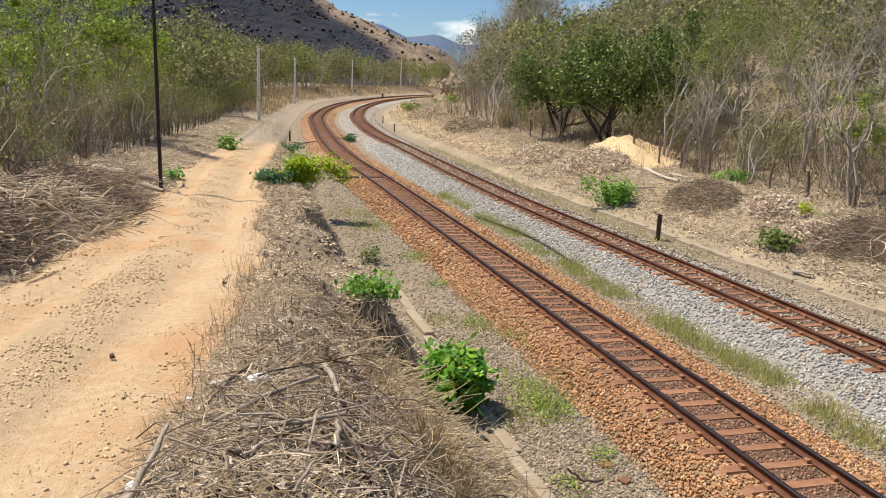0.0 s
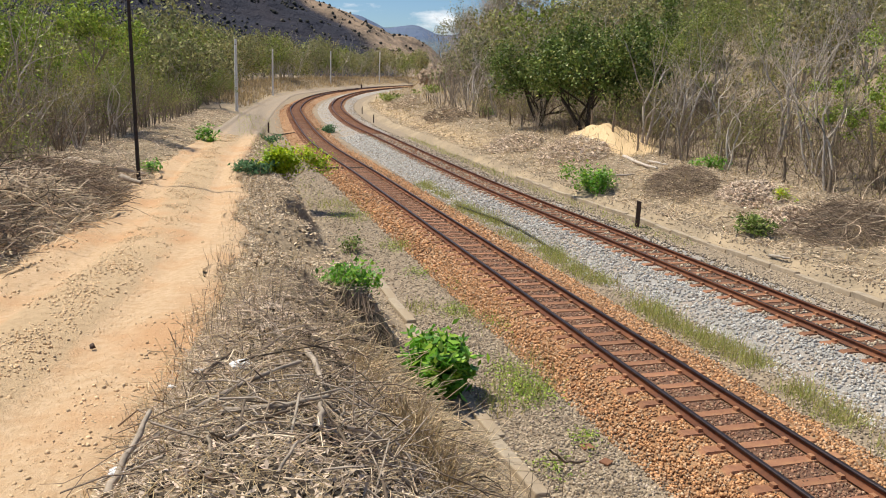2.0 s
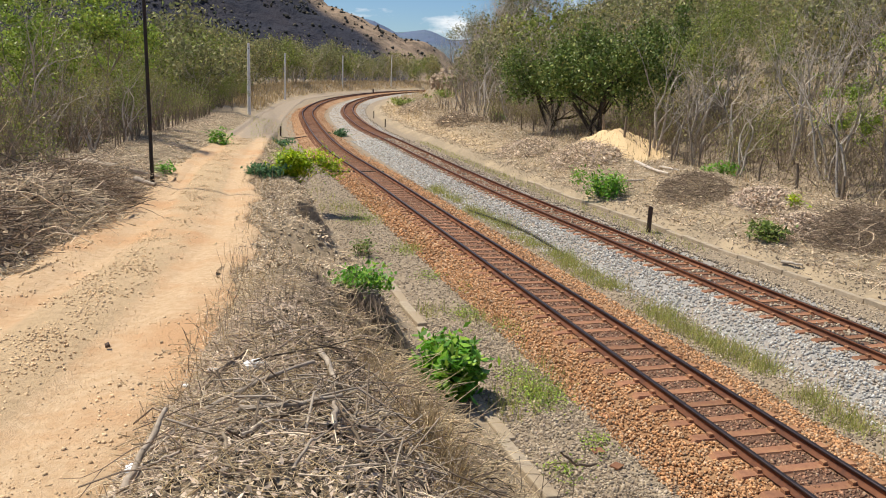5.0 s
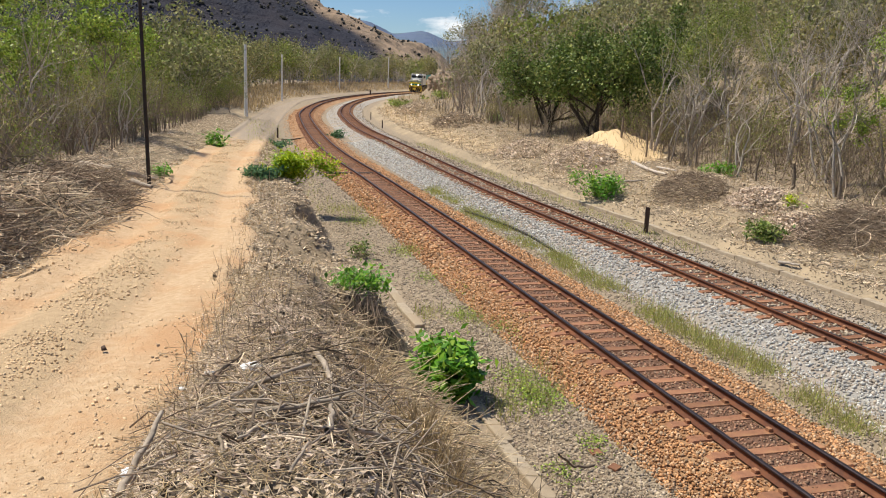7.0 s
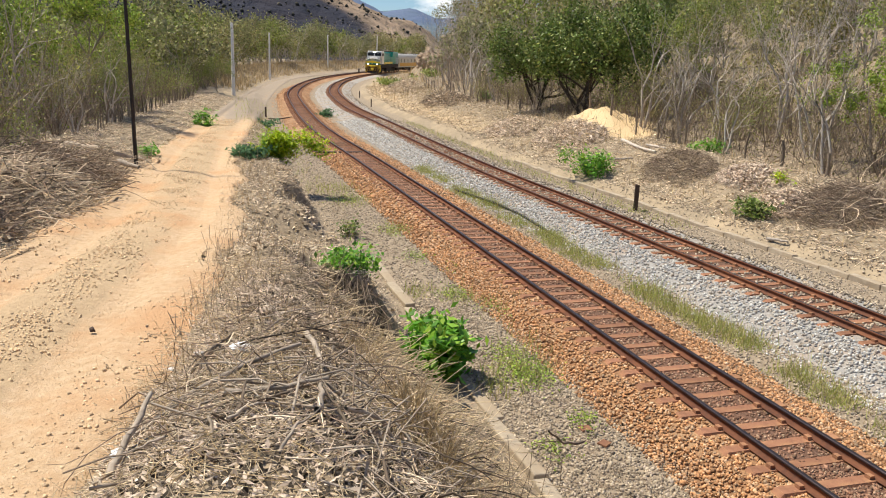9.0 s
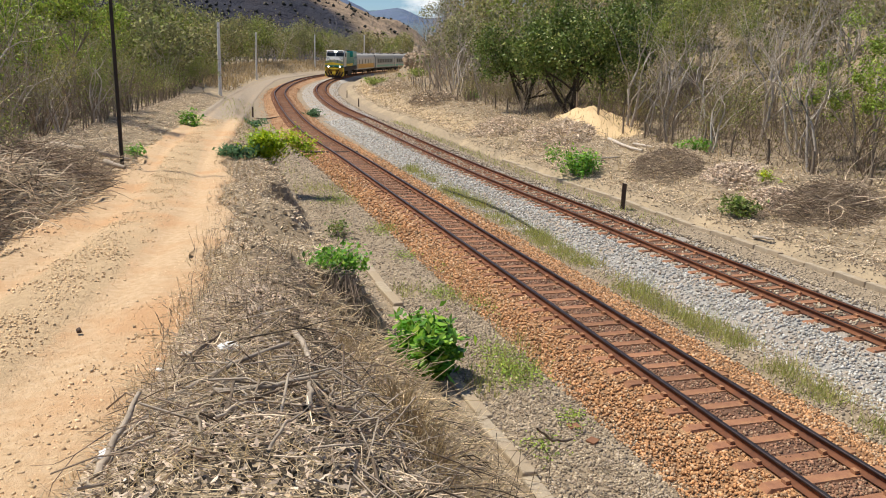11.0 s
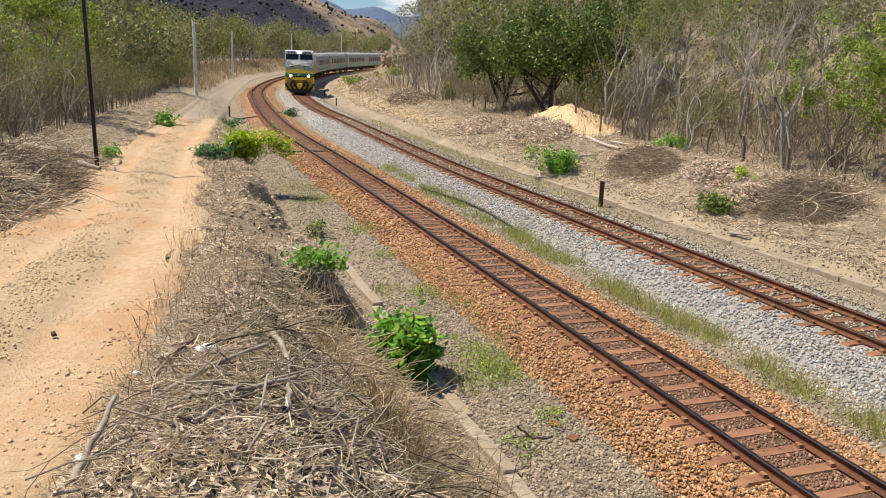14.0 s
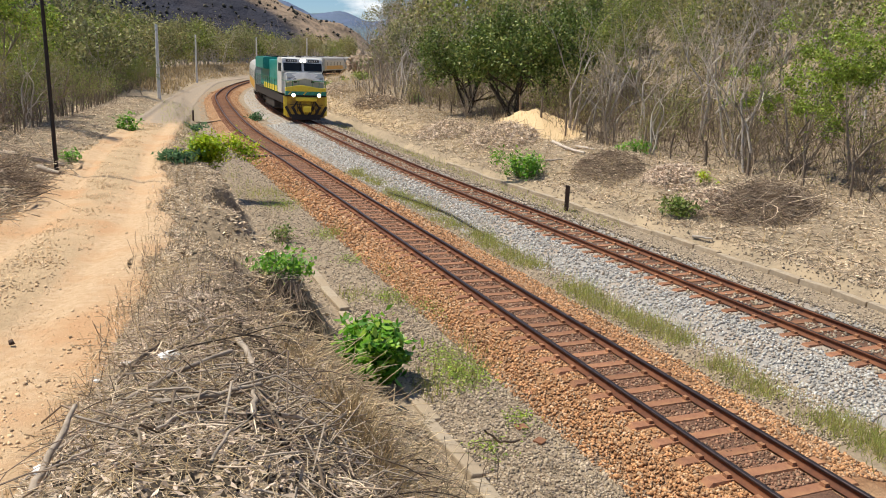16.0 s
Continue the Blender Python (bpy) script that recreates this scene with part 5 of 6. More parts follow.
    stuff("twig_litter", rods(P - d * L / 2, P + d * L / 2, rng.uniform(0.003, 0.008, 10000), 0.003, rng, straight=True), M_TWIG, "dry grey twigs and stalks on the bank", "dead twigs")
    xy = bank(15000, 3.4, 16)
    stuff("leaf_litter", cards(on_ground(xy, 0.0) + np.column_stack([np.zeros((len(xy), 2)), rng.random(len(xy)) * 0.06]), rng.uniform(0.011, 0.030, len(xy)), rng, flat=0.7), M_LITTER, "brown dead leaves on the bank", "leaf litter")
    xy = bank(9000, 14, 45)
    stuff("leaf_litter", cards(on_ground(xy, 0.02), rng.uniform(0.03, 0.09, len(xy)), rng, flat=0.7), M_LITTER, "brown dead leaves on the bank", "leaf litter")
    xy = bank(3200, 7, 34)
    xy = xy[NEAR.off(xy[:, 0], xy[:, 1]) < -5.3]
    stuff("dry_weeds", blades(on_ground(xy, -0.02), rng.uniform(0.06, 0.32, len(xy)), 0.012, rng, 0.35), M_STRAW, "thin dry weeds on the bank", "dry grass")
    # straw hanging over the edge of the bank
    xy = along(NEAR, 3600, 7.6, 12.4, -6.1, -4.0, rng, 0.9)
    C = on_ground(xy, 0.0)
    n = len(C)
    d = np.column_stack([rng.normal(0.35, 0.5, n), rng.normal(0.0, 0.45, n), rng.normal(-0.1, 0.4, n)])
    L = rng.uniform(0.15, 0.6, n)[:, None]
    stuff("straw", rods(C, C + d * L, 0.0065, 0.004, rng, 0.1), M_STRAW_PALE, "pale dry straw hanging over the bank edge", "dry grass")
    # dry stalks standing at the near crest
    for cx, cy, k in ((0.12, 7.0, 200), (-0.10, 7.7, 130), (0.42, 6.3, 120), (-0.6, 8.9, 90), (0.25, 6.6, 120)):
        xy = np.column_stack([rng.normal(cx, 0.13, k), rng.normal(cy, 0.16, k)])
        C = on_ground(xy, -0.03)
        up = np.column_stack([rng.normal(0, 0.12, k), rng.normal(0, 0.12, k), rng.uniform(0.2, 0.5, k)])
        stuff("dry_stalks", rods(C, C + up, 0.005, 0.003, rng), M_STRAW, "upright dry stalks on the bank edge", "dry grass")

    # twigs and creeping weeds on the gravel below the bank
    n = 1500
    xy = along(NEAR, n, 8, 30, -3.5, -1.7, rng, 1.4)
    d = rng.normal(size=(n, 3)) * np.array([1, 1, 0.25])
    d *= rng.uniform(0.04, 0.2, (n, 1)) / np.linalg.norm(d, axis=1)[:, None]
    P = on_ground(xy, 0.03)
    stuff("twig_litter", rods(P - d, P + d, rng.uniform(0.002, 0.006, n), 0.002, rng, straight=True), M_TWIG_DARK, "scattered brown twigs on the gravel", "dead twigs")
    for cx, cy, n, sd in ((2.0, 12.7, 900, 0.26), (1.75, 13.6, 300, 0.2), (1.95, 16.4, 350, 0.22), (0.9, 17.2, 300, 0.22), (1.2, 19.4, 260, 0.2), (0.1, 20.5, 220, 0.22), (-0.5, 23.6, 350, 0.3), (-2.4, 28.5, 500, 0.4), (2.6, 10.9, 160, 0.15), (2.0, 10.0, 140, 0.15)):
        xy = np.column_stack([rng.normal(cx, sd, n), rng.normal(cy, sd * 1.4, n)])
        C = on_ground(xy, 0.0) + np.column_stack([np.zeros((n, 2)), 0.02 + 0.12 * rng.random(n) ** 2])
        stuff("creeping_weeds", cards(C, rng.uniform(0.018, 0.04, n), rng, flat=0.5), M_LEAF_GREEN, "low green weeds creeping over the gravel", "weeds")
    # grass between the tracks
    n = 30000
    ss = NEAR.s_of_y(7) + rng.random(n) ** 1.25 * (NEAR.s_of_y(36) - NEAR.s_of_y(7))
    p, r = NEAR.at(ss)
    o = rng.normal(2.42, 0.25, n) + 0.12 * np.sin(ss * 1.3)
    keep = np.sin(ss * 0.9) + np.sin(ss * 2.3 + 1) + 0.7 * np.sin(ss * 5.1) + rng.normal(0, 0.7, n) > -0.5
    xy = (p + r * o[:, None])[keep]
    n = len(xy)
    stuff("grass", blades(np.column_stack([xy, np.full(n, -0.41)]), 0.05 + 0.20 * rng.random(n) ** 1.7, 0.013, rng, 0.55), M_GRASS, "half-dry grass strip between the tracks", "grass")
    for cx, cy, n, sd in ((1.96, 13.0, 420, 0.3), (1.9, 16.4, 220, 0.3), (0.1, 17.3, 160, 0.2), (1.1, 17.0, 160, 0.22), (-0.5, 23.6, 220, 0.3), (-2.9, 30.5, 420, 0.5), (-2.2, 28, 200, 0.4), (1.4, 12.2, 160, 0.2), (2.4, 14.2, 140, 0.3)):
        xy = np.column_stack([rng.normal(cx, sd, n), rng.normal(cy, sd * 1.5, n)])
        stuff("grass_tuft", blades(on_ground(xy, 0), rng.uniform(0.05, 0.22, n), 0.014, rng, 0.5), M_GRASS, "sparse green weeds in the gravel", "grass")
    xy = along(FARTRACK, 2600, 24, 60, 1.9, 3.0, rng)
    stuff("grass", blades(on_ground(xy, 0), rng.uniform(0.05, 0.2, len(xy)), 0.02, rng, 0.5), M_GRASS, "half-dry grass beside the track", "grass")
    # tall dry grass on the bank behind the bend
    xy = along(ROAD, 11000, 82, 265, -9.0, -1.5, rng, 0.9)
    stuff("tall_dry_grass", blades(on_ground(xy, -0.1), rng.uniform(0.25, 0.75, len(xy)), 0.12, rng, 0.5), M_STRAW, "tall straw-coloured dry grass along the bend", "dry grass")

    # east side: twigs and leaves from the kerb to the fence
    xy = along(FARTRACK, 14000, 15, 110, 3.9, 11, rng, 1.5)
    xy = xy[np.hypot((xy[:, 0] - 11.0) / 2.4, (xy[:, 1] - 46.0) / 4.0) > 1]
    n = len(xy)
    d = rng.normal(size=(n, 3)) * np.array([1, 1, 0.3])
    d /= np.linalg.norm(d, axis=1)[:, None]
    P = on_ground(xy, 0.05)
    L = rng.uniform(0.15, 0.8, n)[:, None]
    stuff("twig_litter", rods(P - d * L / 2, P + d * L / 2, rng.uniform(0.005, 0.014, n), 0.004, rng, straight=True), M_TWIG, "dry broken twigs on the earth bank", "dead twigs")
    xy = along(FARTRACK, 20000, 15, 80, 3.8, 12, rng, 1.3)
    xy = xy[np.hypot((xy[:, 0] - 11.0) / 2.4, (xy[:, 1] - 46.0) / 4.0) > 1]
    stuff("leaf_litter", cards(on_ground(xy, 0.03), rng.uniform(0.035, 0.10, len(xy)), rng, flat=0.6), M_LITTER, "brown dead leaves on the earth bank", "leaf litter")
    xy = along(FARTRACK, 4000, 18, 110, 4.2, 11, rng)
    stuff("dry_weeds", blades(on_ground(xy, 0), rng.uniform(0.1, 0.4, len(xy)), 0.03, rng, 0.5), M_STRAW, "straw-coloured dry grass tufts", "dry grass")
    # undergrowth of thin stems in both woods
    for line, o0, o1, y0, y1, label in ((FARTRACK, 10.8, 24, 10, 74, "dense thin grey stems under the east wood"), (ROAD, -19, -4.6, 9, 105, "dense thin grey stems under the west wood")):
        xy = along(line, 6500 if line is FARTRACK else 3800, y0, y1, o0, o1, rng, 1.2)
        C = on_ground(xy, -0.1)
        n = len(C)
        up = np.column_stack([rng.normal(0, 0.7, (n, 2)), rng.uniform(0.4, 2.6, n)])
        stuff("undergrowth", rods(C, C + up, rng.uniform(0.006, 0.02, n), 0.004, rng, straight=True), M_TWIG_DARK, label, "undergrowth")
        xy = along(line, 24000, y0, y1, o0, o1, rng, 1.2)
        C = on_ground(xy, 0) + np.column_stack([np.zeros((len(xy), 2)), rng.random(len(xy)) ** 1.4 * 3.0])
        stuff("undergrowth_leaves", cards(C, rng.uniform(0.035, 0.085, len(C)), rng), M_LEAF_DRY if line is FARTRACK else M_LEAF, "sparse dry leaves of the undergrowth", "undergrowth")
    xy = along(FARTRACK, 2600, 70, 190, 9, 42, rng)
    xy = xy[xy[:, 0] > 0.018 * xy[:, 1]]
    C = on_ground(xy, -0.2)
    n = len(C)
    stuff("undergrowth", rods(C, C + np.column_stack([rng.normal(-0.3, 0.8, (n, 1)), rng.normal(0, 0.7, (n, 1)), rng.uniform(0.6, 3.4, n)]), rng.uniform(0.012, 0.035, n), 0.01, rng, straight=True), M_TWIG, "thin grey stems on the slope above the cut", "undergrowth")
    xy = along(FARTRACK, 5000, 75, 190, 5, 30, rng)
    stuff("dry_weeds", blades(on_ground(xy, -0.1), rng.uniform(0.2, 0.7, len(xy)), 0.09, rng, 0.6), M_STRAW, "dry grass on the slope of the cut", "dry grass")
    xy = along(NEAR, 2600, 30, 75, -5.2, -2.6, rng)
    stuff("grass", blades(on_ground(xy, -0.03), rng.uniform(0.06, 0.22, len(xy)), 0.025, rng, 0.6), M_GRASS, "thin dry grass between road and track", "grass")
    # west verge
    xy = along(ROAD, 9000, 9, 70, -4.6, -1.5, rng, 1.4)
    n = len(xy)
    d = rng.normal(size=(n, 3)) * np.array([1, 1, 0.3])
    d /= np.linalg.norm(d, axis=1)[:, None]
    P = on_ground(xy, 0.04)
    L = rng.uniform(0.1, 0.6, n)[:, None]
    stuff("twig_litter", rods(P - d * L / 2, P + d * L / 2, rng.uniform(0.004, 0.01, n), 0.003, rng, straight=True), M_TWIG, "dry twigs and stalks on the road verge", "dead twigs")
    xy = along(ROAD, 8000, 8, 70, -6, -1.35, rng, 1.4)
    stuff("leaf_litter", cards(on_ground(xy, 0.03), rng.uniform(0.04, 0.11, len(xy)), rng, flat=0.7), M_LITTER, "brown dead leaves on the road verge", "leaf litter")


loose_cover()


def heap(name, cx, cy, rx, ry, h, n, material, label, seed, r=(0.005, 0.014), length=(0.4, 1.4), leaves=0, leaf_mat=None, leaf=0.1):
    """A heap of cut brush: sticks laid across a dome."""
    rng = np.random.default_rng(seed)
    a, q = rng.uniform(0, 6.283, n), np.sqrt(rng.random(n))
    x, y = cx + rx * q * np.cos(a), cy + ry * q * np.sin(a)
    top = h * (1 - q ** 2) * rng.uniform(0.15, 1.0, n) ** 0.5
    C = np.column_stack([x, y, height(x, y) + top])
    d = rng.normal(size=(n, 3)) * np.array([1, 1, 0.3])
    d /= np.linalg.norm(d, axis=1)[:, None]
    L = rng.uniform(*length, n)[:, None]
    ob = tagged(new(name), label, "brush heap")
    tagged(part("brush", np_mesh("brush", *rods(C - d * L / 2, C + d * L / 2, rng.uniform(*r, n), r[0] * 0.6, rng, 0.1)), material, ob), kind="stuff")
    if leaves:
        a, q = rng.uniform(0, 6.283, leaves), np.sqrt(rng.random(leaves))
        x, y = cx + rx * q * np.cos(a), cy + ry * q * np.sin(a)
        C = np.column_stack([x, y, height(x, y) + h * (1 - q ** 2) * rng.uniform(0.5, 1.05, leaves)])
        tagged(part("litter", np_mesh("litter", *cards(C, rng.uniform(0.6, 1.3, leaves) * leaf, rng, flat=0.4)), leaf_mat, ob), kind="stuff")


heap("brush_heap", -8.4, 13.2, 1.7, 2.3, 0.75, 1500, M_TWIG_DARK, "big tangled heap of cut brown brush beside the road", 1, leaves=500, leaf_mat=M_LITTER, leaf=0.08)
heap("brush_heap", -8.6, 16.6, 1.8, 2.6, 0.75, 1500, M_TWIG, "big tangled heap of cut grey brush beside the road", 2, leaves=500, leaf_mat=M_LITTER, leaf=0.08)
heap("brush_heap", -9.2, 20.2, 1.7, 2.4, 0.6, 1100, M_TWIG_DARK, "tangled heap of cut brown brush beside the road", 3, leaves=500, leaf_mat=M_LITTER, leaf=0.08)
heap("brush_heap", -10.2, 14.5, 1.8, 3.0, 0.9, 1300, M_TWIG, "tangled heap of cut grey brush below the trees", 4)
def brush_mound(cx, cy, rx, ry, h, n, material, label, seed):
    """Long bent limbs thrown on a heap."""
    rng = np.random.default_rng(seed)
    g = Geo()
    for _ in range(n):
        a, q = rng.uniform(0, 6.283), math.sqrt(rng.random())
        x, y = cx + rx * q * math.cos(a), cy + ry * q * math.sin(a)
        z = hz(x, y) + h * (1 - q * q) * rng.uniform(0.4, 1.1)
        P, d, curl = [np.array((x, y, z))], rng.normal(size=3) * np.array([1, 1, 0.35]), rng.normal(0, 0.25)
        L = rng.uniform(0.6, 1.8)
        for _k in range(6):
            d = np.array([d[0] - d[1] * curl, d[1] + d[0] * curl, d[2] - 0.06]) + rng.normal(size=3) * 0.18
            d /= np.linalg.norm(d)
            P.append(P[-1] + d * L / 6)
        g.tube(P, np.linspace(0.013, 0.004, 7) * rng.uniform(0.6, 1.5), 4)
    tagged(part("brush_tangle", g.mesh("brush_tangle"), material, smooth=True), label, "brush heap", kind="stuff")


brush_mound(-8.6, 14.6, 1.6, 3.0, 0.95, 260, M_TWIG, "long pale bent limbs on the brush heap by the road", 31)
brush_mound(-8.9, 18.6, 1.6, 2.8, 0.85, 220, M_TWIG_DARK, "long brown bent limbs on the brush heap by the road", 32)
brush_mound(-8.8, 16.5, 1.6, 3.0, 0.9, 120, M_BARK_DARK, "near-black limbs in the brush heap by the road", 33)
brush_mound(13.8, 24.8, 1.6, 2.0, 0.8, 150, M_TWIG, "pale bent limbs on the dark brush heap", 34)
heap("brush_heap", -9.6, 24.5, 1.3, 1.6, 0.45, 500, M_TWIG, "low heap of sticks by the pole", 5)
heap("brush_heap", 10.9, 32.6, 1.5, 1.9, 0.7, 1100, M_TWIG_DARK, "dark grey heap of fine dead brush on the bank", 6, length=(0.2, 0.8))
heap("brush_heap", 13.6, 24.6, 1.7, 1.9, 0.8, 1300, M_TWIG_DARK, "dark heap of dead brush on the bank", 7)
heap("leaf_heap", 12.4, 26.0, 1.0, 1.3, 0.5, 120, M_TWIG, "heap of pale dead leaves on the bank", 8, leaves=3200, leaf_mat=M_LITTER_PALE, leaf=0.09)
heap("leaf_heap", 12.8, 30.0, 1.3, 1.6, 0.5, 160, M_TWIG, "heap of pinkish dead leaves on the bank", 9, leaves=3000, leaf_mat=M_LITTER_PALE, leaf=0.085)
heap("brush_heap", 8.4, 43.5, 2.0, 3.0, 0.8, 900, M_TWIG, "heap of pale dry palm-like brush by the sand mound", 10, leaves=800, leaf_mat=M_LITTER_PALE, leaf=0.14)
heap("brush_heap", 6.0, 50.0, 1.9, 3.4, 0.6, 800, M_TWIG, "heap of pale cut brush beyond the track", 12, leaves=700, leaf_mat=M_LITTER_PALE, leaf=0.14)
heap("brush_heap", 2.6, 72.0, 2.2, 5.0, 0.8, 700, M_TWIG_DARK, "grey heap of dead brush beyond the track", 13, r=(0.01, 0.02), leaves=600, leaf_mat=M_LITTER, leaf=0.16)
heap("brush_heap", -1.6, 92.0, 2.2, 6.0, 1.0, 700, M_TWIG, "grey heap of dead brush inside the bend", 14, r=(0.012, 0.025), leaves=600, leaf_mat=M_LITTER, leaf=0.18)


def limb(geo, rng, p, a, length, r, rise, forks):
    """A bent, tapering dead limb with side twigs, lying about level."""
    n = 7
    P, d = [np.array(p, float)], np.array([math.cos(a), math.sin(a), rise])
    curl = rng.normal(0, 0.16)
    for _ in range(n):
        c, w = math.cos(curl), math.sin(curl)
        d = np.array([d[0] * c - d[1] * w, d[0] * w + d[1] * c, d[2]]) + rng.normal(size=3) * np.array([0.13, 0.13, 0.07])
        d /= np.linalg.norm(d)
        q = P[-1] + d * length / n
        low = hz(q[0], q[1]) + r
        if q[2] < low:
            q[2], d[2] = low, abs(d[2]) * 0.5
        elif q[2] > low + 0.28:
            d[2] -= 0.18
        P.append(q)
    geo.tube(P, np.linspace(r, r * 0.35, n + 1), 5)
    for _ in range(forks):
        i = rng.integers(2, n)
        e = P[i] - P[i - 1]
        e = e / np.linalg.norm(e) + rng.normal(size=3) * np.array([0.6, 0.6, 0.35])
        e *= length * rng.uniform(0.12, 0.4) / np.linalg.norm(e)
        geo.tube([P[i], P[i] + e * 0.5 + rng.normal(size=3) * 0.02, P[i] + e + rng.normal(size=3) * 0.04], np.array([0.55, 0.4, 0.2]) * r, 4)


def near_brush():
    rng = np.random.default_rng(42)
    for material, n, r0, r1, l0, l1, label in ((M_TWIG_DARK, 65, 0.004, 0.012, 0.5, 1.5, "long bent brown limbs tangled on the bank"), (M_TWIG, 110, 0.003, 0.008, 0.4, 1.2, "long bent grey limbs tangled on the bank"),
                                               (M_STRAW_PALE, 70, 0.003, 0.007, 0.3, 0.9, "bleached curved stalks on the bank"), (M_BARK_DARK, 26, 0.004, 0.011, 0.4, 1.3, "near-black bent limbs on the bank")):
        g = Geo()
        for _ in range(n):
            y = rng.uniform(4.4, 8.6)
            x = rng.uniform(-1.75 - 0.05 * (y - 5), 1.5 - 0.16 * (y - 5))
            r = r0 + (r1 - r0) * rng.random() ** 2
            limb(g, rng, (x, y, hz(x, y) + rng.uniform(0.04, 0.22)), rng.uniform(0, 6.283), rng.uniform(l0, l1), r, rng.normal(0.0, 0.12), rng.integers(1, 5))
        tagged(part("brush_tangle", g.mesh("brush_tangle"), material, smooth=True), label, "dead sticks", kind="stuff")
    # roots hanging down the raw face of the notch
    g = Geo()
    for _ in range(150):
        x, y = rng.uniform(-2.2, -0.5), 13.75 + rng.normal(0, 0.15)
        z = hz(x, y + 0.4)
        g.tube([(x, y + 0.1, z), (x + rng.normal(0, 0.12), y - 0.22, z - rng.uniform(0.1, 0.3)), (x + rng.normal(0, 0.25), y - rng.uniform(0.2, 0.5), z - rng.uniform(0.3, 1.0))], [0.012, 0.009, 0.004], 4)
    tagged(part("hanging_roots", g.mesh("hanging_roots"), M_TWIG_DARK), "dry roots hanging over the raw earth face", "roots", kind="stuff")
    # fine straight stubble standing in the bank
    n = 420
    y = rng.uniform(5.5, 14, n)
    x = rng.uniform(-2.3, 0.2, n) - 0.16 * (y - 6)
    C = on_ground(np.column_stack([x, y]), -0.03)
    up = np.column_stack([rng.normal(0, 0.09, n), rng.normal(0, 0.09, n), rng.uniform(0.12, 0.5, n)])
    stuff("stubble", rods(C, C + up, 0.004, 0.0025, rng, 0.05), M_TWIG_DARK, "thin upright dead stems on the bank", "dead stems")


near_brush()


# ---- cut branches on the bank ----
def branch(points, r, label, material=None, twigs=0, seed=0, bark=0.0):
    rng = np.random.default_rng(seed)
    g = Geo()
    P = np.array(points, float)
    t = np.linspace(0, 1, 9)
    s = np.linspace(0, 1, len(P))
    Q = np.column_stack([np.interp(t, s, P[:, k]) for k in range(3)])
    Q[1:-1] += rng.normal(size=(7, 3)) * min(r * 0.45, 0.010)
    g.tube(Q, np.linspace(r, r * 0.6, 9) * rng.uniform(0.9, 1.12, 9), 7)
    ob = tagged(part("dead_branch", g.mesh("dead_branch"), material or M_LOG, smooth=True), label, "branch")
    for k in range(twigs):
        i = rng.integers(2, 8)
        d = rng.normal(size=3) * np.array([1, 1, 0.4])
        d *= rng.uniform(0.15, 0.4) / np.linalg.norm(d)
        h = Geo()
        h.tube([Q[i], Q[i] + d * 0.5, Q[i] + d + rng.normal(size=3) * 0.03], [r * 0.45, r * 0.35, r * 0.2], 4)
        part("side_twig", h.mesh("side_twig"), material or M_LOG, ob)
    return ob


def lie(pts, lift):
    return [(x, y, hz(x, y) + l + (0.10 if y < 9 and x < 1 else 0)) for (x, y), l in zip(pts, lift if hasattr(lift, "__len__") else [lift] * len(pts))]


branch(lie([(-2.2, 5.74), (-1.76, 5.84), (-1.29, 6.13), (-1.0, 6.75)], [0.05, 0.08, 0.12, 0.1]), 0.028, "long curved grey dead branch on the twig heap", twigs=3, seed=1)
branch(lie([(-1.04, 7.41), (-0.89, 6.92), (-0.75, 6.37)], [0.05, 0.1, 0.12]), 0.032, "thick grey barkless stick on the twig heap", seed=2)
branch(lie([(-1.33, 5.33), (-0.96, 5.32), (-0.59, 5.33)], [0.06, 0.12, 0.16]), 0.024, "straight grey dead branch on the twig heap", twigs=2, seed=3)
branch(lie([(-1.98, 4.8), (-1.97, 5.1), (-1.92, 5.5)], [0.02, 0.14, 0.30]), 0.03, "dark grey stick leaning at the road edge", seed=4)
branch(lie([(-2.32, 5.45), (-1.94, 5.58), (-1.58, 5.8)], [0.03, 0.06, 0.06]), 0.014, "thin curved dry branch on the twig heap", twigs=2, seed=5)
branch(lie([(-0.6, 4.73), (-0.61, 5.12), (-0.71, 5.56)], [0.12, 0.14, 0.06]), 0.024, "grey stick across the twig heap", seed=6)
branch(lie([(-0.44, 5.0), (-0.24, 5.44), (0.01, 5.55), (0.39, 5.49)], [0.1, 0.16, 0.12, 0.1]), 0.018, "bent brown branch on the twig heap", twigs=3, seed=7)
branch([(2.05, 8.45, 0.55), (1.72, 8.0, 0.75), (1.45, 7.5, 1.15)], 0.018, "grey dead branch leaning out of the bank", M_TWIG_DARK, twigs=2, seed=8)
rb = random.Random(3)
for k in range(34):
    x, y = rb.uniform(-2.0, 0.4), rb.uniform(4.3, 8.2)
    a, L = rb.uniform(0, 3.14), rb.uniform(0.22, 0.6)
    branch(lie([(x - math.cos(a) * L / 2, y - math.sin(a) * L / 2), (x, y), (x + math.cos(a) * L / 2, y + math.sin(a) * L / 2)], [rb.uniform(0, 0.08), 0.1, rb.uniform(0.02, 0.16)]),
           rb.uniform(0.006, 0.016), "short dry stick on the twig heap", (M_TWIG, M_LOG, M_TWIG_DARK)[k % 3], twigs=k % 3, seed=20 + k)
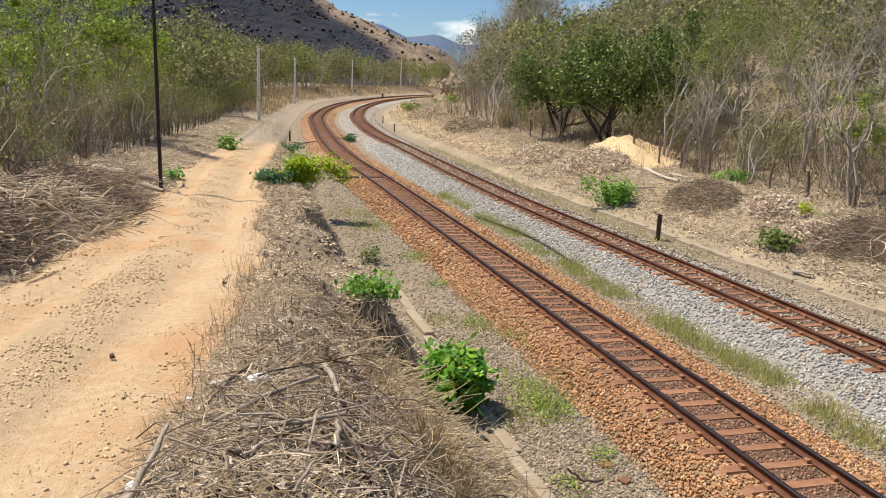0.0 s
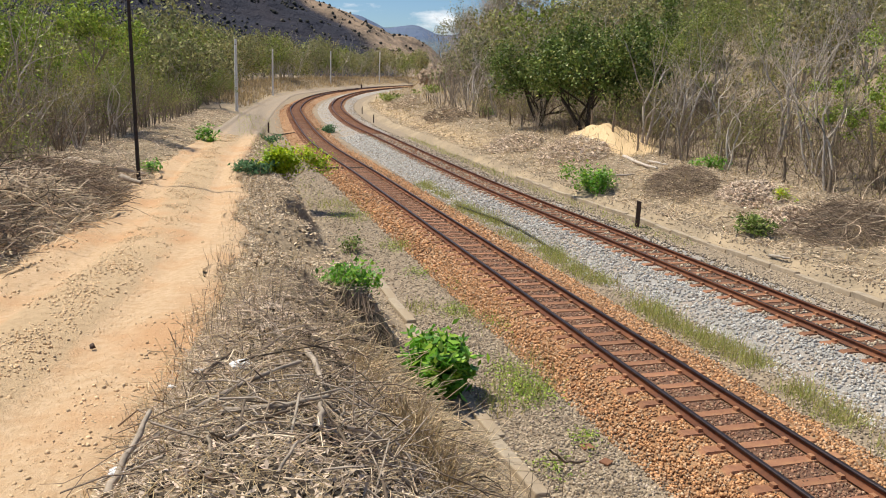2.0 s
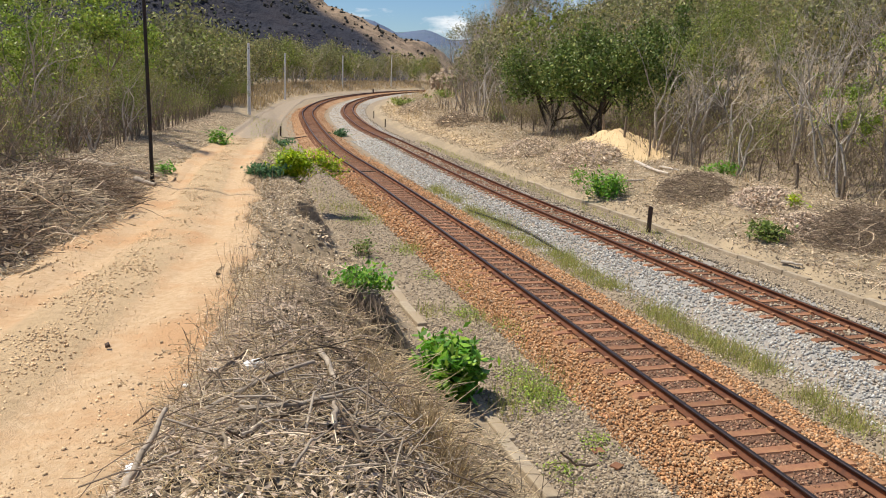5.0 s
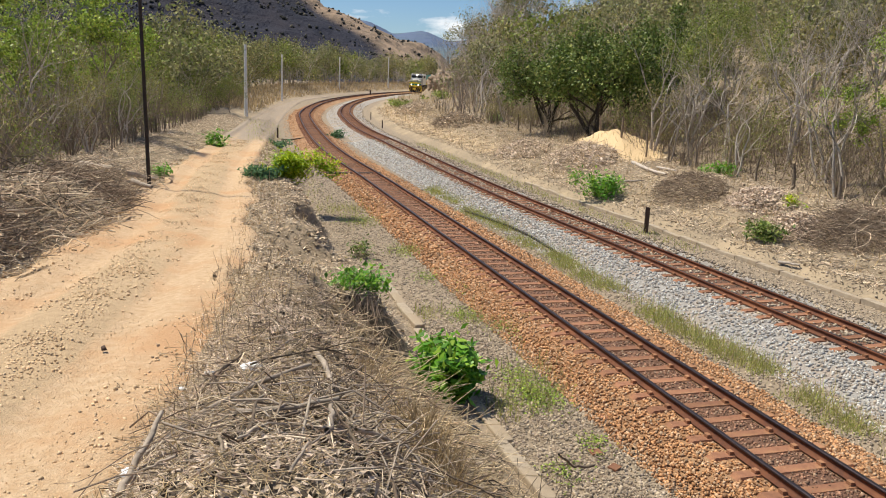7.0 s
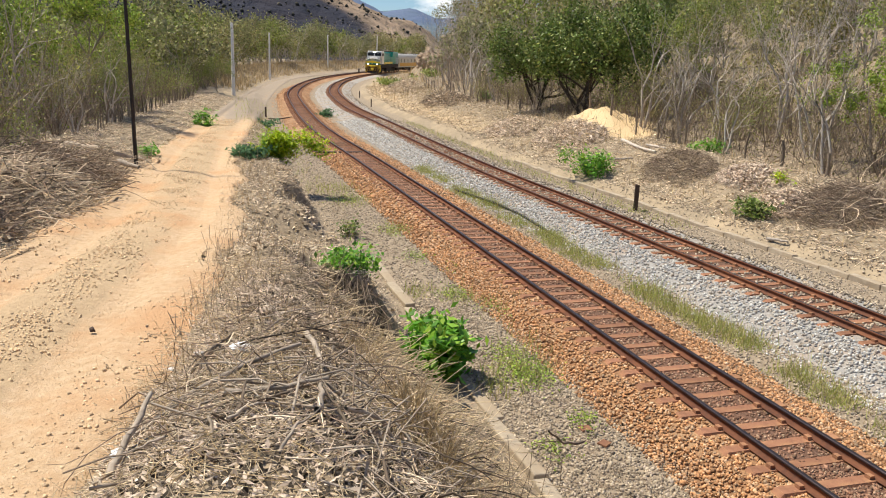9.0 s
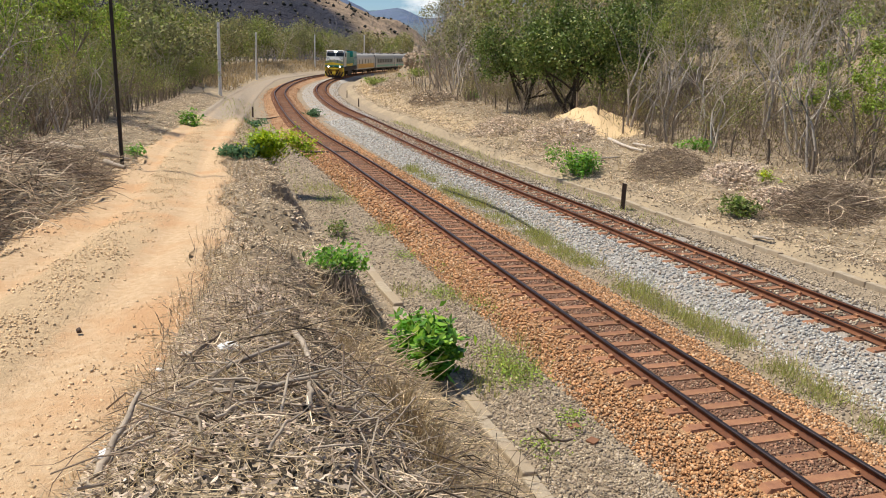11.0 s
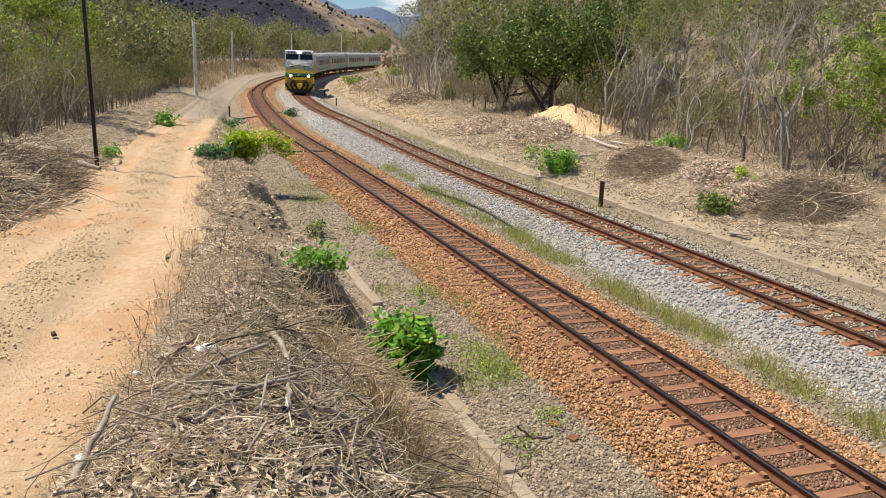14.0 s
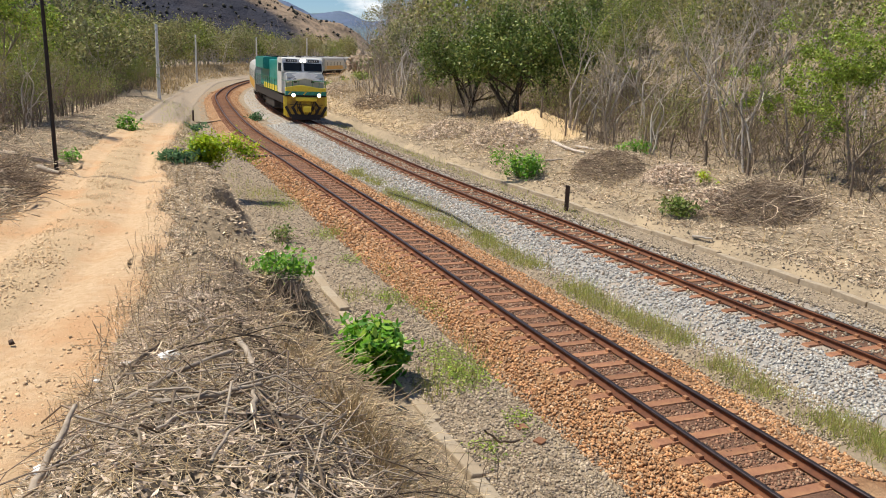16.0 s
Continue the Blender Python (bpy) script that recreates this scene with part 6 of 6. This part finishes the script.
for k in range(16):
    x, y = rb.uniform(0.6, 2.2), rb.uniform(5.6, 9.2)
    z = hz(x, y)
    branch([(x, y, z), (x + rb.uniform(-0.1, 0.1), y + rb.uniform(-0.1, 0.1), z + 0.35), (x + rb.uniform(-0.25, 0.25), y + rb.uniform(-0.25, 0.2), z + rb.uniform(0.5, 0.9))], 0.005,
           "thin leafless weed stem by the drain", M_TWIG_DARK, twigs=2, seed=70 + k)
for pts, r, label in (([(10.54, 40.84), (10.6, 38), (10.75, 35.6)], 0.09, "pale barkless log on the earth bank"), ([(11.2, 38.6), (11.4, 36.2)], 0.06, "pale thin log on the earth bank"),
                      ([(8.6, 36.6), (9.1, 35.9), (9.8, 35.7)], 0.06, "pale curved branch on the bank"), ([(10.55, 22.9), (10.85, 22.2)], 0.05, "short dark wood piece lying over the kerb")):
    branch(lie(pts, 0.12), r, label, M_BARK_PALE, seed=90)
for pts, r in (([(-10.5, 24.3), (-9.3, 23.8)], 0.13), ([(-10.3, 24.6), (-9.2, 24.6)], 0.11), ([(-8.5, 23.0), (-7.8, 22.6)], 0.09), ([(-10.0, 25.2), (-9.1, 24.9)], 0.10), ([(-9.0, 24.0), (-8.3, 24.5)], 0.08)):
    branch(lie(pts, 0.25), r, "sawn pale grey log in the pile by the pole", M_LOG, seed=95)


# ---- green bushes ----
def bush(x, y, rx, ry, h, n, leaf, leaf_mat, label, seed, long=2.0, z=None, stems=14):
    rng = np.random.default_rng(seed)
    z0 = hz(x, y) if z is None else z
    ob = tagged(new("bush"), label, "bush")
    ob.location = (x, y, z0)
    g = Geo()
    lumps = np.column_stack([rng.normal(0, 0.42 * rx, 16), rng.normal(0, 0.42 * ry, 16), rng.uniform(0.06, 0.78, 16) * h])
    for k in range(stems):
        e = lumps[k % 16]
        g.tube([(e[0] * 0.15, e[1] * 0.15, -0.08), e * 0.55 + rng.normal(size=3) * 0.03, e], [0.016, 0.012, 0.006], 4)
    part("stem", g.mesh("stem"), M_TWIG, ob)
    pick = rng.integers(0, 16, n)
    C = lumps[pick] + rng.normal(size=(n, 3)) * np.array([rx, ry, h * 0.7]) * 0.24
    C = C[(C[:, 2] > 0.03)]
    part("foliage", np_mesh("foliage", *cards(C, rng.uniform(0.65, 1.25, len(C)) * leaf, rng, flat=0.25, long=long)), leaf_mat, ob)
    return ob


bush(0.40, 12.6, 0.74, 0.5, 0.98, 2600, 0.10, M_LEAF_LUSH, "bright green broad-leaved bush on the bank edge", 1, stems=16, z=-0.38, long=2.2)
bush(-1.25, 14.3, 0.62, 0.5, 0.6, 1100, 0.06, M_LEAF_LUSH, "green small-leaved bush on the bank edge", 2, z=hz(-1.25, 14.3) - 0.22)
bush(-4.85, 28.8, 0.95, 0.7, 1.2, 5200, 0.075, M_LEAF_LIME, "lime-green and yellow bush on the bank", 3, z=hz(-4.85, 28.8) - 0.12)
bush(-5.85, 28.2, 0.6, 0.7, 0.5, 520, 0.10, M_LEAF_BLUE, "blue-green leafy plant at the road edge", 4)
bush(-9.6, 51.0, 0.8, 1.6, 0.6, 500, 0.12, M_LEAF_BLUE, "low blue-green plants between road and track", 5)
bush(7.5, 34.2, 0.95, 0.85, 1.1, 1500, 0.09, M_LEAF_LUSH, "dense green bush beside the track", 6)
bush(11.1, 25.6, 0.8, 0.8, 0.65, 700, 0.08, M_LEAF_DARK, "dull green bush on the bank above the kerb", 7)
bush(13.1, 35.5, 0.7, 0.6, 0.6, 400, 0.09, M_LEAF_LUSH, "fresh green plant by the fence", 8)
bush(-10.8, 41.2, 0.55, 0.55, 0.9, 420, 0.11, M_LEAF_LUSH, "small green bush at the fence", 9)
bush(-9.0, 27.2, 0.5, 0.5, 0.5, 220, 0.08, M_LEAF_LUSH, "small green plant by the log pile", 10)
bush(-7.3, 64.0, 0.7, 1.2, 0.6, 320, 0.13, M_LEAF_BLUE, "blue-green weeds between the tracks", 11)
bush(-3.6, 104, 1.5, 3.2, 0.9, 900, 0.18, M_LEAF, "green bush inside the bend", 12)
bush(1.6, 122, 1.8, 4.0, 1.2, 700, 0.22, M_LEAF, "yellow-green bush by the cut", 13)
bush(9.4, 87, 1.0, 1.0, 1.2, 420, 0.16, M_LEAF_LUSH, "green bush at the fence", 14)
bush(6.0, 72.6, 0.6, 0.6, 0.9, 260, 0.13, M_LEAF_LUSH, "small green bush on the dry bank", 15)
bush(-1.9, 22.8, 0.4, 0.5, 0.5, 220, 0.06, M_LEAF_DARK, "low olive bush on the bank edge", 16)
bush(13.6, 29.0, 0.4, 0.4, 0.6, 160, 0.08, M_LEAF_LIME, "yellow-green sapling on the bank", 17)


# ---- poles, posts, fences ----
def pole(x, y, z0, z1, r, material, label, lean=(0, 0), arm=False):
    ob = tagged(new("utility_pole"), label, "pole")
    ob.location = (x, y, z0)
    h = z1 - z0
    g = Geo()
    g.tube([(0, 0, -0.3), (lean[0] * 0.5, lean[1] * 0.5, h * 0.5), (lean[0], lean[1], h)], [r, r * 0.85, r * 0.7], 10)
    part("shaft", g.mesh("shaft"), material, ob, smooth=True)
    bm = bmesh.new()
    rod(bm, (lean[0], lean[1], h - 0.02), (lean[0], lean[1], h + 0.03), r * 0.72, 10)
    part("cap", bm, material, ob)
    if arm:
        part("bracket", boxed(lean[0] - 0.04, lean[0] + 0.04, lean[1] - 0.14, lean[1] + 0.14, h - 0.5, h - 0.42, bevel=0.01), M_POST, ob)
        part("insulator", rod(bmesh.new(), (lean[0], lean[1] + 0.12, h - 0.42), (lean[0], lean[1] + 0.12, h - 0.28), 0.04, 8), M_T_WHITE, ob)
    return ob


pole(-8.45, 24.3, hz(-8.45, 24.3), 10.2, 0.06, M_POLE_DARK, "tall thin dark pole beside the dirt road", lean=(-0.12, 0))
pole(-16.85, 75.0, -0.1, 6.7, 0.17, M_POLE, "pale concrete utility pole at the road edge", arm=True)
pole(-22.0, 122, hz(-22.0, 122) - 0.2, 6.6, 0.15, M_POLE, "pale concrete utility pole in dry grass", arm=True)
pole(-19.6, 178, hz(-19.6, 178) - 0.2, 7.4, 0.17, M_POLE, "pale concrete utility pole in dry grass", arm=True)
pole(-10.9, 215, hz(-10.9, 215) - 0.2, 8.2, 0.17, M_POLE, "pale concrete utility pole in dry grass", arm=True)


def marker(x, y, z0, h, w, label):
    """A short post cut from old rail: web between two flanges."""
    ob = tagged(new("marker_post"), label, "post")
    ob.location = (x, y, z0)
    part("flange", boxed(-w / 2, w / 2, -0.02, 0.0, -0.15, h, bevel=0.004), M_POST, ob)
    part("web", boxed(-0.015, 0.015, 0.0, w * 0.8, -0.15, h, bevel=0.003), M_POST, ob)
    part("head", boxed(-w * 0.3, w * 0.3, w * 0.8, w * 1.1, -0.15, h, bevel=0.006), M_POST, ob)


marker(7.96, 28.05, hz(7.96, 28.05), 0.95, 0.15, "short dark brown steel post beside the track")
marker(-6.34, 89.2, -0.4, 0.8, 0.1, "short black post inside the bend")
marker(-4.33, 76.3, -0.4, 0.75, 0.1, "short black post beside the track")
marker(-11.2, 60.2, hz(-11.2, 60.2), 0.75, 0.12, "short black post at the road edge")
marker(-12.6, 174.5, -0.4, 1.1, 0.3, "small dark box on a post beside the far rails")


def fence(name, line, y0, y1, off, gap, h, r, wires, label, seed):
    rng = np.random.default_rng(seed)
    ob = tagged(new(name), label, "fence")
    s, tops = line.s_of_y(y0), []
    while s < line.s_of_y(y1):
        p, q = line.at(s)
        x, y = p + q * (off + rng.uniform(-0.12, 0.12))
        z, hh = hz(x, y), h * rng.uniform(0.75, 1.15)
        g = Geo()
        g.tube([(x, y, z - 0.2), (x + rng.normal(0, 0.03), y, z + hh * 0.5), (x + rng.normal(0, 0.07), y + rng.normal(0, 0.07), z + hh)], np.array([1, 0.95, 0.8]) * r * rng.uniform(0.7, 1.2), 6)
        part("post", g.mesh("post"), M_WOOD_POST, ob, smooth=True)
        tops.append((x, y, z))
        s += gap * rng.uniform(0.7, 1.3)
    for k in range(wires):
        g = Geo()
        g.tube([(x, y, z + h * (0.35 + 0.22 * k)) for x, y, z in tops], np.full(len(tops), 0.006), 3)
        part("wire", g.mesh("wire"), M_WIRE, ob)


fence("stake_fence", ROAD, 33, 66, -4.2, 0.5, 0.85, 0.032, 2, "rough fence of close wooden stakes along the west wood", 1)
fence("wire_fence", FARTRACK, 18, 95, 10.6, 2.3, 1.2, 0.06, 3, "old wire fence on crooked wooden posts along the east wood", 2)


# ---- drain, kerb, cable, crossing pieces, litter ----
def drain():
    channel = tagged(new("drain_channel"), "cracked concrete drain edge at the foot of the bank", "drain", kind="structure")
    rng = np.random.default_rng(6)
    me = bpy.data.meshes.new("slab")
    bm = boxed(-0.11, 0.11, -0.895, 0.895, -0.30, 0.0, bevel=0.025)
    bm.to_mesh(me)
    bm.free()
    me.materials.append(M_CONCRETE_DULL)
    s = NEAR.s_of_y(7)
    while s < NEAR.s_of_y(20.5):
        p, r = NEAR.at(s)
        off = float(np.interp(p[1], [8, 10, 12, 15, 20], [-3.62, -3.56, -3.47, -3.42, -3.3]))
        q = p + r * (off + rng.uniform(-0.03, 0.03))
        if not 13.2 < p[1] < 15.8:
            o = part("slab", me, M_CONCRETE_DULL, channel)
            o.matrix_basis = pose(q[0], q[1], -0.31 + rng.uniform(-0.05, 0.02), rng.uniform(-1.5, 1.5), rng.uniform(-8, 4), math.degrees(math.atan2(r[1], r[0])) + rng.uniform(-1.5, 1.5))
        s += 1.8
    kerb = tagged(new("kerb"), "low weathered concrete kerb wall beside the track", "kerb", kind="structure")
    me = bpy.data.meshes.new("kerb_block")
    bm = boxed(-0.10, 0.10, -0.49, 0.49, -0.45, 0.10, bevel=0.02)
    bm.to_mesh(me)
    bm.free()
    me.materials.append(M_CONCRETE_DULL)
    s = FARTRACK.s_of_y(13)
    rng = np.random.default_rng(4)
    while s < FARTRACK.s_of_y(40):
        p, r = FARTRACK.at(s)
        o = part("kerb_block", me, M_CONCRETE_DULL, kerb)
        q = p + r * (3.27 + rng.uniform(-0.02, 0.02))
        o.matrix_basis = pose(q[0], q[1], -0.36 + rng.uniform(-0.05, 0.03), rng.uniform(-2, 2), rng.uniform(-5, 5), math.degrees(math.atan2(r[1], r[0])))
        s += 1.0
    g = Geo()
    g.tube([(1.6, 31, -0.34), (2.11, 29.8, -0.3), (3.0, 28, -0.3), (3.55, 26.4, -0.31), (4.0, 24.6, -0.34), (4.3, 23.4, -0.4)], np.full(6, 0.04), 6)
    tagged(part("cable_duct", g.mesh("cable_duct"), M_BLACK, smooth=True), "black cable duct lying between the tracks", "cable")
    g = Geo()
    g.tube([(-11.3, 60.0, -0.38), (-10.2, 59.8, -0.36), (-9.2, 59.9, -0.19)], np.full(3, 0.05), 6)
    tagged(part("cable_duct", g.mesh("cable_duct"), M_POST, smooth=True), "rusty cable pipe running under the track", "cable")
    bm = boxed(-1.9, 0.9, -0.12, 0.12, -0.02, 0.05, bevel=0.01)
    p, r = NEAR.at(NEAR.s_of_y(40))
    ob = tagged(part("sleeper_plate", bm, M_POST), "dark steel cross plate laid over the track bed", "plate")
    ob.matrix_basis = pose(p[0], p[1], -0.17, 0, 0, math.degrees(math.atan2(r[1], r[0])))


drain()


def litter():
    for x, y, s, seed in ((-1.55, 6.88, 0.10, 1), (-2.1, 5.32, 0.08, 2), (-2.45, 7.69, 0.05, 3), (-2.2, 7.84, 0.06, 4), (-7.9, 14.3, 0.22, 5)):
        rng = np.random.default_rng(seed)
        bm = bmesh.new()
        bmesh.ops.create_icosphere(bm, subdivisions=3, radius=1.0)
        for v in bm.verts:
            k = 1 + 0.45 * noise.noise(v.co * 2.3 + Vector((seed, 0, 0))) + 0.22 * noise.noise(v.co * 6 + Vector((0, seed, 0)))
            v.co = Vector((v.co.x * k * s, v.co.y * k * s * 0.7, v.co.z * k * s * 0.4))
        ob = tagged(part("plastic_bag", bm, M_PLASTIC), "crumpled white plastic bag among the twigs", "litter")
        ob.location = (x, y, hz(x, y) + s * 0.35 + (0.09 if y < 7.2 else 0))
    bm = bmesh.new()
    bmesh.ops.create_icosphere(bm, subdivisions=3, radius=1.0)
    for v in bm.verts:
        k = 1 + 0.4 * noise.noise(v.co * 1.9) + 0.15 * noise.noise(v.co * 5)
        v.co = Vector((v.co.x * k * 0.2, v.co.y * k * 0.15, v.co.z * k * 0.11))
    ob = tagged(part("rubbish_sack", bm, M_BLACK), "torn black plastic sack at the drain edge", "litter")
    ob.location = (0.72, 10.9, hz(0.72, 10.9) + 0.12)
    for x, y, a in ((2.6, 10.66, 20), (2.78, 10.21, 50), (3.0, 11.9, 80)):
        ob = tagged(part("loose_plate", boxed(-0.09, 0.09, -0.07, 0.07, 0, 0.03, bevel=0.006), M_SLEEPER), "loose rusty steel base plate in the gravel", "plate")
        ob.matrix_basis = pose(x, y, hz(x, y) + 0.01, 4, 3, a)
    V, F = stones(np.array([[-3.72, 8.86, 1.64]]), np.array([0.085]), np.random.default_rng(5))
    tagged(part("stone", np_mesh("stone", V, F), M_POST), "dark stone lying on the dirt road", "stone")


litter()


# ---- rock outcrop in the cut ----
def outcrop(x, y, z, sx, sy, sz, seed):
    bm = bmesh.new()
    bmesh.ops.create_icosphere(bm, subdivisions=4, radius=1.0)
    for v in bm.verts:
        c = v.co * 1.6 + Vector((seed, seed * 2, 0))
        k = 1 + 0.5 * noise.noise(c) + 0.25 * noise.noise(c * 2.7) + 0.1 * noise.noise(c * 7)
        v.co = Vector((v.co.x * sx * k, v.co.y * sy * k, v.co.z * sz * k))
    ob = tagged(part("rock_outcrop", bm, M_ROCK), "weathered pale rock face in the railway cut", "rock")
    ob.location = (x, y, z)


for x, y, sx, sy, sz, seed in ((3.2, 140, 1.6, 2.6, 2.2, 1), (2.2, 146, 1.5, 3.0, 2.0, 2), (4.6, 136, 1.8, 2.6, 2.6, 3), (1.2, 152, 1.5, 2.5, 1.6, 4), (5.5, 142, 2.0, 3.0, 2.6, 5)):
    outcrop(x, y, hz(x, y) + 0.2, sx, sy, sz, seed)


def motions():
    for ob, rows in MOVING:
        walk(ob, rows)


motions()
